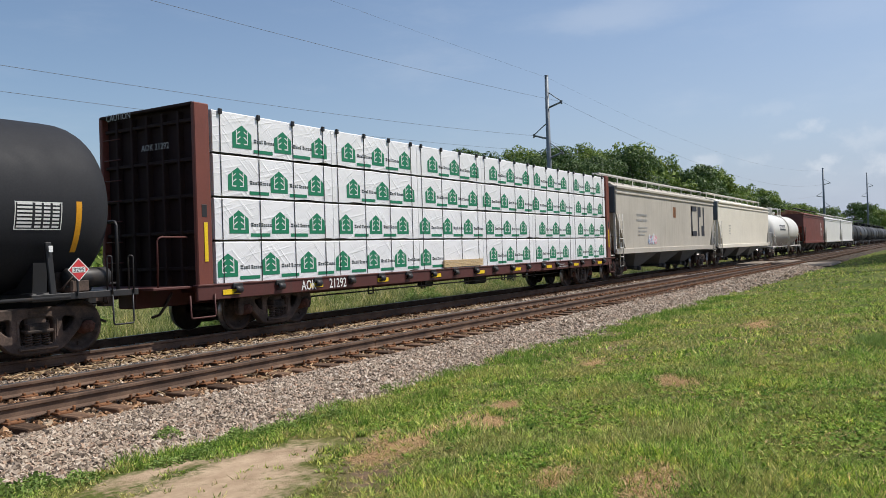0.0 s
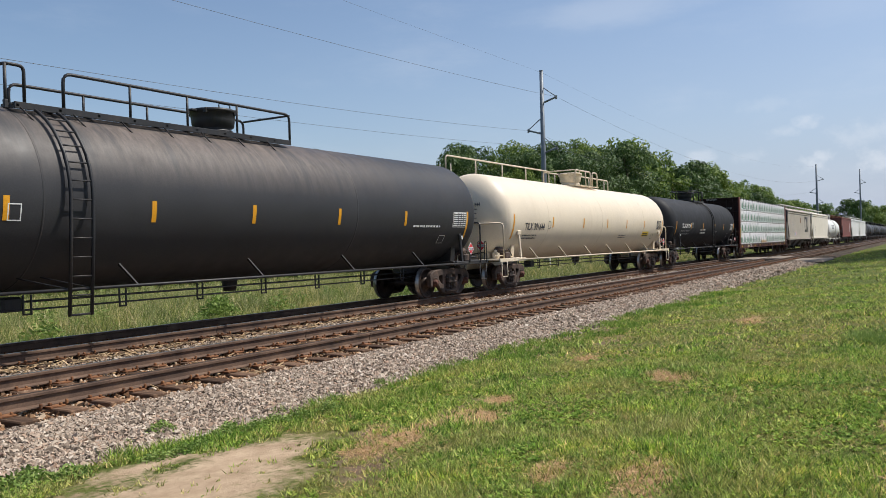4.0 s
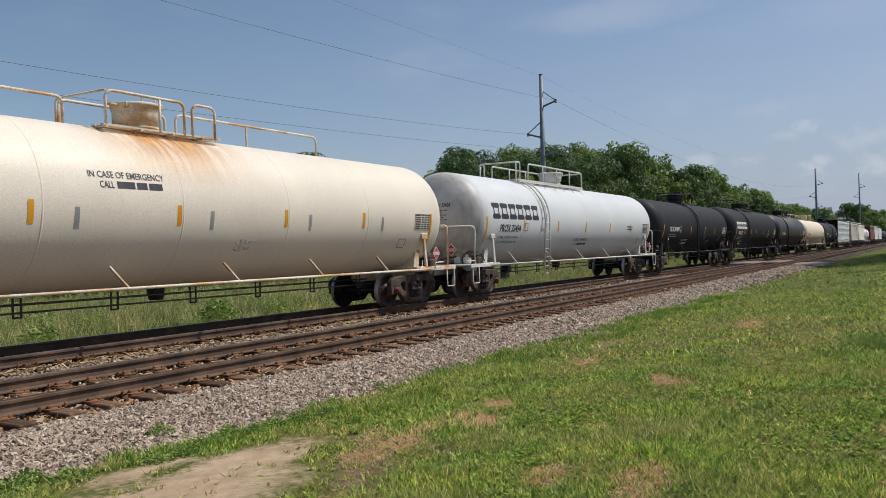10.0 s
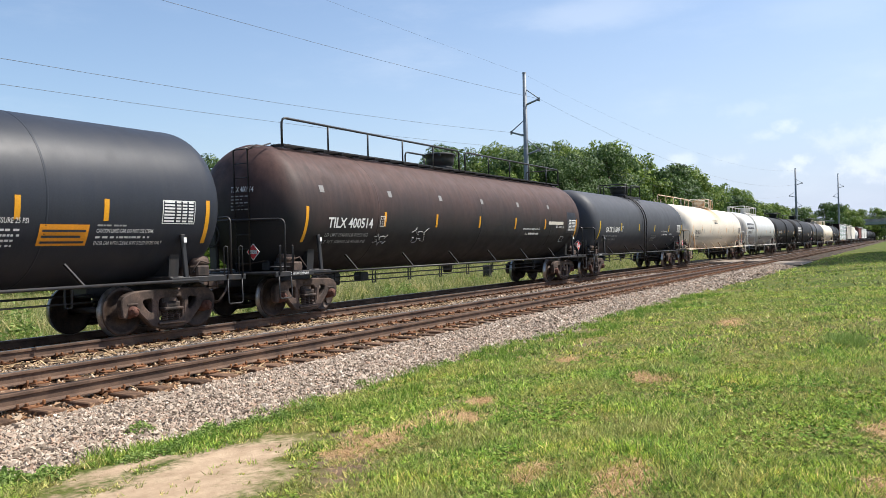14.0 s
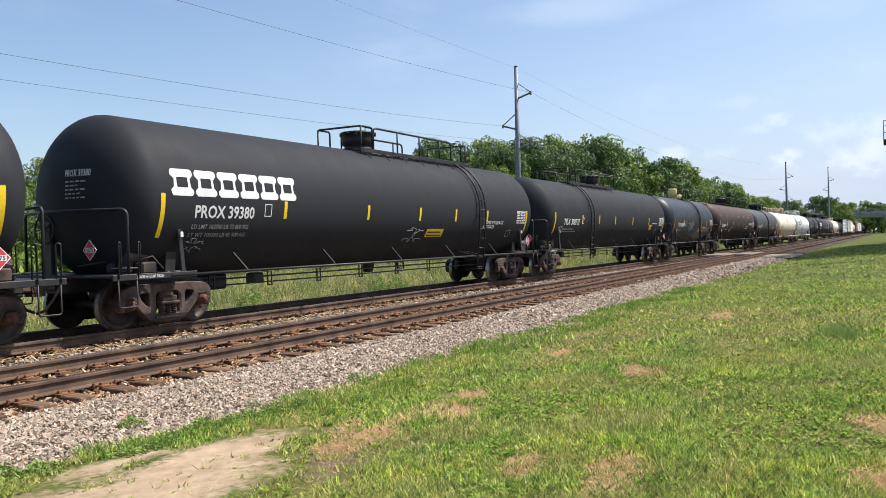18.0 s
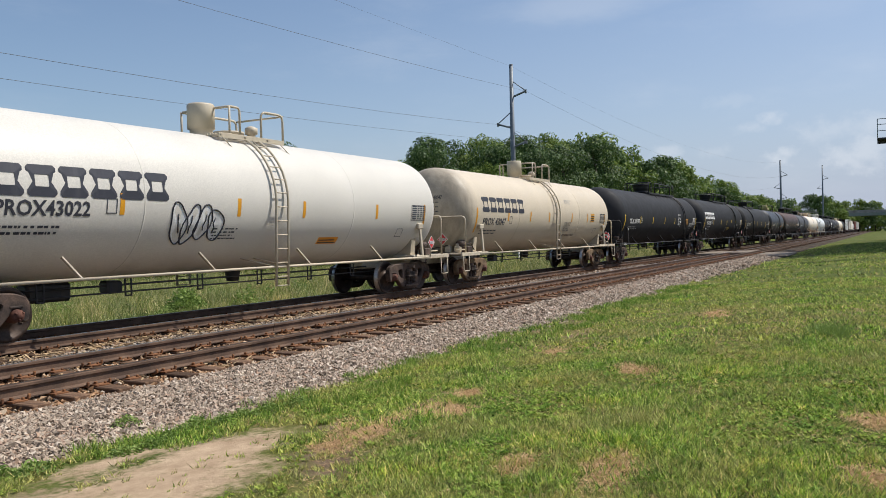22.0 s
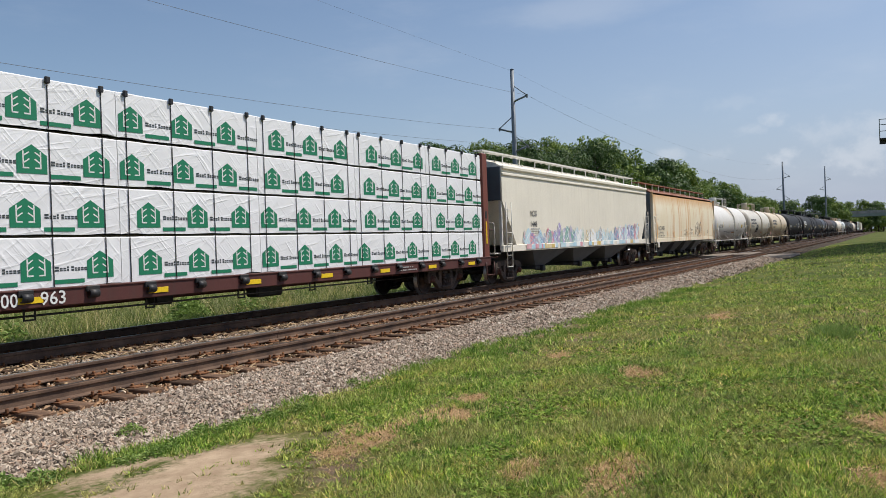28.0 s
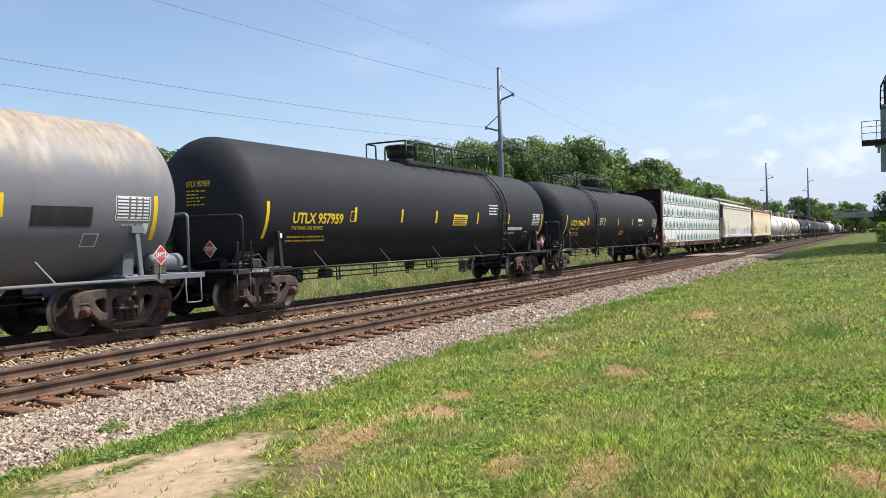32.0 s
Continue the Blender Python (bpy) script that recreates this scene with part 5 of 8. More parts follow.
def scrawl(x, z, size, seed, material, name="paint_scrawl", fill=None):
    """Sprayed lines that spell nothing: a quick looping tag, or, when large, a row of rounded bubbles."""
    def put(car, w, half, radius, zc):
        r = random.Random(seed)

        def on(px, pz, lift=0.003):
            y = -math.sqrt(max(0.05, radius ** 2 - (pz - zc) ** 2)) if w.wall is None else w.wall
            return (px, y - lift, pz)
        if size < 1.0:
            b, n = Mb(), 64
            for row in range(2):
                loops, ph, tall = r.uniform(3.5, 6.0), r.uniform(0, 6), r.uniform(0.5, 1.0)
                b.pipe([on(x + size * (i / n + 0.10 * math.sin(math.tau * loops * i / n + ph)), z + size * (0.14 - 0.26 * row) + size * 0.20 * tall * math.cos(math.tau * loops * 0.5 * i / n + ph) * (0.5 + 0.5 * math.sin(9.0 * i / n + seed))) for i in range(n)], 0.006 * size + 0.004, 4)
            part(name, b, material, car)
            return
        n = 4
        for k in range(n):
            cx, cz = x + size * (0.14 + 0.24 * k), z + size * r.uniform(-0.04, 0.04)
            wx, wz, lean, ph = size * r.uniform(0.13, 0.17), size * r.uniform(0.22, 0.30), r.uniform(-0.3, 0.3), r.uniform(0, 6)

            def loop(f, lift):
                return [on(cx + f * (wx * (1 + 0.14 * math.sin(3 * t + ph)) * math.cos(t) + lean * wz * math.sin(t)), cz + f * wz * (1 + 0.1 * math.cos(2 * t + ph)) * math.sin(t), lift) for t in (j * math.tau / 24 for j in range(25))]
            if fill:
                ring = loop(1.0, 0.006 + 0.001 * k)[:24]
                part("sprayed_fill", Mb().add(ring + [on(cx, cz, 0.006 + 0.001 * k)], [(j, (j + 1) % 24, 24) for j in range(24)]), fill, car)
            line = Mb().pipe(loop(1.0, 0.008 + 0.001 * k), (0.013 if fill else 0.007) * size, 4)
            line.pipe([on(cx + wx * r.uniform(-0.3, 0.3) + lean * wz * q, cz + wz * q, 0.009 + 0.001 * k) for q in (-0.5, -0.2, 0.1, 0.45)], (0.010 if fill else 0.006) * size, 4)
            part(name, line, material, car)
    return put


tank_car("satin black tank car with white reporting marks and bowl-shaped dome", 0.53, 14.14, 1.47, 2.50, BLACK, FITTING_BLACK, "bowl", 0.95, (-1.9, 1.8),
         (-7.6, -4.35, -1.4, 1.75, 4.4, 7.6), "TILX 291794", -6.4, 2.29, 1.95, knuckle=3.1, limits=("LD LMT 201600 LB 91400 KG", "LT WT 84400 LB 38300 KG"), hazard="3295", reservoir=True,
         extras=several(emergency(-2.1, 2.06), block(1.9, 1.85, 0.7, 0.35, 4, MARK_GREY)))
tank_car("cream pressure tank car with a full-length roof walkway", -18.885, 16.63, 1.52, 2.45, CREAM, FITTING_CREAM, "bowl", None, (-9.9, 6.1),
         (-8.8, -5.5, -2.4, 0.4, 3.0, 5.7, 8.75), "TILX 301644", -7.9, 2.12, 1.65, MARK_DARK, hazard="1010", full_walk=True, seams=(-5.9, -0.2, 5.6),
         extras=several(sign(5.6, 1.83, 1.0, 0.26), block(2.2, 1.75, 1.0, 0.2, 2, MARK_DARK)))
tank_car("dull black tank car streaked with brown dust", -39.475, 16.45, 1.56, 2.50, STREAKED, FITTING_BLACK, "bowl", -4.4, (-6.2, 1.65),
         (-8.7, -5.6, -2.9, -0.4, 2.4, 5.2, 8.5), "TILX 302468", -7.6, 2.16, 1.7, hazard="1010", seams=(-5.0, 3.1), extras=block(5.6, 2.1, 1.4, 0.13, 1))
tank_car("long black pressure tank car with a bold white block wordmark", -60.1, 16.5, 1.60, 2.51, BLACK, FITTING_BLACK, "bowl", -4.3, (-6.2, 1.6),
         (-8.7, -5.25, -2.95, -0.8, 2.6, 4.9, 8.5), "PROX 35711", -7.85, 2.17, 1.55, limits=("LD LMT 155200 LB 70 400 KG", "LT WT 107800 LB 48 900 KG"), logo=(-8.45, 3.65, 2.72), hazard="1075",
         extras=several(emergency(-6.9, 1.55), words("NOT ODORIZED", 4.3, 1.9, 0.10, 0.8), block(4.25, 2.07, 1.3, 0.12, 1)))
tank_car("black tank car with white marks and a central side ladder", -79.525, 14.15, 1.48, 2.50, BLACK, FITTING_BLACK, "bowl", -0.6, (-2.3, 1.3),
         (-7.65, -4.3, -1.9, 1.55, 4.25, 7.65), "TILX 291849", -6.5, 2.30, 1.9, knuckle=3.1, hazard="3295", extras=several(emergency(-3.6, 1.7), block(1.6, 1.9, 0.6, 0.3, 4, MARK_GREY), block(2.6, 1.6, 0.9, 0.2, 3, MARK_GREY)))
tank_car("white pressure tank car with a dark grey block wordmark", -98.7, 16.2, 1.53, 2.48, SOOTY_SHADED_WHITE, FITTING_WHITE, "bowl", -4.1, (-6.1, 1.65),
         (-8.6, -5.85, -2.85, 0.0, 2.9, 5.75, 8.5), "PROX 33494", -7.65, 2.17, 1.55, MARK_DARK, (-8.2, 3.55, 2.73), "1017", limits=("LD LMT 163700 LB 74 250 KG", "LT WT 99300 LB 45 050 KG"), seams=(-5.9, 0.1, 5.8),
         extras=several(emergency(-1.0, 1.78, MARK_DARK), block(5.2, 2.3, 0.8, 0.25, 2, MARK_DARK)))
tank_car("cream tank car with rust run down from its dome", -119.15, 16.5, 1.52, 2.45, RUSTED_CREAM, RUST_FITTINGS, "bowl", None, (-9.85, 6.0),
         (-8.7, -6.0, -3.2, -0.3, 2.6, 5.4, 8.5), "TILX 301633", -7.9, 2.10, 1.5, MARK_DARK, limits=("LD LMT 185600 LBS 84100 KGS", "LT WT 100800 LBS 45600 KGS"), hazard="1010", full_walk=True, seams=(-5.9, -3.0, -0.2, 2.7, 5.6),
         extras=several(emergency(-2.15, 2.95, MARK_DARK, 0.12), scrawl(1.2, 1.7, 0.5, 4, MARK_GREY), *[(lambda x: lambda car, w, *a: w.patch("grey_label", x, 2.2, 0.09, 0.36, GALVANISED))(x) for x in (-7.95, -5.2, -2.4, 0.5, 3.4, 6.2)]))
tank_car("dark grey tank car with white marks and a central ladder", -138.585, 14.17, 1.50, 2.48, GREYBLACK, FITTING_BLACK, "bowl", -0.6, (-2.6, 1.4),
         (-7.6, -4.45, -1.4, 1.55, 4.6, 7.6), "GATX 216045", -6.75, 2.14, 2.05, knuckle=3.1, limits=("LD LMT 200300 LB 90850 KG", "LT WT 85700 LB 38850 KG"), hazard="3295", tape=REFLECT_YELLOW,
         extras=several(emergency(3.0, 2.1, MARK_WHITE, 0.08), words("SR-8754", 4.9, 1.95, 0.10, 0.6), block(1.2, 1.75, 1.0, 0.35, 4, MARK_GREY)))
tank_car("weathered brown tank car with a long black roof railing", -158.0, 16.6, 1.54, 2.50, BROWN, FITTING_BLACK, "bowl", None, (-8.7, 8.7),
         (-8.8, -5.6, -2.9, -0.15, 2.6, 5.3, 8.6), "TILX 400514", -8.0, 2.16, 1.85, limits=("LD LMT 154600 LB 70150 KG", "LT WT 108400 LB 49150 KG"), hazard="1075", full_walk=True, seams=(-5.9, 0.0, 5.9),
         extras=several(words("NOT ODORIZED", 6.4, 2.2, 0.09, 0.85), lambda car, w, *a: w.patch("dark_label", 8.05, 2.38, 0.95, 0.85, SLATE_PATCH, lift=0.003), lambda car, w, *a: w.patch("white_label", 6.4, 2.34, 1.5, 0.12, PALE), emergency(3.3, 2.1, MARK_WHITE, 0.07),
                        scrawl(-5.9, 1.75, 0.55, 11, MARK_GREY), scrawl(-4.1, 1.85, 0.75, 12, MARK_GREY), *[(lambda x: lambda car, w, *a: w.patch("grey_label", x, 2.95, 0.17, 0.17, DULLGREY))(x) for x in (-8.2, -5.3, -2.6, 0.1, 2.9, 5.7)]))
tank_car("short glossy blue-black tank car with a yellow dome", -175.85, 10.9, 1.54, 2.46, BLUEBLACK, FITTING_BLACK, "cylinder", 1.05, (-1.6, 1.75),
         (-6.0, -3.4, -0.6, 2.1, 3.7, 6.0), "TILX 200589", -5.0, 2.15, 1.7, hazard="", dome_mat=PALE_YELLOW, dome_at=0.5, seams=(-2.2, 0.35, 2.6),
         extras=several(sign(2.5, 1.85, 0.9, 0.38, ORANGE, 3), words("MAX. COIL PRESSURE 25 PSI", 1.2, 2.08, 0.085, 1.1), block(1.2, 1.82, 1.0, 0.36, 4), block(3.55, 2.03, 0.6, 0.07, 1, MARK_GREY), words("CAUTION LINED CAR, DO NOT USE STEAM,", 3.55, 1.93, 0.07, 1.2), block(3.55, 1.83, 1.3, 0.09, 1, MARK_WHITE, 5), words("ENTER CAR WITH CLEAN, SOFT SOLED SHOES ONLY", 3.55, 1.72, 0.07, 1.45), scrawl(-2.0, 1.9, 1.4, 21, MARK_GREY)))
tank_car("matt black tank car with yellow reflective strips", -193.4, 16.4, 1.56, 2.46, BLACK, FITTING_BLACK, "bowl", -4.4, (-6.5, 1.7),
         (-8.75, -5.5, -3.2, -0.75, 2.25, 5.4, 8.6), "TILX 308737", -7.75, 2.17, 1.9, hazard="1075", tape=REFLECT_YELLOW,
         extras=several(sign(5.6, 1.95, 0.5, 0.3), block(6.2, 2.2, 0.9, 0.12, 1), scrawl(-8.3, 1.9, 0.5, 31, MARK_GREY)))
tank_car("black pressure tank car with a white block wordmark and sprayed scrawls", -213.535, 16.07, 1.60, 2.50, BLACK, FITTING_BLACK, "bowl", 4.55, (-0.9, 5.7),
         (-8.55, -5.1, -1.85, 0.75, 2.9, 5.1, 8.35), "PROX 39380", -7.75, 2.20, 1.65, limits=("LD LMT 162700 LB 73 800 KG", "LT WT 100300 LB 45 500 KG"), logo=(-8.35, 3.6, 2.75), hazard="1075", tape=REFLECT_YELLOW, reservoir=True,
         extras=several(sign(1.3, 1.75, 1.0, 0.26), words("LIQUEFIED PETROLEUM GAS", 4.9, 2.08, 0.11, 1.5), words("NOT-ODORIZED", 4.9, 1.94, 0.11, 0.85),
                        scrawl(0.2, 1.7, 0.9, 41, MARK_GREY), scrawl(-7.8, 1.55, 0.5, 42, MARK_GREY)))
tank_car("black tank car with white sprayed scrawl and a yellow label", -233.825, 16.35, 1.54, 2.48, BLACK, FITTING_BLACK, "bowl", 4.75, (-0.9, 5.7),
         (-8.8, -5.8, -3.1, -0.3, 2.3, 8.7), "TILX 309393", -7.9, 2.20, 1.9, hazard="1075", chained=True, tape=REFLECT_YELLOW,
         extras=several(sign(5.45, 2.25, 0.7, 0.36, REFLECT, 4), words("NON-ODORIZED", 6.6, 2.1, 0.10, 0.9), words("LIQUEFIED PETROLEUM GAS", 6.6, 1.96, 0.08, 1.0), scrawl(3.2, 2.55, 0.75, 51, MARK_WHITE), scrawl(3.25, 2.15, 0.85, 52, MARK_WHITE)))
tank_car("buff tank car with a dark block wordmark and dusty trucks", -252.725, 13.25, 1.47, 2.45, GRIMY_SHADED_BUFF, FITTING_BUFF, "cylinder", 0.35, (-2.1, 1.5),
         (-6.95, -4.4, -2.35, -0.4, 2.25, 4.3, 6.8), "PROX 43047", -6.45, 2.07, 1.85, MARK_DARK, (-6.55, 3.55, 2.65), "2055", dusty=True, seams=(-3.4, 3.2),
         extras=several(sign(4.75, 2.3, 0.5, 0.36, REFLECT, 3), block(1.4, 1.9, 0.8, 0.45, 5, MARK_DARK), block(1.5, 2.95, 0.8, 0.2, 4, MARK_GREY), words("NO VACUUM RELIEF DEVICE", 1.4, 1.55, 0.1, 1.7, MARK_DARK)))
tank_car("white tank car with dark block wordmark and sprayed outline drawing", -269.97, 13.14, 1.50, 2.45, GRIMY_SHADED_PALE, FITTING_BUFF, "cylinder", 0.3, (-2.0, 1.4),
         (-6.9, -3.9, -0.95, 1.2, 4.25, 6.75), "PROX43022", -6.25, 2.18, 1.7, MARK_DARK, (-6.3, 3.45, 2.62), "2055", seams=(-3.4, 3.2),
         extras=several(scrawl(-2.75, 1.95, 1.35, 61, MARK_DARK, fill=MARK_WHITE), block(-1.6, 1.75, 0.7, 0.3, 4, MARK_DARK), sign(2.0, 1.55, 0.8, 0.2, ORANGE)))
tank_car("white tank car with yellow reflective strips and a warning label", -287.05, 13.1, 1.52, 2.44, STAINED_WHITE, FITTING_WHITE, "cylinder", 0.3, (-2.3, 1.5),
         (-7.0, -4.45, -1.5, 1.5, 6.9), "GATX 1528", -6.2, 2.15, 1.55, MARK_DARK, None, "2055", tape=REFLECT_YELLOW, seams=(-5.9,),
         extras=several(sign(4.4, 2.15, 0.75, 0.3), block(2.4, 2.3, 0.9, 0.28, 4, MARK_GREY, 7), block(2.35, 2.07, 0.95, 0.09, 2, MARK_RED, 8), block(2.4, 1.85, 0.9, 0.26, 3, MARK_DARK, 9), block(-3.5, 1.72, 1.3, 0.1, 1, MARK_DARK), words("NO VACUUM RELIEF DEVICE", -2.0, 1.6, 0.1, 1.6, MARK_DARK), sign(0.5, 1.62, 1.3, 0.1, ORANGE, 1)))
tank_car("black tank car with bold yellow reporting marks", -368.27, 15.74, 1.56, 2.51, BLACK, FITTING_BLACK, "bowl", -4.1, (-6.0, 1.7),
         (-8.3, -5.35, -2.6, -0.15, 2.7, 5.0, 8.2), "UTLX 954677", -7.7, 2.18, 2.05, YELLOW, None, "1268", tape=REFLECT_YELLOW, seams=(-1.6, 1.4),
         extras=several(words("THE TANK CAR PEOPLE", -7.75, 1.93, 0.09, 1.2, YELLOW), sign(0.5, 1.72, 0.8, 0.26, ORANGE), lambda car, w, *a: w.patch("white_label", 4.3, 2.42, 0.9, 0.16, MARK_WHITE),
                        words("PETROLEUM", 4.0, 2.15, 0.1, 0.7, YELLOW), block(-3.7, 2.3, 0.9, 0.4, 5)))
tank_car("black tank car with bold yellow reporting marks and a white sign", -388.07, 15.86, 1.56, 2.51, BLACK, FITTING_BLACK, "bowl", 4.45, (-0.9, 5.8),
         (-8.4, -4.95, -2.6, -0.55, 2.4, 5.05, 8.4), "UTLX 957959", -7.5, 2.17, 2.0, YELLOW, None, "1268", tape=REFLECT_YELLOW, reservoir=True,
         extras=several(words("THE TANK CAR PEOPLE", -7.5, 1.94, 0.09, 1.2, YELLOW), sign(0.6, 2.2, 1.0, 0.36, YELLOW, 4), block(3.3, 2.6, 0.8, 0.4, 4), lambda car, w, *a: w.patch("white_label", 5.75, 1.93, 1.5, 0.12, MARK_WHITE), lambda car, w, *a: w.patch("white_label", 5.45, 1.77, 0.9, 0.09, MARK_GREY)))
tank_car("grey tank car stained with brown rust along its top", -407.0, 14.0, 1.56, 2.48, RUSTY_GREY, GREY_FITTINGS, "bowl", -0.6, (-2.5, 1.5),
         (-7.5, -4.4, -1.4, 1.6, 4.3, 7.35), None, hazard="1268", tape=REFLECT_YELLOW, reservoir=True,
         extras=several(lambda car, w, *a: w.patch("black_label", 5.4, 2.12, 1.15, 0.34, FITTING_BLACK), block(6.6, 2.0, 0.5, 0.1, 1, MARK_GREY), lambda car, w, *a: w.patch("white_label", 7.15, 1.92, 0.13, 0.2, MARK_WHITE)))


# ---- covered hopper cars ----
def rusty_cream():
    k = Look("rust_streaked_cream_paint")
    col = k.ramp(k.noise(0.6, 4.0), [(0.3, (0.74, 0.635, 0.45)), (0.7, (0.80, 0.73, 0.585))])
    run = k.noise(1.0, 6.0, 0.65, (4.6, 0.3, 0.10))
    col = k.mix(k.ramp(run, [(0.53, 0.0), (0.62, 0.65), (0.74, 0.95)]), col, (0.58, 0.27, 0.065))
    dark = k.noise(1.0, 6.0, 0.7, (9.0, 0.3, 0.22))
    col = k.mix(k.ramp(dark, [(0.62, 0.0), (0.72, 0.4)]), col, (0.16, 0.07, 0.03))
    eave = k.ramp(k.math("ADD", k.math("SUBTRACT", k.axis(2), 3.35), k.math("MULTIPLY", k.noise(1.0, 6.0, 0.65, (5.0, 0.3, 0.3)), 0.5)), [(0.2, 0.0), (0.9, 0.85)])
    col = k.mix(eave, col, (0.55, 0.27, 0.07))
    return k.done(col, 0.6, 0.0, k.noise(3.0, 3.0), 0.05, 0.02, 0.35)


RUSTY_CREAM = rusty_cream()
ROOF_RUST = mottled("rusted_roof_sheet", [(0.3, (0.13, 0.045, 0.03)), (0.52, (0.25, 0.10, 0.055)), (0.75, (0.46, 0.30, 0.19))], 1.8, 0.75, 0.2, 30.0, 0.006)
HOPPER_WHITE = paint("cream_white_hopper_paint", (0.80, 0.745, 0.635), 0.5, 0.05, (0.40, 0.30, 0.2), 0.2)
# slate of the end sheets, also the painted shade of the hopper bays
SLATE_AND_BAY_SHADE = paint("slate_end_and_bay_shade", (0.10, 0.115, 0.13), 0.6, 0.15, (0.08, 0.06, 0.05), 0.3)


def hopper_car(label, centre, tc, body, style, roof, fit, outlets, end_mat, mark=None, top=4.12, extras=None, ink=MARK_DARK, simple=False):
    car = thing("hopper_car", label, "hopper car", "freight train", pose(centre, TRAIN_Y, 0))
    half = tc / 2
    hl = half + 1.45
    running_gear(car, half)
    wy = 1.56
    if style == "straight":
        sec = [(-1.46, 1.30), (-1.60, 1.42)] + [(-1.60 - 0.035 * math.sin(math.pi * k / 11) + 0.08 * (k / 11) ** 3, 1.5 + (top - 1.62) * k / 11) for k in range(12)]
        sec += [(-a, b) for a, b in reversed(sec)]
        hull = part("body", Mb().prism(sec, -hl, hl, "yz"), body, car)
        for x in (-hl + 0.02, hl - 0.02):
            part("corner_post", Mb().prism([(-1.66, 1.2), (-1.66, top), (-1.54, top), (-1.54, 1.2)], x - 0.05, x + 0.05, "yz"), body, hull)
        for s in (-1, 1):
            sheet = Mb().prism([(-1.5, 1.2), (1.5, 1.2), (1.5, top - 0.1), (0.8, top + 0.35), (-0.8, top + 0.35), (-1.5, top - 0.1)], s * hl + s * 0.004, s * (hl + 0.05), "yz")
            part("end_sheet", sheet, end_mat, hull, "slate grey end sheet")
    else:
        zs = 2.95
        out = [(-hl, top), (-hl, zs), (-half + 0.42 - 0.75, 1.40), (half - 0.42 + 0.75, 1.40), (hl, zs), (hl, top)]
        hull = part("body", Mb().prism(out, -wy, wy), body, car)
        band = Mb().box((0, -wy - 0.02, top - 0.28), (2 * hl, 0.05, 0.10), 0.02).box((0, -wy - 0.035, top - 0.05), (2 * hl, 0.08, 0.14), 0.03)
        band.box((0, wy + 0.02, top - 0.28), (2 * hl, 0.05, 0.10), 0.02)
        part("eave_band", band, body, hull)
        for s in (-1, 1):
            sheet = Mb().prism([(s * (hl - 0.02), zs + 0.1), (s * (hl - 1.75), 1.42), (s * (hl - 1.83), 1.46), (s * (hl - 0.1), zs + 0.14)], -wy + 0.02, wy - 0.02)
            sheet.box((s * (hl + 0.01), 0, (zs + top) / 2), (0.05, 2 * wy - 0.1, top - zs - 0.05), 0.01)
            part("slope_sheet", sheet, end_mat, hull)
            for q in (-1, 1):
                part("corner_post", Mb().box((s * (hl - 0.05), q * 1.46, 2.1), (0.10, 0.10, 1.75), 0.01), fit, hull)
                part("slope_post", Mb().box((s * (hl - 0.95), q * 1.40, 1.9), (0.08, 0.08, 1.2), 0.01), fit, hull)
    # roof, hatches and running board
    roof_sec = [(-1.54, top - 0.02), (-1.30, top + 0.12), (-0.55, top + 0.30), (0.55, top + 0.30), (1.30, top + 0.12), (1.54, top - 0.02)]
    r = part("roof", Mb().prism(roof_sec, -hl + 0.05, hl - 0.05, "yz"), roof, car)
    hatch = Mb().box((0, 0, top + 0.34), (2 * hl - 1.2, 0.6, 0.10), 0.03)
    x = -hl + 0.9
    while x < hl - 0.5:
        hatch.box((x, 0, top + 0.40), (0.08, 0.66, 0.05), 0.01)
        x += 1.3
    part("hatch_cover", hatch, roof, r)
    board = Mb()
    for q in (-1, 1):
        for k in range(3):
            board.box((0, q * (0.55 + 0.12 * k), top + 0.60), (2 * hl + 0.1, 0.05, 0.03))
        board.box((0, q * 0.86, top + 0.585), (2 * hl + 0.1, 0.025, 0.06))
        x = -hl + 0.05
        while x < hl:
            board.box((x, q * 0.68, top + 0.57), (0.05, 0.34, 0.03))
            x += 0.62
    part("running_board", board, roof if style == "straight" else fit, car, "open roof walkway")
    n = 12 if not simple else 8
    for k in range(n + 1):
        x = -hl + 0.15 + k * (2 * hl - 0.3) / n
        part("board_post", once(("post", fit.name), lambda: Mb().box((0, -0.84, 0.0), (0.06, 0.03, 0.46), 0.008, Matrix.Rotation(radians(8), 3, "Y")).mesh("board_post", fit)), None, car, at=pose(x, 0, top + 0.38))
    # sills and outlets
    for q in (-1, 1):
        part("side_sill", Mb().box((0, q * 1.56, 1.28), (2 * hl + 0.25, 0.10, 0.24), 0.015), body, car)
    part("centre_sill", Mb().box((0, 0, 0.95), (2 * hl + 1.0, 0.45, 0.35), 0.03), FITTING_BLACK, car)
    step = 2 * (half - 1.3) / outlets
    for k in range(outlets):
        x = -half + 1.3 + (k + 0.5) * step
        a = step * (0.41 if style == "straight" else 0.5) - 0.05
        bw = 0.65 if style == "straight" else 0.5
        vs = [(x - a, -1.45, 1.24), (x + a, -1.45, 1.24), (x + a, 1.45, 1.24), (x - a, 1.45, 1.24), (x - bw, -0.85, 0.52), (x + bw, -0.85, 0.52), (x + bw, 0.85, 0.52), (x - bw, 0.85, 0.52)]
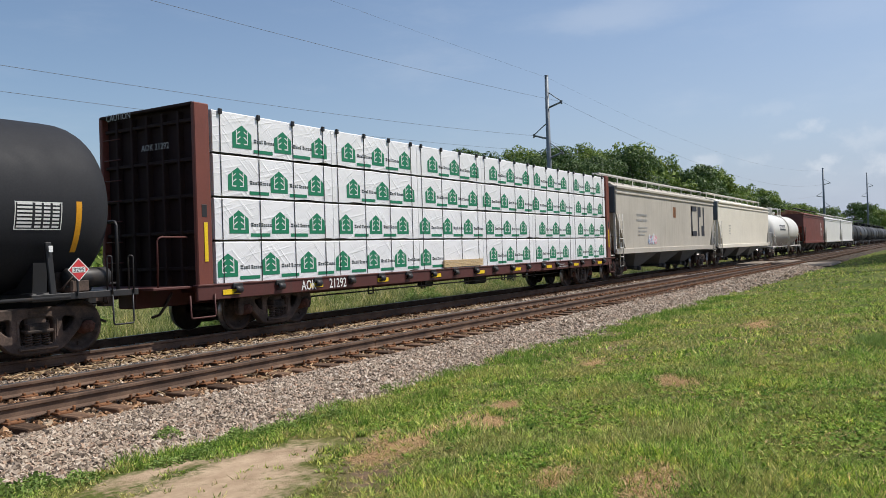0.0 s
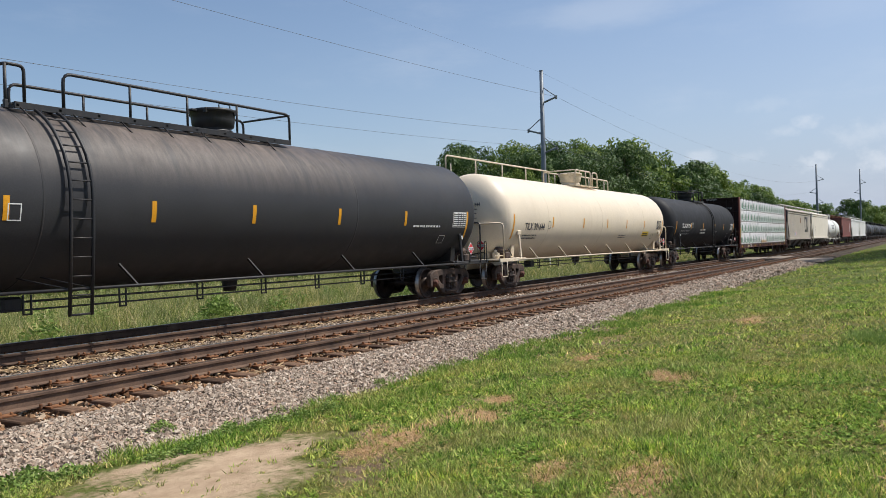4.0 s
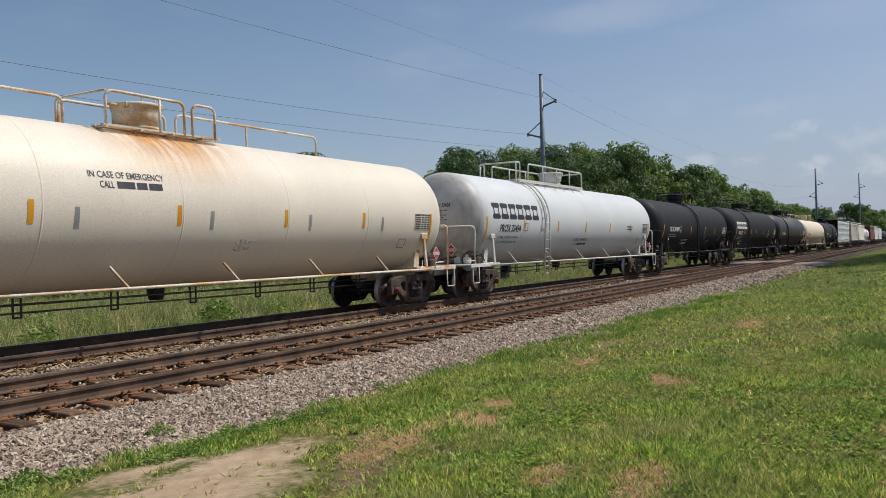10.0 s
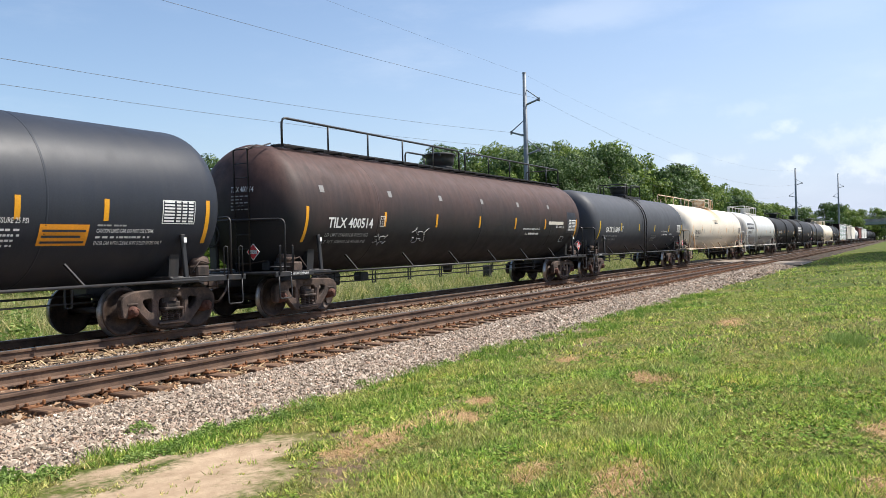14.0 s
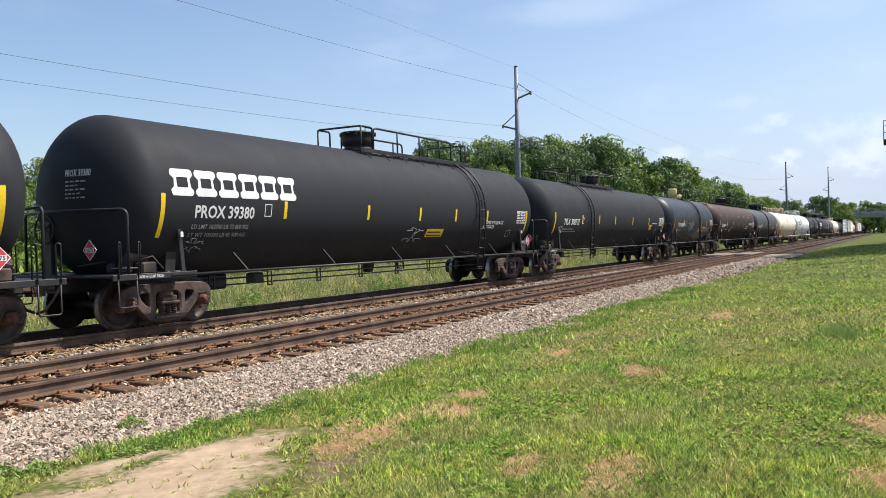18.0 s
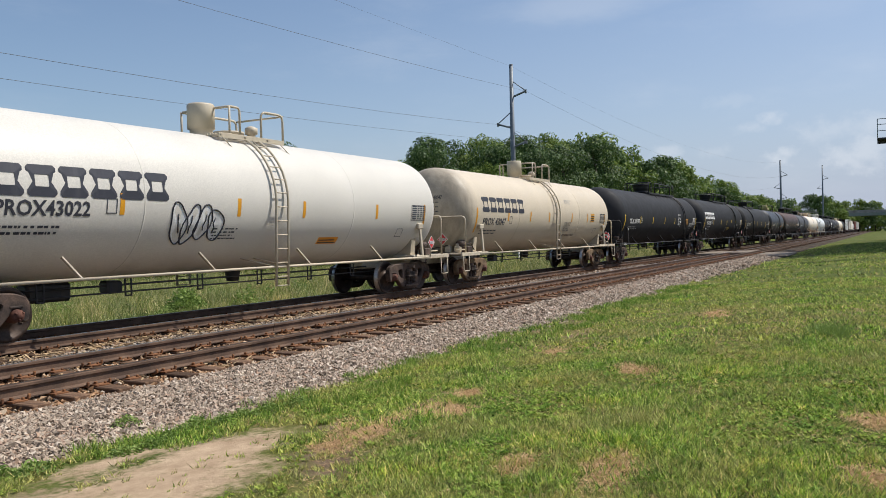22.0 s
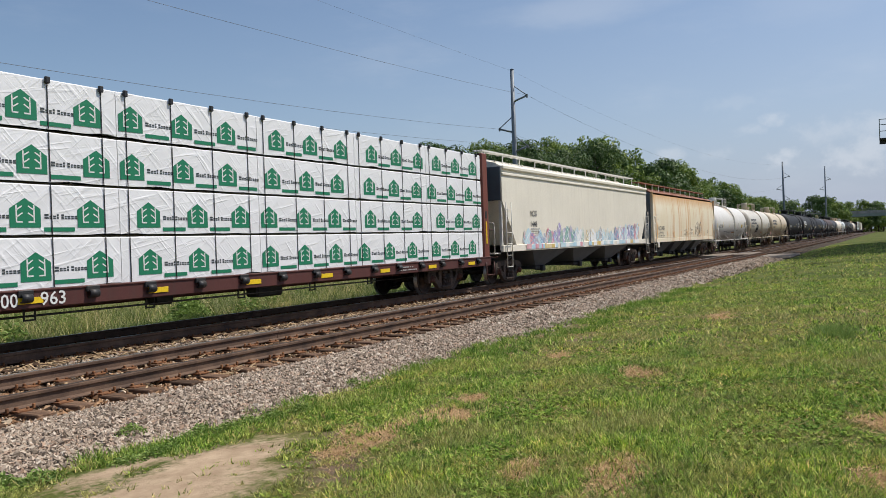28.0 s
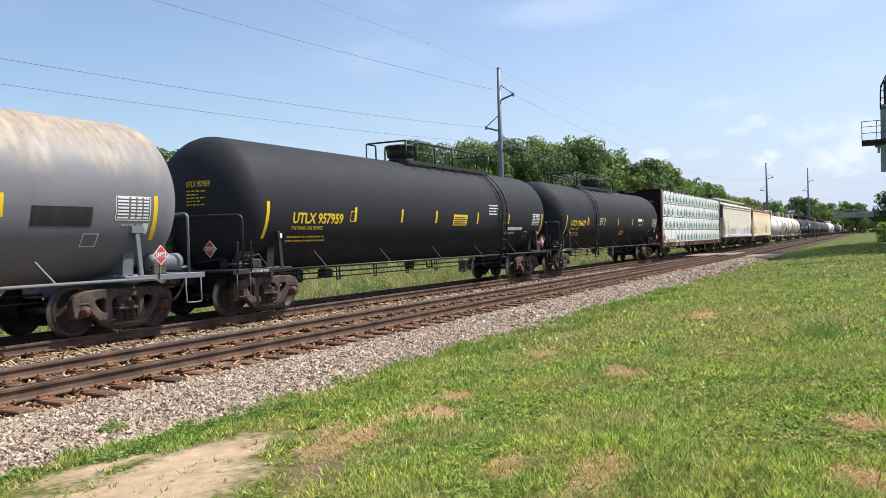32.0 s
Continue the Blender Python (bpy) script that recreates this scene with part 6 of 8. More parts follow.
        # bays take dark slate in place of the shade below the body
        h = part("hopper_bay", Mb().add(vs, [(0, 1, 5, 4), (1, 2, 6, 5), (2, 3, 7, 6), (3, 0, 4, 7), (4, 5, 6, 7)]), SLATE_AND_BAY_SHADE if simple or style != "straight" else end_mat, car)
        g = Mb().box((x, 0, 0.44), (2 * bw + 0.1, 1.75, 0.14), 0.02).box((x + 0.1, -0.92, 0.40), (0.3, 0.16, 0.22), 0.03)
        g.pipe([(x + 0.25, -0.95, 0.36), (x + 0.25, -0.5, 0.36)], 0.05, 8)
        part("outlet_gate", g, FITTING_BLACK, h)
    for s in (-1, 1):
        b = Mb()
        for e in (0.0, 0.46):
            x = s * (hl - 0.06 - e)
            b.pipe([(x, -1.66, 0.62), (x, -1.66, 2.9 if style != "straight" else 2.62)], 0.02, 5)
        z = 0.64
        while z < 2.7:
            b.pipe([(s * (hl - 0.06), -1.66, z), (s * (hl - 0.52), -1.66, z)], 0.014, 5)
            z += 0.40
        part("ladder", b, fit, car, "corner ladder")
        b = Mb().box((s * (hl + 0.25), 0, 1.12), (0.5, 2.9, 0.05), 0.01)
        b.pipe(arc_pipe([(s * (hl + 0.4), -1.4, 1.14), (s * (hl + 0.4), -1.4, 2.2), (s * (hl + 0.4), 1.4, 2.2), (s * (hl + 0.4), 1.4, 1.14)], 0.1), 0.02, 5)
        part("end_platform", b, fit, car)
    w = Wrap(car, wall=-wy - (0.008 if style != "straight" else 0.075))
    if mark:
        w.text(mark, -half - 0.25, 1.98, 0.23, ink, 1.4, 0.008)
        w.text("LD LMT 201600 LB", -half - 0.3, 1.72, 0.105, ink, 1.15, 0.004)
        w.text("LT WT 66400 NEW 6-90", -half - 0.3, 1.55, 0.105, ink, 1.45, 0.004)
        part("brake_indicator", Mb().box((-half - 0.35, -1.63, 1.02), (0.36, 0.05, 0.30), 0.01), FITTING_WHITE, car)
    if extras:
        extras(car, w, half, 1.6, 2.4)
    TRAIN.append((car, centre))
    return car


def spray_paint(name, c):
    """Thin sprayed paint through which the cream body shows in soft patches."""
    k = Look(name)
    thin = k.ramp(k.noise(2.6, 5.0, 0.65), [(0.36, 0.6), (0.6, 0.05)])
    return k.done(k.mix(thin, shade(c, 1.0), (0.78, 0.74, 0.66)), 0.6, 0.0, None, 0.0, 0.01, 0.3)


SPRAYS = [spray_paint("spray_blue", (0.10, 0.22, 0.42)), spray_paint("spray_pale_blue", (0.36, 0.58, 0.70)), spray_paint("spray_pink", (0.62, 0.22, 0.30)), spray_paint("spray_teal", (0.14, 0.34, 0.30)),
          spray_paint("spray_violet", (0.30, 0.24, 0.50)), spray_paint("spray_ochre", (0.62, 0.44, 0.12)), spray_paint("spray_grey", (0.28, 0.29, 0.33)), spray_paint("spray_white", (0.80, 0.82, 0.84))]


def sprayed(x0, x1, z0, z1, seed, hues=(0, 1, 2, 4, 6), band=True):
    """A row of rounded sprayed shapes that lean and overlap, each with looping strokes over it; they spell nothing."""
    def put(car, w, *a):
        r = random.Random(seed)
        lift = [0.010]

        def lay(name, vs, fs, material):
            lift[0] += 0.0005
            w.lay(name, vs, fs, 0, 0, material, lift=lift[0])

        def ribbon(pts, wide, material):
            vs = []
            for i, (px, pz) in enumerate(pts):
                qx, qz = pts[min(i + 1, len(pts) - 1)]
                ox, oz = pts[max(i - 1, 0)]
                d = math.hypot(qx - ox, qz - oz) or 1.0
                k = wide * (0.55 + 0.45 * math.sin(math.pi * (i + 0.4) / len(pts)))
                vs += [(px - (qz - oz) / d * k, pz + (qx - ox) / d * k), (px + (qz - oz) / d * k, pz - (qx - ox) / d * k)]
            lay("spray_stroke", vs, [(2 * i, 2 * i + 1, 2 * i + 3, 2 * i + 2) for i in range(len(pts) - 1)], material)
        x = x0
        while x < x1:
            wide, tall, lean = r.uniform(0.16, 0.30), (z1 - z0) * r.uniform(0.32, 0.52), r.uniform(-0.25, 0.25)
            cz = z0 + tall * r.uniform(0.8, 1.05)
            m = SPRAYS[r.choice(hues)]
            lobes, ph = r.choice((2, 3, 4)), r.uniform(0, 6)
            vs = [(x + wide * (1 + 0.2 * math.sin(lobes * t + ph)) * math.cos(t) + lean * tall * math.sin(t), cz + tall * (1 + 0.12 * math.cos(lobes * t)) * math.sin(t)) for t in (j * math.tau / 20 for j in range(20))]
            lay("spray_shape", vs, [tuple(range(20))], m)
            for n in range(3):
                m = SPRAYS[r.choice(hues + (7, 6))]
                ph, bend = r.uniform(0, 6), r.uniform(0.4, 0.9)
                ribbon([(x + wide * bend * math.sin(j * 0.75 + ph) + lean * tall * (j / 5 - 1), cz + tall * r.uniform(0.85, 1.1) * (j / 5 - 1)) for j in range(11)], r.uniform(0.012, 0.03), m)
            x += wide * r.uniform(1.0, 1.5)
        if band:
            x = x0
            while x < x1:
                n = r.uniform(0.15, 0.6)
                w.lay("spray_band", *rects([(x, z0 - 0.08, min(x1, x + n), z0 + r.uniform(0.06, 0.12))]), 0, 0, SPRAYS[r.choice((1, 1, 7, 2, 5))], lift=0.06)
                x += n
    return put


hopper_car("cream covered hopper car streaked with orange rust", -305.2, 15.2, RUSTY_CREAM, "straight", ROOF_RUST, FITTING_WHITE, 4, SLATE_AND_BAY_SHADE, "PLCX 47831", 4.05,
           extras=several(*[(lambda x: lambda car, w, *a: w.patch("reflective_strip", x, 1.62, 0.09, 0.36, REFLECT))(x) for x in (-5.7, -4.1, -2.0, -0.3, 1.6, 3.4, 5.2)],
                          lambda car, w, *a: w.patch("reflective_strip", -8.15, 1.85, 0.10, 0.95, REFLECT), lambda car, w, *a: w.patch("reflective_strip", 8.4, 1.85, 0.10, 0.95, REFLECT),
                          lambda car, w, *a: w.outline(-8.4, 2.62, 0.7, 0.26, 0.012, MARK_GREY), scrawl(2.2, 1.95, 1.9, 71, FADED_TAG), scrawl(-1.2, 1.75, 0.9, 72, FADED_TAG), scrawl(0.4, 1.8, 0.95, 73, FADED_TAG), block(6.2, 1.75, 0.45, 0.25, 2, MARK_DARK)))
hopper_car("cream-white covered hopper car with colourful sprayed paint along its sill", -324.83, 16.06, HOPPER_WHITE, "slope", HOPPER_WHITE, FITTING_WHITE, 3, SLATE_AND_BAY_SHADE, None, 4.18,
           extras=several(sprayed(-7.6, -4.4, 1.3, 2.0, 3, (0, 1, 2, 3, 4, 6)), sprayed(-4.1, -1.2, 1.3, 2.25, 5, (4, 7, 3, 1)), sprayed(-0.6, 3.2, 1.3, 2.05, 9, (5, 6, 1, 7)), sprayed(3.6, 7.5, 1.3, 2.3, 10, (1, 4, 2, 0, 7)), words("NCIX", -7.0, 2.55, 0.22, 0.62, MARK_DARK), words("1448", -7.0, 2.15, 0.2, 0.6, MARK_DARK), block(-7.0, 1.9, 0.9, 0.25, 3, MARK_GREY),
                          lambda car, w, *a: w.patch("reflective_strip", 7.75, 1.75, 0.10, 0.9, REFLECT), lambda car, w, *a: w.patch("reflective_strip", 5.0, 1.65, 0.10, 0.45, REFLECT)))

# cars that have already gone by
hopper_car("light grey covered hopper car with a dark looped emblem", 42.75, 15.0, HOPPERGREY, "slope", HOPPERGREY, FITTING_WHITE, 3, SLATE_AND_BAY_SHADE, None, 4.15, simple=True,
           extras=several(block(-6.2, 2.85, 1.6, 0.5, 2, MARK_GREY), block(-6.0, 2.2, 1.4, 0.5, 3, MARK_GREY), lambda car, w, *a: w.patch("rust_stain", 0.2, 3.2, 0.5, 0.55, PLATE_RUST),
                          lambda car, w, *a: w.lay("emblem", *rects([(0, 0, 0.26, 1.7), (0, 0, 1.25, 0.28), (0, 1.42, 1.25, 1.7), (1.5, 0.0, 1.78, 1.7), (2.7, 0.0, 2.98, 1.7), (1.78, 1.1, 2.2, 1.7), (2.3, 0.0, 2.7, 0.6)]), 3.6, 1.95, MARK_DARK), sprayed(-4.3, -3.2, 1.6, 2.1, 12, band=False)))
hopper_car("cream-white covered hopper car with a clean body", 62.1, 15.2, HOPPER_WHITE, "slope", HOPPER_WHITE, FITTING_WHITE, 3, SLATE_AND_BAY_SHADE, None, 4.18, simple=True, extras=block(-6.0, 2.4, 0.6, 0.7, 4, MARK_GREY))
tank_car("white tank car with a dark wordmark and a cylinder dome", 81.5, 13.2, 1.50, 2.45, WHITE, FITTING_WHITE, "cylinder", 0.3, (-2.1, 1.5), (-6.9, 6.8), None, logo=(-4.0, 3.0, 2.7), ink=MARK_DARK, hazard="", simple=True)
hopper_car("oxide red covered hopper car with a white patch", 101.0, 14.9, RED, "slope", ROOF_RUST, FITTING_BLACK, 3, MAROON, None, 4.3, simple=True, extras=lambda car, w, *a: w.lay("emblem", *rects([(0, 0, 0.5, 1.5), (0, 0.6, 1.0, 0.9)]), 5.6, 2.0, MARK_WHITE))
hopper_car("white covered hopper car", 120.6, 15.6, WHITE, "slope", WHITE, FITTING_WHITE, 3, HOPPERGREY, None, 4.2, simple=True)
hopper_car("bright white covered hopper car", 140.8, 16.0, WHITE, "slope", WHITE, FITTING_WHITE, 3, HOPPERGREY, None, 4.25, simple=True)
for _k in range(7):
    tank_car("black tank car far down the line", 160.4 + 18.3 * _k, 14.2, 1.5, 2.5, (BLACK, GREYBLACK)[_k % 2], FITTING_BLACK, "bowl", -0.6, (-2.4, 1.4), (-7.6, 7.6), None, hazard="", simple=True)


# ---- centre-beam flat cars with wrapped lumber ----
def wrap_mat():
    """Plastic sheet pulled over lumber: straight slanting pull creases in patches, slack bulges and a soft gloss."""
    k = Look("white_lumber_wrap")
    height = k.math("MULTIPLY", k.noise(1.1, 2.0, 0.45, (1.0, 1.0, 1.6)), 0.9)
    place = k.node("ShaderNodeObjectInfo").outputs["Random"]
    for turn, seed in ((38, 0.0), (-46, 7.0), (12, 3.0)):
        mp = k.node("ShaderNodeMapping")
        mp.inputs["Rotation"].default_value = (0, radians(turn), 0)
        k.link(k.co, mp.inputs["Vector"])
        mv = k.node("ShaderNodeMapping")
        mv.inputs["Location"].default_value = (seed, seed * 0.7, seed * 1.3)
        mv.inputs["Scale"].default_value = (0.55, 1.0, 7.5)
        k.link(mp.outputs[0], mv.inputs["Vector"])
        add = k.node("ShaderNodeVectorMath")
        k.link(mv.outputs[0], add.inputs[0])
        k.link(k.math("MULTIPLY", place, 40.0), add.inputs[1])
        fold = k.ramp(k.math("ABSOLUTE", k.math("SUBTRACT", k.noise(1.0, 2.0, 0.4, where=add.outputs[0]), 0.5)), [(0.0, 1.0), (0.07, 0.3), (0.2, 0.0)])
        patch = k.ramp(k.noise(1.3, 2.0, 0.5, (1.0 + 0.1 * seed, 1.0, 1.0), where=add.outputs[0]), [(0.5, 0.0), (0.66, 1.0)])
        height = k.math("ADD", height, k.math("MULTIPLY", k.math("MULTIPLY", fold, patch), 0.2))
    col = k.mix(k.ramp(k.noise(0.9, 3.0), [(0.4, 0.0), (0.8, 0.3)]), (0.77, 0.77, 0.78), (0.68, 0.68, 0.71))
    return k.done(col, 0.42, 0.0, height, 0.55, 0.06, 0.4)


WRAP = wrap_mat()
GREEN = paint("printed_green", (0.012, 0.19, 0.095), 0.5, 0.06, (0.1, 0.2, 0.15), 0.1)
PRINT_GREY = paint("printed_dark_grey", (0.05, 0.06, 0.065), 0.5, 0.06, (0.2, 0.2, 0.2), 0.1)
# boards between tiers, coloured dark for the shade in the gaps
SHADED_DUNNAGE = mottled("shadowed_dunnage_board", [(0.3, (0.10, 0.075, 0.05)), (0.7, (0.22, 0.165, 0.10))], 3.0, 0.85)
SAWN = mottled("fresh_sawn_lumber", [(0.3, (0.46, 0.33, 0.18)), (0.7, (0.62, 0.47, 0.28))], 3.0, 0.8, 0.3, 30.0, 0.006, stretch=(0.4, 6.0, 10.0))


def wrapped_pack(length, seed):
    """One bundle in its wrap: sides pulled in a little, edges soft and uneven."""
    r = random.Random(seed)
    nx, prof = 22, [(-0.014, 0.0), (-0.018, 0.16), (-0.018, 0.42), (-0.018, 0.66), (-0.014, 0.80), (0.012, 0.822), (1.28, 0.822), (1.30, 0.78), (1.30, 0.03)]
    vs, fs = [], []
    for i in range(nx + 1):
        x = -length / 2 + length * i / nx
        end = 0.008 if i in (0, nx) else 0.0
        for j, (y, z) in enumerate(prof):
            d = 0.0025 * noise.noise((x * 1.9 + seed, z * 3.0, seed * 1.7))
            vs.append((x, y + end * 0.6 + d, z + (0.008 * noise.noise((x * 2.2, y, seed + 9.0)) if j > 0 else 0.045 * max(0, noise.noise((x * 1.6, 3.0, seed * 2.0)) + 0.1))))
    m = len(prof)
    b = Mb()
    # front, top and back sheets meet in sharp edges
    for j0, j1 in ((0, 4), (4, 5), (5, 6), (6, 8)):
        n = j1 - j0 + 1
        b.add([vs[i * m + j] for i in range(nx + 1) for j in range(j0, j1 + 1)], [(i * n + j, (i + 1) * n + j, (i + 1) * n + j + 1, i * n + j + 1) for i in range(nx) for j in range(n - 1)], True)
    for i in (0, nx):
        b.add(vs[i * m:(i + 1) * m], [tuple(range(m))])
    return b.mesh("wrapped_lumber_pack", WRAP)


def emblem_mesh():
    """A plain solid gabled shape."""
    return Mb().add([(x, 0.0, z) for x, z in ((-0.265, 0.0), (0.265, 0.0), (0.265, 0.30), (0.0, 0.47), (-0.265, 0.30))], [(0, 1, 2, 3, 4)]).mesh("emblem", GREEN)


def emblem_line():
    """White strokes inside the gabled shape, like the sides of a fir."""
    b = Mb()
    for s in (-1, 1):
        for (x0, z0), (x1, z1), t in (((0.15, 0.08), (0.15, 0.36), 0.024), ((0.05, 0.09), (0.15, 0.09), 0.024), ((0.045, 0.235), (0.15, 0.165), 0.022), ((0.05, 0.345), (0.15, 0.28), 0.022)):
            d = Vector((x1 - x0, z1 - z0)).normalized() * t * 0.5
            b.add([(s * (x0 + d.y), -0.002, z0 - d.x), (s * (x1 + d.y), -0.002, z1 - d.x), (s * (x1 - d.y), -0.002, z1 + d.x), (s * (x0 - d.y), -0.002, z0 + d.x)], [(0, 1, 2, 3)])
    return b.mesh("emblem_line", MARK_WHITE)


def word_mesh():
    """A printed maker's word as a row of plain blocks."""
    b, x = Mb(), 0.0
    for k in range(10):
        n = (0.075, 0.05, 0.05, 0.035, 0.0, 0.05, 0.035, 0.05, 0.05, 0.05)[k]
        h = 0.105 if k in (0, 3, 5) else 0.078
        if n:
            b.add([(x, 0, 0.012), (x + n, 0, 0.012), (x + n, 0, h * 0.42), (x, 0, h * 0.42)], [(0, 1, 2, 3)])
            b.add([(x, 0, h * 0.54), (x + n, 0, h * 0.54), (x + n, 0, h * 0.86), (x, 0, h * 0.86)], [(0, 1, 2, 3)])
        x += n + 0.016 if n else 0.03
    return b.mesh("printed_word", PRINT_GREY)


def lumber_car(label, centre, tc, seed, mark, torn):
    car = thing("lumber_flat_car", label, "flat car", "freight train", pose(centre, TRAIN_Y, 0))
    half, hl = tc / 2, 11.30
    running_gear(car, half, reach=2.45)
    b = Mb()
    for q in (-1, 1):
        b.box((0, q * 1.40, 0.88), (2 * hl + 0.2, 0.08, 0.30), 0.015).box((0, q * 1.38, 1.02), (2 * hl + 0.2, 0.16, 0.04), 0.01)
    b.box((0, 0, 0.80), (2 * hl + 1.2, 0.5, 0.40), 0.03)
    x = -hl + 0.6
    while x < hl:
        b.box((x, 0, 0.93), (0.14, 2.75, 0.16), 0.01)
        x += 1.2
    part("deck_frame", b, MAROON, car, "maroon steel underframe")
    for k in range(18):
        x = -hl + 0.9 + k * (2 * hl - 1.8) / 17
        w = Mb().lathe([(-0.09, 0.05), (-0.09, 0.075), (0.09, 0.075), (0.09, 0.05)], (x, -1.47, 0.90), "x", 10).box((x, -1.45, 0.98), (0.26, 0.07, 0.10), 0.01)
        part("strap_winch", w, FITTING_BLACK, car)
    for k in range(9):
        x = -hl + 0.75 + k * (2 * hl - 1.6) / 8.2
        part("reflective_strip", once("yellow_plate", lambda: Mb().box((0, 0, 0), (0.46, 0.012, 0.10), 0.003).mesh("reflective_strip", REFLECT_YELLOW)), None, car, at=pose(x, -1.449, 0.86))
    b = Mb()
    for k in range(7):
        x = -half + 1.3 + k * (tc - 2.6) / 6
        b.box((x, -0.7, 0.62), (0.03, 0.03, 0.26), 0.004).box((x + 0.2, -0.7, 0.62), (0.03, 0.03, 0.26), 0.004).box((x + 0.1, -0.7, 0.49), (0.23, 0.03, 0.03), 0.004)
    b.pipe([(-half + 1, -0.7, 0.56), (half - 1, -0.7, 0.56)], 0.02, 5).box((1.2, -0.4, 0.62), (0.9, 0.4, 0.36), 0.05).box((-2.0, -0.5, 0.66), (0.5, 0.3, 0.3), 0.05)
    part("brake_rigging", b, FITTING_BLACK, car)
    for s in (-1, 1):
        x0 = s * (hl - 0.15)
        e = Mb().box((x0, 0, 2.75), (0.10, 2.72, 3.5), 0.02)
        bulk = part("bulkhead", e, SHADED_BULKHEAD, car, "ribbed maroon end bulkhead")
        ribs = Mb()
        for y in (-0.92, -0.46, 0.0, 0.46, 0.92):
            ribs.box((x0 + s * 0.11, y, 2.7), (0.13, 0.07, 3.4), 0.012)
        for z in (1.35, 2.05, 2.75, 3.45, 4.2):
            ribs.box((x0 + s * 0.10, 0, z), (0.11, 2.6, 0.07), 0.012)
        ribs.box((x0 + s * 0.05, 0, 4.50), (0.34, 2.75, 0.06), 0.012)
        part("ribs", ribs, SHADED_BULKHEAD, bulk)
        for q in (-1, 1):
            p = Mb().box((x0 + s * 0.02, q * 1.38, 2.65), (0.38, 0.10, 3.75), 0.02)
            post = part("corner_post", p, POST_RED, bulk, "red-brown steel corner post")
            part("slot", Mb().box((x0 + s * 0.02, q * 1.432, 2.45), (0.13, 0.01, 0.24), 0.004), FITTING_BLACK, post)
        part("reflective_strip", Mb().box((x0 + s * 0.0, -1.437, 1.85), (0.09, 0.01, 0.75), 0.003), REFLECT_YELLOW, bulk)
        l = Mb()
        for k in range(7):
            l.pipe([(x0 + s * 0.22, 0.75, 1.5 + 0.42 * k), (x0 + s * 0.22, 1.25, 1.5 + 0.42 * k)], 0.012, 5)
        part("grab_irons", l, MAROON, bulk)
        d = Mb().box((s * (hl + 0.55), 0, 1.0), (0.9, 2.6, 0.05), 0.01)
        d.pipe(arc_pipe([(s * (hl + 0.85), -1.25, 1.02), (s * (hl + 0.85), -1.25, 1.95), (s * (hl + 0.15), -1.25, 1.95)], 0.12), 0.02, 5)
        d.pipe(arc_pipe([(s * hl + 0.3, -1.46, 0.85), (s * hl + 0.3, -1.48, 0.42), (s * hl - 0.3, -1.48, 0.42), (s * hl - 0.3, -1.46, 0.85)], 0.05), 0.018, 5)
        part("end_platform", d, MAROON, car)
    part("centre_beam", Mb().box((0, 0, 2.75), (2 * hl - 0.5, 0.10, 3.5), 0.02), MAROON, car)
    w = Wrap(car, wall=-1.452)
    for words_at, line, wide in mark[1]:
        w.text(line, words_at, 0.88, 0.21, MARK_WHITE, wide, 0.01)
    w.bars(5.5, 0.88, 1.0, 0.16, 2, MARK_GREY, 3)
    ew = -(hl + 0.08)
    vs, fs, tw = letter_shape(" ".join([mark[0], "".join(line for k, line, wide in mark[1][1:])]), 0.01)
    part("lettering", Mb().add([(ew - 0.18, -0.15 - a * 0.8 / tw, 3.72 + (c - 0.5) * 0.12) for a, c in vs], fs), MARK_GREY, car)
    vs, fs, tw = letter_shape("CAUTION", 0.01)
    part("lettering", Mb().add([(ew - 0.18, 0.9 - a * 0.75 / tw, 4.42 + (c - 0.5) * 0.13) for a, c in vs], fs), MARK_GREY, car)
    r = random.Random(seed)
    n, length = 6, 3.615
    for tier in range(4):
        z = 1.035 + 0.862 * tier
        part("dunnage", Mb().box((0, -0.70, z - 0.022), (21.4, 1.20, 0.03)), SHADED_DUNNAGE, car)
        for k in range(n):
            x = (k - (n - 1) / 2) * 3.63
            ms = once(("pack", (k * 3 + tier + seed) % 7), lambda: wrapped_pack(length, (k * 3 + tier + seed) % 7))
            at = pose(x, -1.385, z)
            pk = part("wrapped_lumber_pack", ms, None, car, "white plastic wrapped lumber bundle", at)
            part("wrapped_lumber_pack", ms, None, car, "", pose(x, 1.385, z, 0, 0, 180))
            off = r.choice((0.0, 0.25, 0.55, 0.8))
            a = -length / 2 + 0.3 + off * 0.6
            while a < length / 2 - 0.2:
                if not (torn == (tier, k) and a > -0.4):
                    tagged(part("emblem_line", once("emblem_line", emblem_line), None, part("emblem", once("emblem", emblem_mesh), None, pk, "green gabled emblem", pose(a, -0.0225, 0.12))), kind="stuff")
                    if a + 0.32 + 0.56 < length / 2:
                        part("printed_word", once("word", word_mesh), None, pk, "", pose(a + 0.33, -0.0225, 0.25))
                        part("printed_bar", once("bar", lambda: Mb().add([(0, 0, 0), (0.56, 0, 0), (0.56, 0, 0.07), (0, 0, 0.07)], [(0, 1, 2, 3)]).mesh("printed_bar", GREEN)), None, pk, "", pose(a + 0.32, -0.0225, 0.055))
                a += 1.2
            for sx in (-1.62, -0.57, 0.48, 1.50):
                part("strap", once("strap", lambda: Mb().box((0, -0.029, 0.42), (0.016, 0.006, 0.83)).mesh("strap", FITTING_BLACK)), None, pk, at=pose(sx, 0, 0))
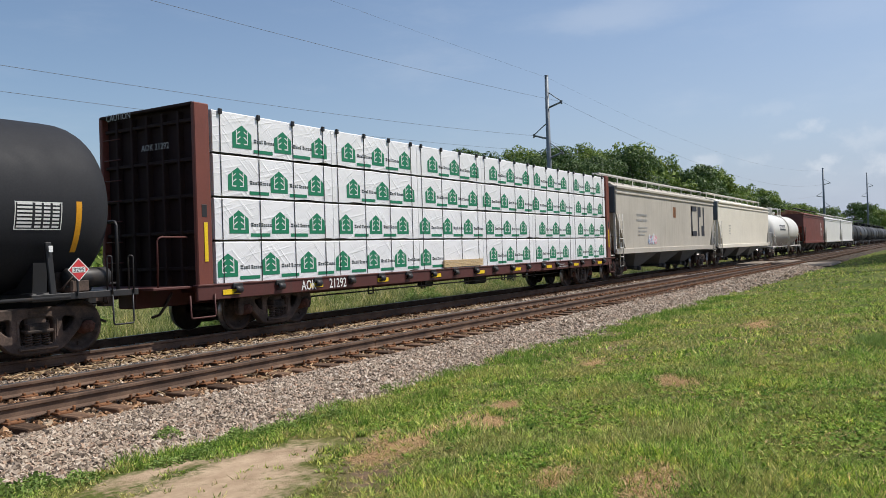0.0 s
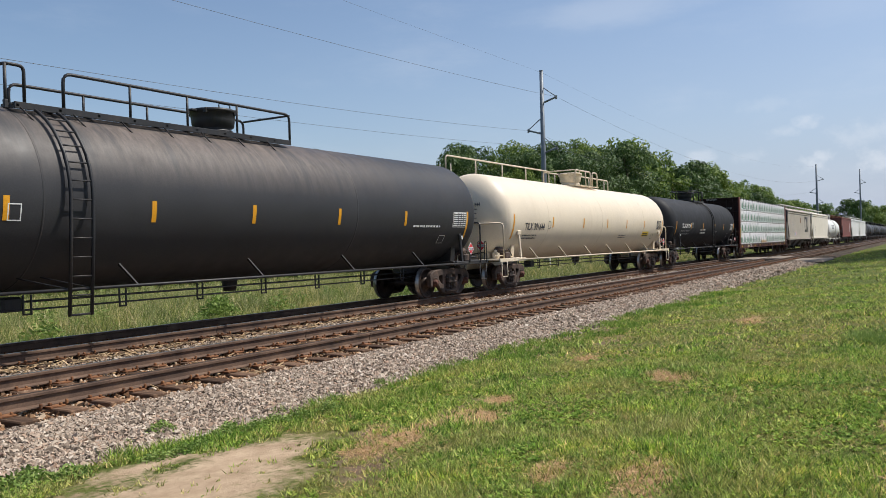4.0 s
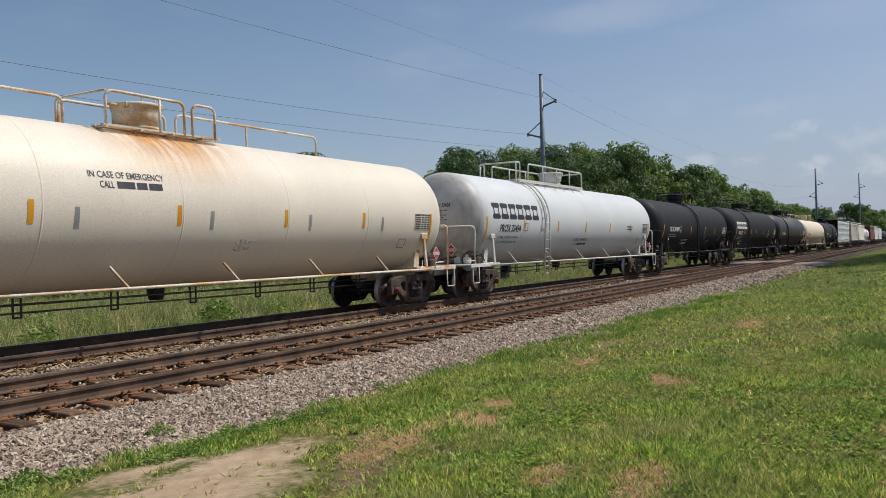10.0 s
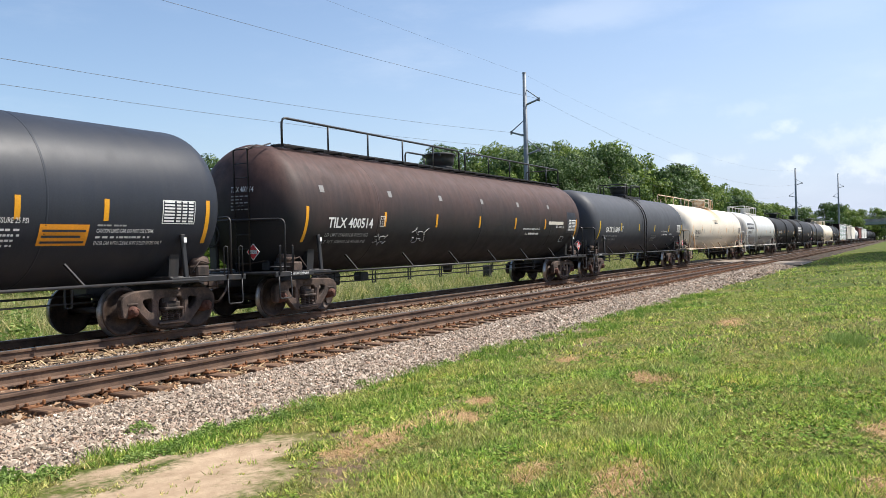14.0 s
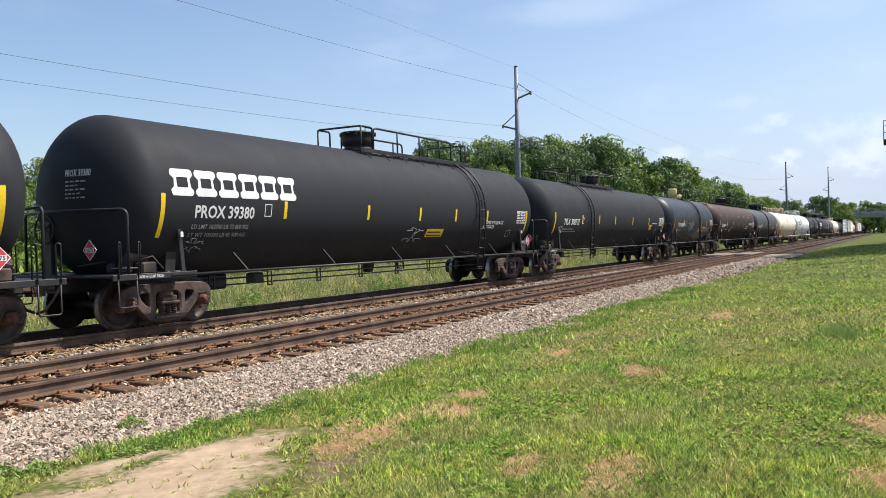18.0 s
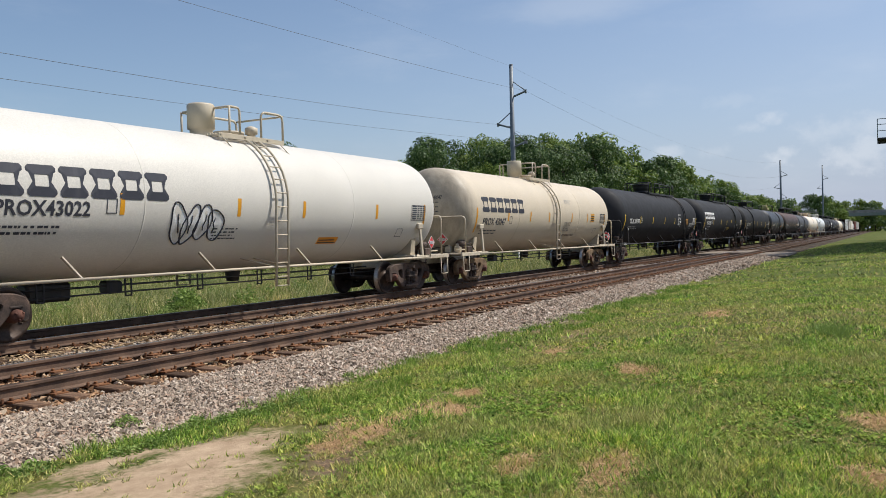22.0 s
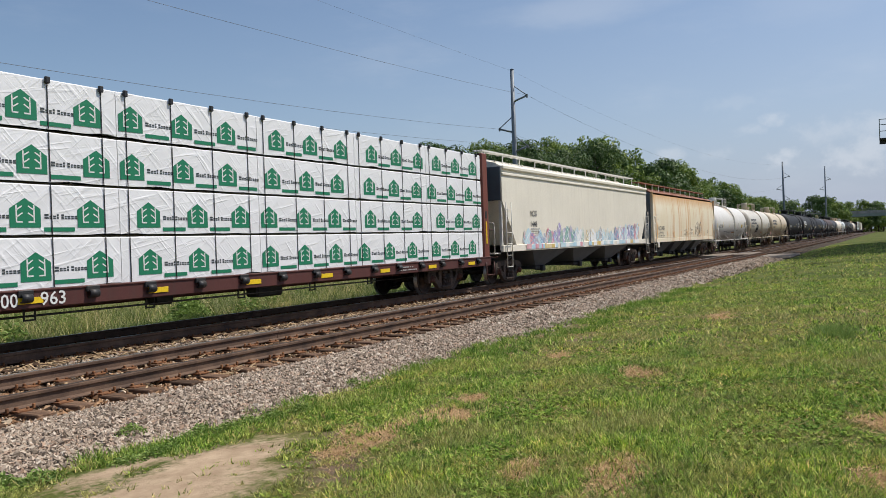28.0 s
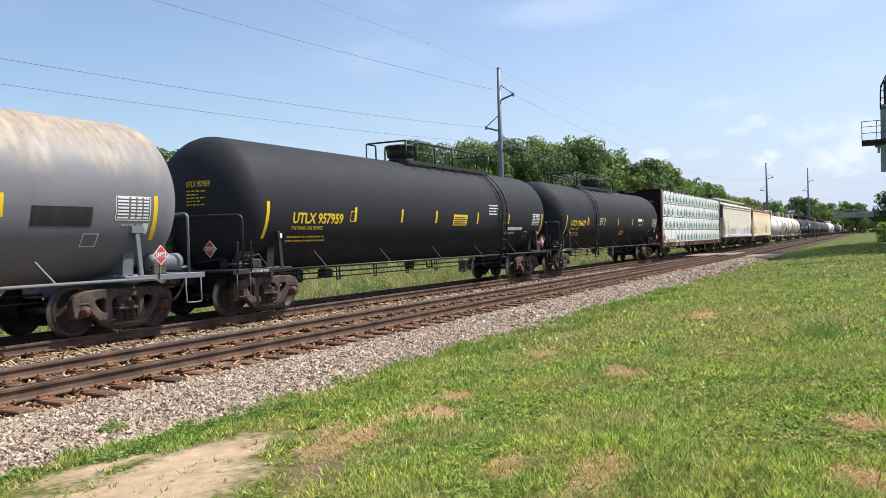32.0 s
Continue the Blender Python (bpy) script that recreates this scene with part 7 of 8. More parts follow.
                if tier == 3:
                    part("corner_protector", once("protector", lambda: Mb().box((0, -0.04, 0.80), (0.085, 0.06, 0.11), 0.012).mesh("corner_protector", FITTING_BLACK)), None, pk, at=pose(sx, 0, 0))
            if torn == (tier, k):
                b = Mb()
                for j in range(5):
                    b.box((0.5, -0.060, 0.05 + 0.042 * j), (2.3, 0.05, 0.038), 0.004)
                part("bare_boards", b, SAWN, pk, "boards bared by torn wrap")
    TRAIN.append((car, centre))


lumber_car("maroon centre-beam flat car stacked with white wrapped lumber", 21.97, 17.75, 2, ("AOK", ((-8.5, "AOK", 0.5), (-7.54, "21292", 0.62))), (0, 2))
lumber_car("maroon centre-beam flat car loaded with wrapped lumber in four tiers", -346.53, 17.74, 6, ("ATW", ((-7.47, "ATW", 0.54), (-6.05, "300", 0.42), (-5.25, "963", 0.45))), (0, 0))


# ---- beyond the tracks ----
LEAF = varied("tree_leaves", [(0.0, (0.06, 0.11, 0.018)), (0.4, (0.135, 0.215, 0.038)), (0.75, (0.22, 0.30, 0.06)), (1.0, (0.32, 0.38, 0.09))], 0.55, 0.0, 0.3, 0.25)
LEAF_DARK = varied("dark_tree_leaves", [(0.0, (0.035, 0.07, 0.02)), (0.5, (0.075, 0.135, 0.036)), (1.0, (0.135, 0.20, 0.06))], 0.55, 0.0, 0.3, 0.25)
BARK = mottled("tree_bark", [(0.3, (0.05, 0.038, 0.028)), (0.7, (0.14, 0.11, 0.08))], 3.0, 0.9, 0.8, 12.0, 0.03, stretch=(1, 1, 0.25))


def tree_meshes(seed, h, w, leaf, count, size):
    r = np.random.default_rng(seed)
    q = random.Random(seed)
    b = Mb()
    trunk = [(0, 0, -0.3), (q.uniform(-.1, .1), q.uniform(-.1, .1), h * 0.25), (q.uniform(-.3, .3), q.uniform(-.3, .3), h * 0.55), (q.uniform(-.4, .4), q.uniform(-.4, .4), h * 0.85)]
    b.pipe(trunk, [h * 0.022, h * 0.017, h * 0.011, h * 0.004], 8)
    lobes = []
    for k in range(42):
        a = q.uniform(0, math.tau)
        t = q.random() ** 0.85
        z = h * (0.20 + 0.70 * t)
        rad = w * 0.5 * (0.34 + 0.72 * math.sin(math.pi * min(1, 0.22 + t * 0.74))) * q.uniform(0.45, 1.0)
        c = (math.cos(a) * rad, math.sin(a) * rad, z)
        if k % 2:
            b.pipe([(0, 0, z * 0.62), (c[0] * 0.55, c[1] * 0.55, z * 0.85), c], [h * 0.008, h * 0.005, h * 0.002], 5)
        lobes.append((c, w * q.uniform(0.08, 0.17)))
    for k in range(5):
        lobes.append(((q.uniform(-.12, .12) * w, q.uniform(-.12, .12) * w, h * q.uniform(0.84, 0.95)), w * q.uniform(0.06, 0.11)))
    lobes.append(((0, 0, h * 0.45), w * 0.26))
    lobes.append(((0, 0, h * 0.66), w * 0.24))
    wts = np.array([l[1] ** 2 for l in lobes])
    pick = r.choice(len(lobes), count, p=wts / wts.sum())
    cs, rs = np.array([l[0] for l in lobes])[pick], np.array([l[1] for l in lobes])[pick]
    d = r.normal(size=(count, 3))
    d /= np.linalg.norm(d, axis=1, keepdims=True)
    pos = cs + d * (rs * (1.04 - 0.4 * r.random(count) ** 2.2))[:, None] * np.array([1, 1, 0.78])
    u = r.normal(size=(count, 3))
    u /= np.linalg.norm(u, axis=1, keepdims=True)
    n = d + r.normal(size=(count, 3)) * 0.55 + np.array([0, 0, 0.35])
    v = np.cross(n, u)
    v /= np.linalg.norm(v, axis=1, keepdims=True) + 1e-9
    u = np.cross(v, n)
    u /= np.linalg.norm(u, axis=1, keepdims=True) + 1e-9
    s = (size * r.uniform(0.5, 1.3, count))[:, None]
    tri = np.stack([pos - u * s * 0.8 - v * s * 0.6, pos - u * s * 0.8 + v * s * 0.6, pos + u * s * 1.2], 1).reshape(-1, 3)
    return b.mesh("trunk", BARK), soup("crown", tri, np.arange(count * 3).reshape(-1, 3), leaf)


SPECIES = [tree_meshes(1, 10.5, 7.5, LEAF, 21000, 0.11), tree_meshes(2, 12.0, 6.5, LEAF, 21000, 0.11), tree_meshes(3, 9.0, 8.0, LEAF_DARK, 21000, 0.11),
           tree_meshes(4, 11.5, 9.0, LEAF, 23000, 0.118), tree_meshes(5, 13.0, 8.5, LEAF_DARK, 23000, 0.12)]
TREE_WORDS = ["broad green deciduous tree in full summer leaf", "tall slender green tree in full leaf", "dark green rounded tree at the wood's edge", "wide spreading green tree in full leaf", "tall dark green tree above the tree line"]


FAR_SPECIES = [tree_meshes(11, 10.5, 7.5, LEAF, 6500, 0.21), tree_meshes(12, 12.0, 6.5, LEAF, 6500, 0.21), tree_meshes(13, 9.0, 8.0, LEAF_DARK, 6500, 0.21),
               tree_meshes(14, 11.5, 9.0, LEAF, 7000, 0.22), tree_meshes(15, 13.0, 8.5, LEAF_DARK, 7000, 0.225)]


def tree(kind, x, y, k=1.0, turn=0.0, name="tree", label="", group="tree line behind the railway"):
    t = thing(name, label or TREE_WORDS[kind], "tree", group, pose(x, y, ground_z(y) - 0.05, 0, 0, turn))
    t.scale = (k * 0.86, k * 0.86, k)
    trunk, crown = (SPECIES if x < 105 and y > 0 else FAR_SPECIES)[kind]
    part("trunk", trunk, None, t)
    part("crown", crown, None, t)
    return t


_r = random.Random(12)


def crown_height(x):
    """How tall the wood stands, by place along the line."""
    return float(np.interp(x, [10, 22, 36, 50, 65, 80, 96, 118, 131, 150, 200, 250, 300], [6.4, 7.0, 8.4, 9.5, 11.2, 12.6, 15.4, 15.8, 17.0, 15.4, 14.6, 14.0, 13.0]))


TALL = (10.5, 12.0, 9.0, 11.5, 13.0)
x = 10.0
while x < 300:
    for back in (0.0, 5.5):
        k = _r.choice((0, 1, 2, 3, 0, 3) if back else (0, 2, 3, 1, 2, 3))
        y = float(np.interp(x, [10, 60, 100, 300], [40.5, 37.0, 33.5, 31.0])) + back + _r.uniform(-1.3, 1.3)
        h = crown_height(x) * _r.choice((0.70, 0.80, 0.90, 0.98, 1.05)) * (1.04 if back else 0.9)
        tree(k, x + _r.uniform(-1, 1) + back * 0.4, y, h / TALL[k], _r.uniform(0, 360))
    x += 4.2 + x * 0.018
tree(4, 133, 31.5, 15.0 / 13.0, 40)
# far down the line, round the road bridge, and on the near side
for x, y, k, s in [(330, 21, 4, 1.15), (345, 17, 3, 1.1), (352, 27, 2, 1.0), (365, 13.5 + 6, 3, 1.2), (430, 18, 0, 1.5), (438, 8, 2, 1.6), (445, 26, 3, 1.6), (425, 32, 4, 1.5), (420, 40, 3, 1.5), (436, 12, 3, 1.4), (448, 5, 0, 1.5), (450, -2, 2, 1.2), (455, 14, 3, 1.1), (440, -8, 3, 1.2), (460, 3, 0, 1.0)]:
    tree(k, x, y, s, _r.uniform(0, 360), group="far trees by the bridge")
for x, y, k, s in [(118, -2.3, 2, .76), (132, -8, 3, .8), (108, -9, 0, .7)]:
    tree(k, x, y, s, _r.uniform(0, 360), group="trees on the lawn side")
for x, y, k, s in [(75, -10.5, 1, 2.5), (82, -11, 1, 2.6), (89, -10.5, 1, 2.5), (96, -11.5, 1, 2.5), (104, -11, 1, 2.4), (112, -12, 1, 2.4)]:
    tree(k, x, y, s, _r.uniform(0, 360), group="shade trees on the lawn side")


# -- understorey of brush below the tree line --
def make_brush():
    r = np.random.default_rng(9)
    n = 60000
    x = 8 + 260 * r.random(n) ** 1.5
    y = 33.5 + r.uniform(-1.6, 3.5, n) + np.where(x < 60, (60 - x) * 0.09, 0) - np.where(x > 95, 2.0, 0)
    hgt = 3.4 * (0.55 + 0.45 * np.sin(x * 0.35) * np.sin(x * 0.13 + 1)) + 0.8
    z = -0.5 + hgt * r.random(n) ** 0.8
    pos = np.stack([x, y, z], 1)
    u = r.normal(size=(n, 3))
    u /= np.linalg.norm(u, axis=1, keepdims=True)
    v = np.cross(u, r.normal(size=(n, 3)))
    v /= np.linalg.norm(v, axis=1, keepdims=True)
    s = (0.20 * r.uniform(0.5, 1.3, n) * (1 + x / 130))[:, None]
    quad = np.stack([pos - u * s, pos - v * s * 0.6, pos + u * s, pos + v * s * 0.6], 1).reshape(-1, 3)
    ob = new("brush", soup("brush", quad, np.arange(n * 4).reshape(-1, 4), LEAF))
    tagged(ob, "tangled green brush along the foot of the trees", "brush", kind="stuff")


make_brush()


def make_far_woods():
    """The wood that closes the line beyond the bridge."""
    r = np.random.default_rng(19)
    n = 9000
    y = r.uniform(-70, 75, n)
    top = 7.5 + 2.5 * np.sin(y * 0.21) + 1.6 * np.sin(y * 0.53 + 2)
    pos = np.stack([r.uniform(462, 482, n), y, -0.5 + top * r.random(n) ** 0.7], 1)
    u = r.normal(size=(n, 3))
    u /= np.linalg.norm(u, axis=1, keepdims=True)
    v = np.cross(u, r.normal(size=(n, 3)))
    v /= np.linalg.norm(v, axis=1, keepdims=True)
    s = (1.0 * r.uniform(0.5, 1.3, n))[:, None]
    quad = np.stack([pos - u * s, pos - v * s * 0.6, pos + u * s, pos + v * s * 0.6], 1).reshape(-1, 3)
    ob = new("far_woods", soup("far_woods", quad, np.arange(n * 4).reshape(-1, 4), LEAF))
    tagged(ob, "distant green wood closing the view beyond the bridge", "wood", kind="stuff")
    n = 2600
    pos = np.stack([r.uniform(112, 124, n), r.uniform(-9, -0.6, n), -0.2 + 2.6 * r.random(n) ** 0.8], 1)
    u, v = r.normal(size=(n, 3)), r.normal(size=(n, 3))
    u, v = u / np.linalg.norm(u, axis=1, keepdims=True), v / np.linalg.norm(v, axis=1, keepdims=True)
    s = (0.3 * r.uniform(0.5, 1.3, n))[:, None]
    quad = np.stack([pos - u * s, pos - v * s * 0.6, pos + u * s, pos + v * s * 0.6], 1).reshape(-1, 3)
    ob = new("bushes", soup("bushes", quad, np.arange(n * 4).reshape(-1, 4), LEAF))
    tagged(ob, "green bushes under a tree at the lawn's far end", "bush", kind="stuff")


make_far_woods()

# -- grass --
LAWN = varied("lawn_blades", patchy=0.9, tufty=11.0, dry=(0.50, 0.43, 0.17), stops=[(0.0, (0.035, 0.07, 0.012)), (0.22, (0.13, 0.24, 0.032)), (0.52, (0.33, 0.52, 0.068)), (0.78, (0.60, 0.75, 0.14)), (0.90, (0.76, 0.68, 0.25)), (1.0, (0.76, 0.59, 0.30))], rough=0.6, spec=0.25, through_light=0.24)
LAWN_WEED = varied("lawn_weed_leaves", [(0.0, (0.05, 0.095, 0.014)), (0.35, (0.13, 0.22, 0.030)), (0.75, (0.25, 0.37, 0.055)), (1.0, (0.42, 0.52, 0.12))], 0.8, 0.0, 0.12, 0.3, patchy=0.8)
VERGE = varied("verge_blades", [(0.0, (0.06, 0.12, 0.022)), (0.4, (0.18, 0.31, 0.05)), (0.8, (0.32, 0.47, 0.085)), (1.0, (0.55, 0.54, 0.19))], 0.7, 0.0, 0.15, 0.35, patchy=1.2)
STRAW = varied("dry_straw", [(0.0, (0.28, 0.16, 0.075)), (0.5, (0.56, 0.36, 0.18)), (1.0, (0.76, 0.55, 0.31))], 0.75, 0.0, 0.2, 0.2)
MEADOW = varied("meadow_blades", [(0.0, (0.11, 0.15, 0.038)), (0.4, (0.29, 0.335, 0.10)), (0.7, (0.49, 0.47, 0.20)), (1.0, (0.72, 0.63, 0.38))], 0.65, 0.0, 0.25, 0.3, patchy=0.5, tufty=1.4)
WEED = varied("weed_leaves", [(0.0, (0.11, 0.18, 0.04)), (0.5, (0.21, 0.31, 0.07)), (1.0, (0.34, 0.43, 0.13))], 0.6, 0.0, 0.25, 0.3)


def bare_at(x, y):
    """How bare the lawn is, 0 to 1, by the same spots as the ground's, with loose edges."""
    rag = np.array([noise.noise((p * 2.3, q * 2.3, 7.0)) + 0.6 * noise.noise((p * 7.0, q * 7.0, 1.0)) for p, q in zip(x, y)])
    out = np.clip(rag * 1.2 - 0.45, 0, 0.6)
    for spots, k in ((DIRT, 0.985), (SOIL, 0.8), (BALD, 0.8)):
        for cx, cy, rx, ry, turn in spots:
            dx, dy = x - cx, y - cy
            a = (dx * math.cos(turn) + dy * math.sin(turn)) / rx
            b = (dy * math.cos(turn) - dx * math.sin(turn)) / ry
            out = np.maximum(out, k * np.clip((1.15 - np.sqrt(a * a + b * b) + 0.45 * rag) * 2.6, 0, 1))
    return out


def blades(name, x, y, z, hgt, wid, lean, seed, material, label):
    r = np.random.default_rng(seed)
    n = len(x)
    a = r.uniform(0, math.tau, n)
    b = r.uniform(0, math.tau, n)
    base = np.stack([x, y, z], 1)
    side = np.stack([np.cos(a), np.sin(a), np.zeros(n)], 1) * (wid / 2)[:, None]
    lean = lean * r.uniform(0.25, 1.75, n)
    tip = base + np.stack([np.cos(b) * lean * hgt, np.sin(b) * lean * hgt, hgt], 1)
    v = np.stack([base - side, base + side, tip], 1).reshape(-1, 3)
    ob = new(name, soup(name, v, np.arange(n * 3).reshape(-1, 3), material))
    return tagged(ob, label, "grass", kind="stuff")


def lawn_z(x, y):
    return np.array([ground_z(v) for v in y]) + 0.05 * np.array([noise.noise((p * 0.35, q * 0.35, 0.3)) for p, q in zip(x, y)]) - 0.01


def make_grass():
    r = np.random.default_rng(2)
    cols = []
    # rings round the stretch of lawn that borders the line: tufts thin out with distance
    for r0, r1, tufts, per, h, w, spread in [(0.2, 4.2, 9000, 7, 0.045, 0.016, 0.06), (4.2, 12.0, 7000, 6, 0.05, 0.025, 0.09), (4.2, 7.5, 18000, 12, 0.052, 0.0118, 0.045), (7.5, 13, 20000, 11, 0.055, 0.016, 0.06), (13, 30, 26000, 8, 0.065, 0.028, 0.10), (28, 105, 34000, 6, 0.085, 0.055, 0.25)]:
        d, a = np.sqrt(r.uniform(r0 * r0, r1 * r1, tufts)), np.radians(r.uniform(-4, 62, tufts) if per > 7 or r1 > 100 else r.uniform(-180, 180, tufts))
        cx, cy = d * np.cos(a), d * np.sin(a)
        keep = cy < 6.75 - 0.25 * r.random(tufts)
        cx, cy = cx[keep], cy[keep]
        keep = r.random(len(cx)) > bare_at(cx, cy)
        cx, cy = cx[keep], cy[keep]
        lush = np.array([0.95 + 0.8 * noise.noise((p * 0.8, q * 0.8, 4.0)) + 0.5 * noise.noise((p * 3.1, q * 3.1, 9.0)) for p, q in zip(cx, cy)])
        size = np.clip(lush * r.uniform(0.5, 1.4, len(cx)), 0.35, 1.7)
        cx, cy, size = (np.repeat(v, per) for v in (cx, cy, size))
        n = len(cx)
        a, d = r.uniform(0, math.tau, n), spread * np.sqrt(r.random(n)) * size
        cols.append(np.stack([cx + np.cos(a) * d, cy + np.sin(a) * d, h * size * r.uniform(0.5, 1.25, n), w * r.uniform(0.6, 1.4, n)]))
    x, y, h, w = np.concatenate(cols, 1)
    blades("lawn_grass", x, y, lawn_z(x, y), h, w, 0.75, 3, LAWN, "short green lawn grass with yellow blades")
    # broad-leaved weeds in low rosettes through the lawn
    n, per = 14000, 8
    d, a = np.sqrt(r.uniform(4.2 ** 2, 14.0 ** 2, n) * r.uniform(0.3, 1.0, n)), np.radians(r.uniform(-3, 62, n))
    cx, cy = d * np.cos(a), d * np.sin(a)
    thick = np.array([noise.noise((p * 0.7, q * 0.7, 21.0)) + 0.5 * noise.noise((p * 2.6, q * 2.6, 5.0)) for p, q in zip(cx, cy)])
    keep = (cy < 6.5) & (r.random(n) > bare_at(cx, cy) * 1.2) & (thick > r.uniform(-0.5, 0.35, n))
    cx, cy = np.repeat(cx[keep], per), np.repeat(cy[keep], per)
    n = len(cx)
    a, s, far = r.uniform(0, math.tau, n), 0.011 + 0.012 * r.random(n), 1 + 0.06 * np.hypot(cx, cy)
    s = s * far * 0.8
    u = np.stack([np.cos(a), np.sin(a), r.uniform(-0.1, 0.7, n)], 1) * s[:, None]
    v = np.stack([-np.sin(a), np.cos(a), r.uniform(-0.4, 0.4, n)], 1) * (s * 0.5)[:, None]
    c = np.stack([cx + np.cos(a) * s * 1.3, cy + np.sin(a) * s * 1.3, lawn_z(cx, cy) + 0.012 + 0.035 * r.random(n)], 1)
    ob = new("lawn_weeds", soup("lawn_weeds", np.stack([c - u, c - v, c + u, c + v], 1).reshape(-1, 3), np.arange(n * 4).reshape(-1, 4), LAWN_WEED))
    tagged(ob, "small broad-leaved green weeds growing through the lawn", "lawn weeds", kind="stuff")
    # longer blue-green grass along the foot of the ballast
    n = 1500
    cx, cy = 4.8 + 24 * r.random(n), 6.75 - 1.3 * r.random(n) ** 1.2
    keep = (r.random(n) > bare_at(cx, cy)) & (np.array([noise.noise((p * 1.1, q * 1.5, 31.0)) for p, q in zip(cx, cy)]) > r.uniform(-0.25, 0.4, n))
    cx, cy = np.repeat(cx[keep], 26), np.repeat(cy[keep], 26)
    n = len(cx)
    cx, cy = cx + r.normal(size=n) * 0.05, cy + r.normal(size=n) * 0.045
    blades("verge_grass", cx, cy, lawn_z(cx, cy), r.uniform(0.05, 0.15, n), r.uniform(0.007, 0.013, n) * (1 + 0.03 * cx), 0.6, 33, VERGE, "longer blue-green grass along the edge of the ballast")
    # dead stalks lying in the bald spots and strewn thinly through the lawn
    xs, ys = [r.uniform(4.5, 20, 34000)], [r.uniform(0, 6.4, 34000)]
    for cx, cy, rx, ry, turn in BALD + SOIL[:3]:
        n = int(3400 * rx)
        u, v = r.normal(size=n) * rx * 0.55, r.normal(size=n) * ry * 0.6
        xs.append(cx + u * math.cos(turn) - v * math.sin(turn))
        ys.append(cy + u * math.sin(turn) + v * math.cos(turn))
    x, y = np.concatenate(xs), np.concatenate(ys)
    bare = np.zeros(len(x))
    for cx, cy, rx, ry, turn in DIRT:
        bare = np.maximum(bare, 1.3 - np.hypot((x - cx) / rx, (y - cy) / ry))
    x, y = x[bare < 0.2], y[bare < 0.2]
    n = len(x)
    blades("dry_stalks", x, y, lawn_z(x, y) + 0.012, r.uniform(0.006, 0.03, n), r.uniform(0.006, 0.011, n), 4.0, 8, STRAW, "dead straw-coloured grass stalks in the lawn")
    n = 140000
    x, y = 3 + 95 * r.random(n) ** 1.4, 16.3 + 16.5 * r.random(n) ** 1.2
    h = (0.30 + 0.35 * r.random(n)) * (0.45 + 0.55 * np.clip((y - 16.3) / 2.5, 0, 1)) * (1 + 0.25 * np.sin(x * 0.9) * np.sin(y * 1.3))
    blades("meadow_grass", x, y, np.full(n, -0.48), h, 0.011 + 0.0006 * x, 0.55, 5, MEADOW, "tall pale green and straw meadow grass")


make_grass()


def weed_clump(x, y, size, n, seed, z=None, tall=0.45):
    """A low mound of small leaves on short stems."""
    r = np.random.default_rng(seed)
    base = max(ground_z(y), ballast_z(y) if y > 6.45 else -9) if z is None else z
    d = r.normal(size=(n, 2)) * size * 0.42
    hgt = size * tall * np.exp(-(d ** 2).sum(1) / (size * size * 0.4)) * (0.6 + 0.6 * r.random(n))
    pos = np.stack([x + d[:, 0], y + d[:, 1] * 0.75, base + hgt * r.random(n) ** 0.6], 1)
    u = np.stack([r.normal(size=n), r.normal(size=n), r.normal(size=n) * 0.5 + 0.25], 1)
    u /= np.linalg.norm(u, axis=1, keepdims=True)
    v = np.cross(u, r.normal(size=(n, 3)))
    v /= np.linalg.norm(v, axis=1, keepdims=True)
    s = (size * 0.075 * r.uniform(0.5, 1.3, n))[:, None]
    quad = np.stack([pos - u * s, pos - v * s * 0.42, pos + u * s * 1.15, pos + v * s * 0.42], 1).reshape(-1, 3)
    ob = new("weed_clump", soup("weed_clump", quad, np.arange(n * 4).reshape(-1, 4), WEED))
    if y > 16:
        tagged(ob, "leafy green weeds standing in the tall meadow grass", "weed", "weeds in the meadow", "stuff")
    else:
        tagged(ob, "low leafy green weeds growing at the edge of the ballast", "weed", "weeds by the ballast", "stuff")


for i, (x, y, s, n) in enumerate([(4.05, 6.65, 0.36, 700), (4.3, 6.42, 0.32, 600), (3.75, 6.75, 0.36, 600), (5.8, 7.08, 0.26, 420), (5.3, 6.97, 0.12, 120), (5.05, 6.2, 0.26, 450), (5.35, 6.17, 0.25, 420), (5.6, 6.24, 0.24, 420), (6.2, 6.5, 0.27, 520),
                                   (5.95, 6.4, 0.2, 300), (6.5, 6.38, 0.24, 400), (6.8, 6.36, 0.24, 400), (7.15, 6.3, 0.24, 400), (7.55, 6.2, 0.26, 420), (8.2, 6.6, 0.22, 260), (9.3, 6.7, 0.24, 260), (11.5, 6.55, 0.25, 260)]):
    weed_clump(x, y, s, n, 100 + i)
for i, (x, y) in enumerate([(13.7, 0.82), (13.9, 0.9), (13.55, 0.7)]):
    r = np.random.default_rng(130 + i)
    n = 260
    tagged(blades("grass_tuft", x + r.normal(size=n) * 0.16, y + r.normal(size=n) * 0.1, np.full(n, -0.11), r.uniform(0.10, 0.24, n), r.uniform(0.008, 0.015, n), 0.8, 130 + i, WEED, "dark green tuft of long grass in the lawn"), category="grass tuft", kind="", group="tufts of long grass")
weed_clump(16.6, 17.6, 1.0, 900, 140, -0.45, 0.8)
weed_clump(17.3, 18.2, 0.9, 700, 141, -0.45, 0.8)
_w = random.Random(77)
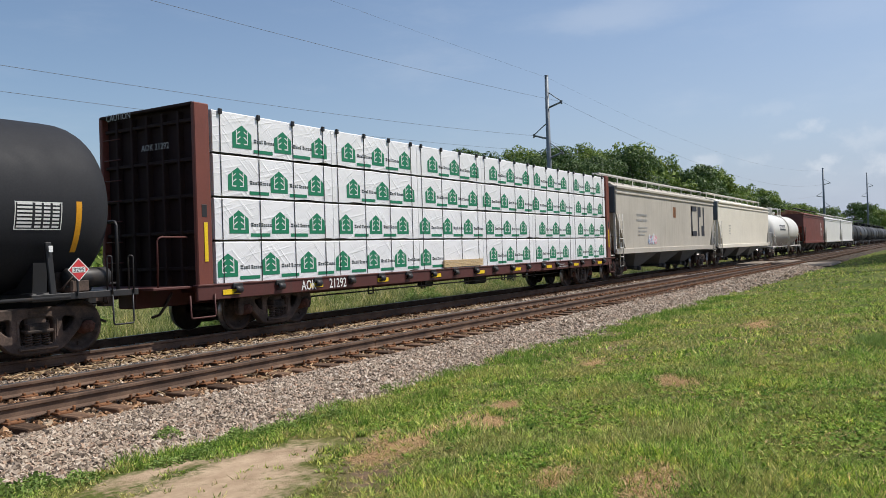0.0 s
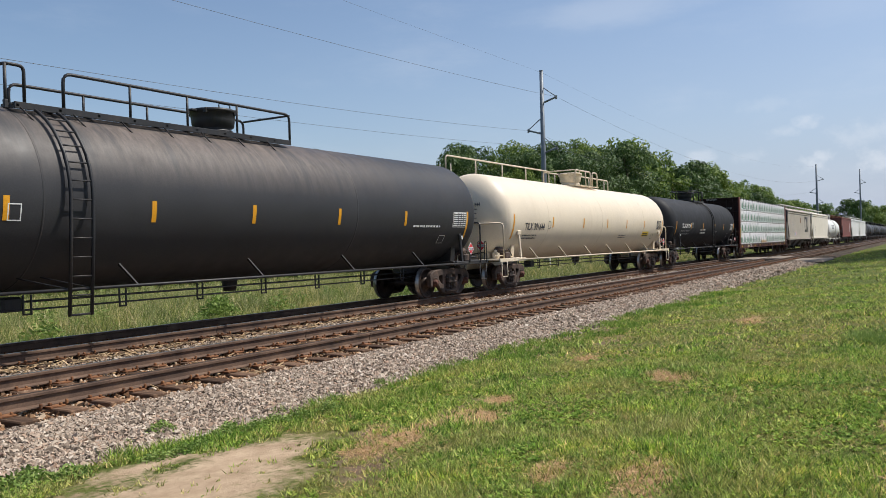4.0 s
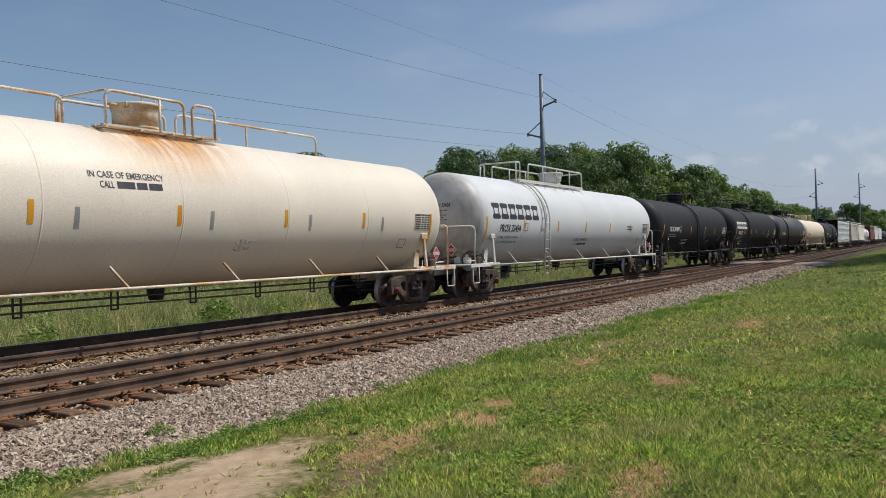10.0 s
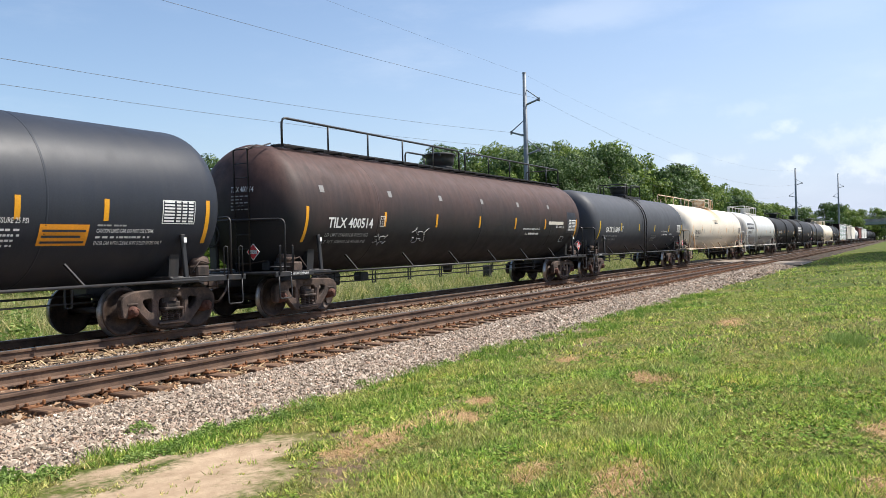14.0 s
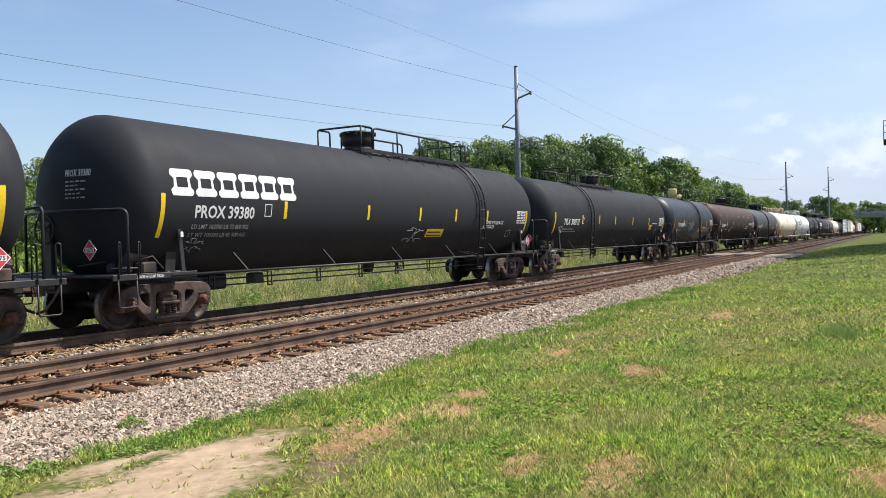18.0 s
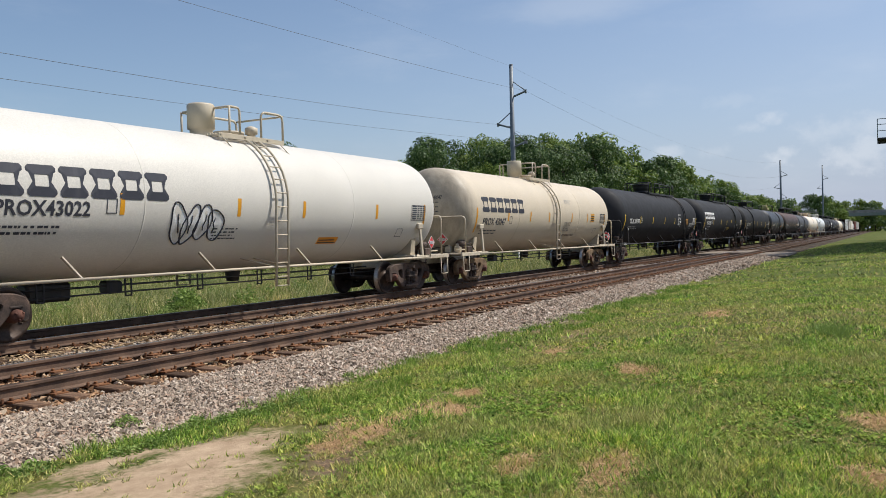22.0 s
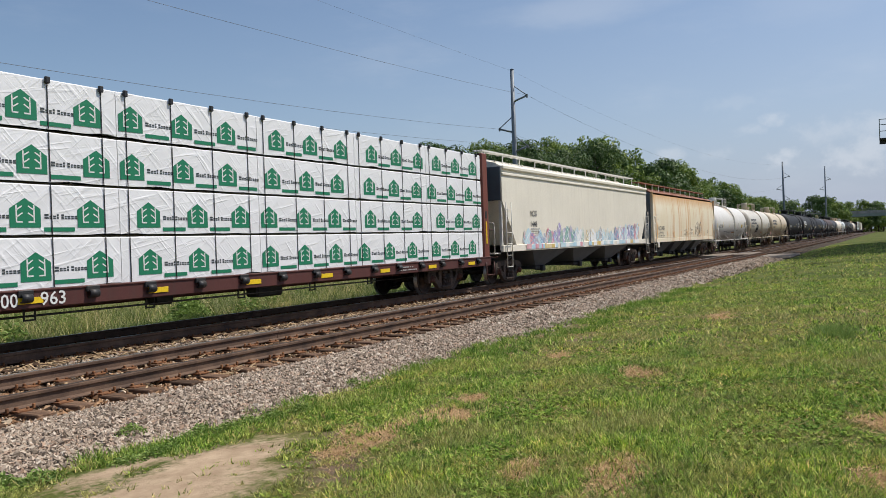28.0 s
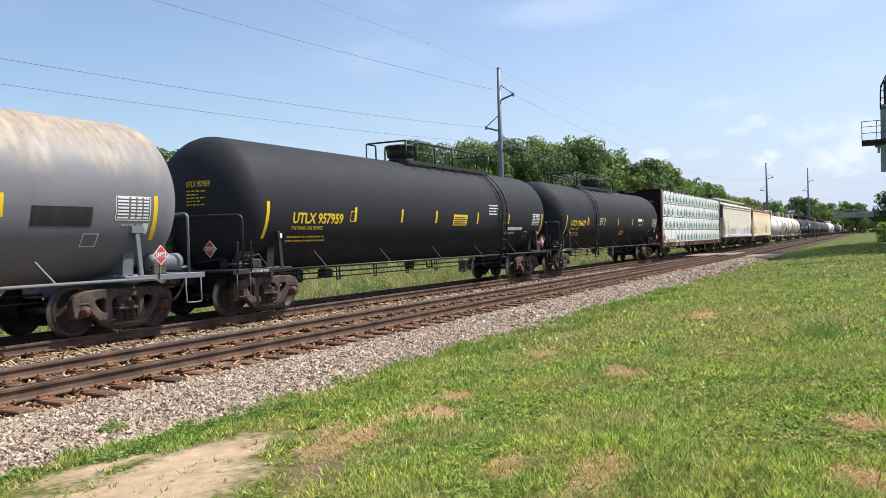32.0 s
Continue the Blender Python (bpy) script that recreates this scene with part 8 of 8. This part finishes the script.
for i in range(26):
    weed_clump(11 + 34 * _w.random() ** 1.2, _w.uniform(17.0, 21.5), _w.uniform(0.45, 1.0), 360, 150 + i, -0.47, _w.uniform(0.55, 0.85))


# -- steel power poles and wires --
POLE_STEEL = paint("galvanised_pole", (0.19, 0.215, 0.245), 0.55, 0.12, (0.15, 0.15, 0.15), 0.2, 0.2)
WIRE = paint("dull_cable", (0.13, 0.135, 0.145), 0.6, 0.1)
GLASSY = paint("grey_insulator", (0.20, 0.21, 0.22), 0.4, 0.1)


def power_pole(x, y, h, r, arms, lean=0.0, label="tall grey steel power pole with insulator arms"):
    p = thing("power_pole", label, "power pole", "power line", pose(x, y, -0.5, 0, lean, 0))
    part("mast", Mb().pipe([(0, 0, -0.3), (0, 0, h * 0.5), (0, 0, h + 0.5)], [r, r * 0.82, r * 0.6], 12), POLE_STEEL, p)
    part("cap", Mb().lathe([(h + 0.5, r * 0.66), (h + 0.56, r * 0.66), (h + 0.6, 0.0)], (0, 0, 0), "z", 12), POLE_STEEL, p)
    for z, s, ln in arms:
        a = Mb().pipe([(0, 0, z - 0.25), (-0.05, -s * ln, z + 0.14)], 0.08, 6)
        arm = part("insulator_arm", a, POLE_STEEL, p)
        part("insulator", Mb().lathe([(z - 0.05 + 0.06 * k, 0.05 + 0.05 * (k % 2)) for k in range(6)], (-0.05, -s * ln, 0), "z", 10), GLASSY, arm)
        part("brace", Mb().pipe([(0, 0, z + 1.15), (-0.05, -s * ln * 0.97, z + 0.2)], 0.045, 5), POLE_STEEL, p)
    return p


PX, PY, PH = 62.3, 27.4, 15.9
power_pole(PX, PY, PH, 0.26, [(13.95, 1, 1.3), (11.4, -1, 1.3), (9.75, 1, 1.25)], label="tall grey steel power pole behind the train")
power_pole(202, 21.4, 17.6, 0.30, [(14.6, 1, 1.4), (11.8, -1, 1.4), (9.4, 1, 1.2)], -2.2)
power_pole(262, 16.4, 20.2, 0.28, [(16.8, 1, 1.4), (14.0, -1, 1.4), (11.4, 1, 1.2)])


def wire(a, b, sag, r=0.010):
    a, b = Vector(a), Vector(b)
    pts = []
    for k in range(25):
        t = k / 24
        p = a.lerp(b, t)
        p.z -= sag * 4 * t * (1 - t)
        pts.append(p)
    ob = new("power_wire", Mb().pipe(pts, r, 4).mesh("power_wire", WIRE))
    tagged(ob, "thin dark power cable strung from pole to pole", "cable", "power line wires")


wire((-78, PY, PH - 0.1), (PX, PY, PH - 0.1), 0.9, 0.006)
wire((-78, PY - 1.3, 13.6), (PX, PY - 1.3, 13.6), 2.2)
wire((-78, PY + 1.3, 11.05), (PX, PY + 1.3, 11.05), 2.6)
wire((-78, PY - 1.25, 9.4), (PX, PY - 1.25, 9.4), 2.4, 0.008)
wire((PX, PY - 1.3, 13.6), (202, 20.0, 14.3), 3.2)
wire((PX, PY, PH - 0.1), (202, 21.4, 17.3), 2.6, 0.006)
wire((PX, PY + 1.3, 11.05), (202, 22.8, 11.5), 2.6, 0.008)
wire((PX, PY - 1.25, 9.4), (202, 20.2, 9.2), 2.0, 0.008)

# -- small black cabinet on a post beyond the train --
box = thing("relay_box", "small black trackside equipment box on a post", "equipment box", at=pose(38.3, 19.2, -0.45))
part("post", Mb().box((0, 0, 0.25), (0.10, 0.10, 0.6), 0.01), FITTING_BLACK, box)
part("case", Mb().box((0, 0, 0.62), (0.42, 0.36, 0.62), 0.03), FITTING_BLACK, box)

post = thing("marker_post", "slim white marker post in the tall meadow grass", "marker post", at=pose(55.2, 24.0, -0.5))
part("shaft", Mb().box((0, 0, 0.5), (0.16, 0.10, 1.1), 0.015), MARK_WHITE, post)
part("cap", Mb().box((0, 0, 1.07), (0.19, 0.13, 0.05), 0.012), GALVANISED, post)

# -- road bridge far down the line --
CONCRETE = mottled("weathered_concrete", [(0.3, (0.24, 0.235, 0.22)), (0.7, (0.38, 0.37, 0.35))], 0.6, 0.9, 0.2, 12.0, 0.02)
BEAM = paint("grey_green_girder", (0.24, 0.28, 0.26), 0.7, 0.12, (0.15, 0.12, 0.1), 0.3)
bridge = thing("road_bridge", "long grey concrete road bridge over the railway", "bridge", kind="structure")
part("deck", Mb().box((402, 2, 8.35), (9, 150, 0.5), 0.05), CONCRETE, bridge)
for e in (-4.2, 4.2):
    part("girder", Mb().box((402 + e, 2, 7.5), (0.5, 150, 1.2), 0.04), BEAM, bridge)
    part("parapet", Mb().box((402 + e, 2, 9.0), (0.3, 150, 0.8), 0.04), CONCRETE, bridge)
for y in (-14, 23.5):
    part("pier", Mb().box((402, y, 3.4), (7.5, 1.1, 7.4), 0.1), CONCRETE, bridge)
b = Mb()
for k in range(60):
    b.box((397.8, -72 + 2.5 * k, 9.9), (0.06, 0.06, 1.1))
b.box((397.8, 2, 10.4), (0.05, 150, 0.05)).box((397.8, 2, 9.9), (0.05, 150, 0.04))
part("fence", b, GALVANISED, bridge)

# -- signal platform on its mast beside the line --
SIGNAL_GREY = paint("signal_case_grey", (0.20, 0.25, 0.25), 0.6, 0.12)
sg = thing("railway_signal", "dark grey railway signal with a railed service platform", "railway signal", at=pose(51, -0.75, 0))
part("mast", Mb().pipe([(0.3, -1.6, -0.4), (0.3, -1.6, 10.0)], 0.16, 12), SIGNAL_GREY, sg)
part("arm", Mb().box((0.3, -0.6, 6.22), (0.3, 2.2, 0.24), 0.02), SIGNAL_GREY, sg)
part("platform", Mb().box((0, 0.0, 6.42), (1.1, 2.3, 0.10), 0.01).box((0, 0.0, 6.28), (0.12, 2.3, 0.2), 0.01), FITTING_BLACK, sg)
g = Mb()
for z in (6.85, 7.2, 7.5):
    g.pipe([(-0.5, 1.13, z), (-0.5, -1.1, z)], 0.02, 5).pipe([(-0.5, 1.13, z), (0.5, 1.13, z)], 0.02, 5)
for x, y in ((-0.5, 1.13), (0.5, 1.13), (-0.5, 0.4), (-0.5, -0.4)):
    g.pipe([(x, y, 6.45), (x, y, 7.5)], 0.02, 5)
part("guard_rail", g, SIGNAL_GREY, sg)
part("signal_case", Mb().box((0.1, -0.35, 7.45), (0.7, 1.1, 1.9), 0.04), SIGNAL_GREY, sg)
part("case_trim", Mb().box((0.1, -0.35, 8.2), (0.74, 1.14, 0.08), 0.01).box((0.1, -0.35, 6.9), (0.74, 1.14, 0.06), 0.01), FITTING_BLACK, sg)
part("signal_head", Mb().box((0.1, -0.35, 9.1), (0.3, 0.75, 1.3), 0.05), FITTING_BLACK, sg)
part("head_cap", Mb().lathe([(9.75, 0.42), (9.95, 0.40), (10.15, 0.28), (10.22, 0.0)], (0.1, -0.45, 0), "z", 14), SIGNAL_GREY, sg)
hoops = Mb()
for z in (8.75, 9.15, 9.5):
    hoops.pipe([(-0.35, 0.14, z), (-0.3, -0.9, z)], 0.02, 5).pipe([(-0.35, 0.14, z), (0.3, 0.14, z)], 0.02, 5)
part("hoops", hoops, FITTING_BLACK, sg)
part("ladder_cage", Mb().pipe(arc_pipe([(0.2, 0.2, 8.2), (0.2, 0.18, 9.3), (0.2, -0.1, 10.1), (0.2, -0.6, 10.3)], 0.3), 0.03, 6).pipe([(-0.35, 0.2, 8.2), (-0.35, 0.16, 9.4), (-0.35, -0.2, 10.15)], 0.03, 6), FITTING_BLACK, sg)
part("cable_drop", Mb().box((0.1, 0.05, 5.5), (0.3, 0.36, 1.6), 0.03).box((0.1, 0.32, 6.0), (0.2, 0.12, 0.5), 0.02), SIGNAL_GREY, sg)

# -- timber and gravel crossing --
ASPHALT = mottled("worn_gravel_road", [(0.3, (0.15, 0.12, 0.095)), (0.7, (0.33, 0.275, 0.22))], 1.2, 0.95, 0.4, 20.0, 0.02)
crossing = new("crossing", Mb().box((64.5, 7.3, -0.30), (7.5, 2.3, 0.22), 0.10).mesh("crossing", ASPHALT))
for y, wd, ln, z in ((9.467, 1.25, 6.0, -0.10), (11.4, 2.2, 6.5, -0.14), (13.354, 1.25, 6.0, -0.10)):
    part("crossing_panel", Mb().box((64.5, y, z), (ln, wd, 0.17), 0.02), ASPHALT, crossing)
tagged(crossing, "worn grey level crossing panels between the rails", "level crossing", kind="structure")


# ---- movement ----
def gone(t):
    """Metres that the train has gone by t seconds."""
    return 13.043 * t - 0.00676 * t * t


def motions():
    """The train rolls on along the track, its wheels turning while they pass by."""
    for car, centre in TRAIN:
        walk(car, [(t, pose(centre + gone(t), TRAIN_Y, 0)) for t in range(0, 33, 4)])
    starts = dict(TRAIN)
    for car, along, ahead, w in WHEELSETS:
        place = starts[car] + along
        rows = []
        for k in range(0, 961):
            t = k / 30
            x = place + gone(t)
            if 1.0 < x < 48.0:
                rows.append((t, pose(ahead, 0, WHEEL_R, 0, math.degrees(x / WHEEL_R) % 360, 0)))
        if not rows:
            continue
        if rows[0][0] > 0:
            rows.insert(0, (0.0, rows[0][1]))
        if rows[-1][0] < 32:
            rows.append((32.0, rows[-1][1]))
        walk(w, rows)


motions()
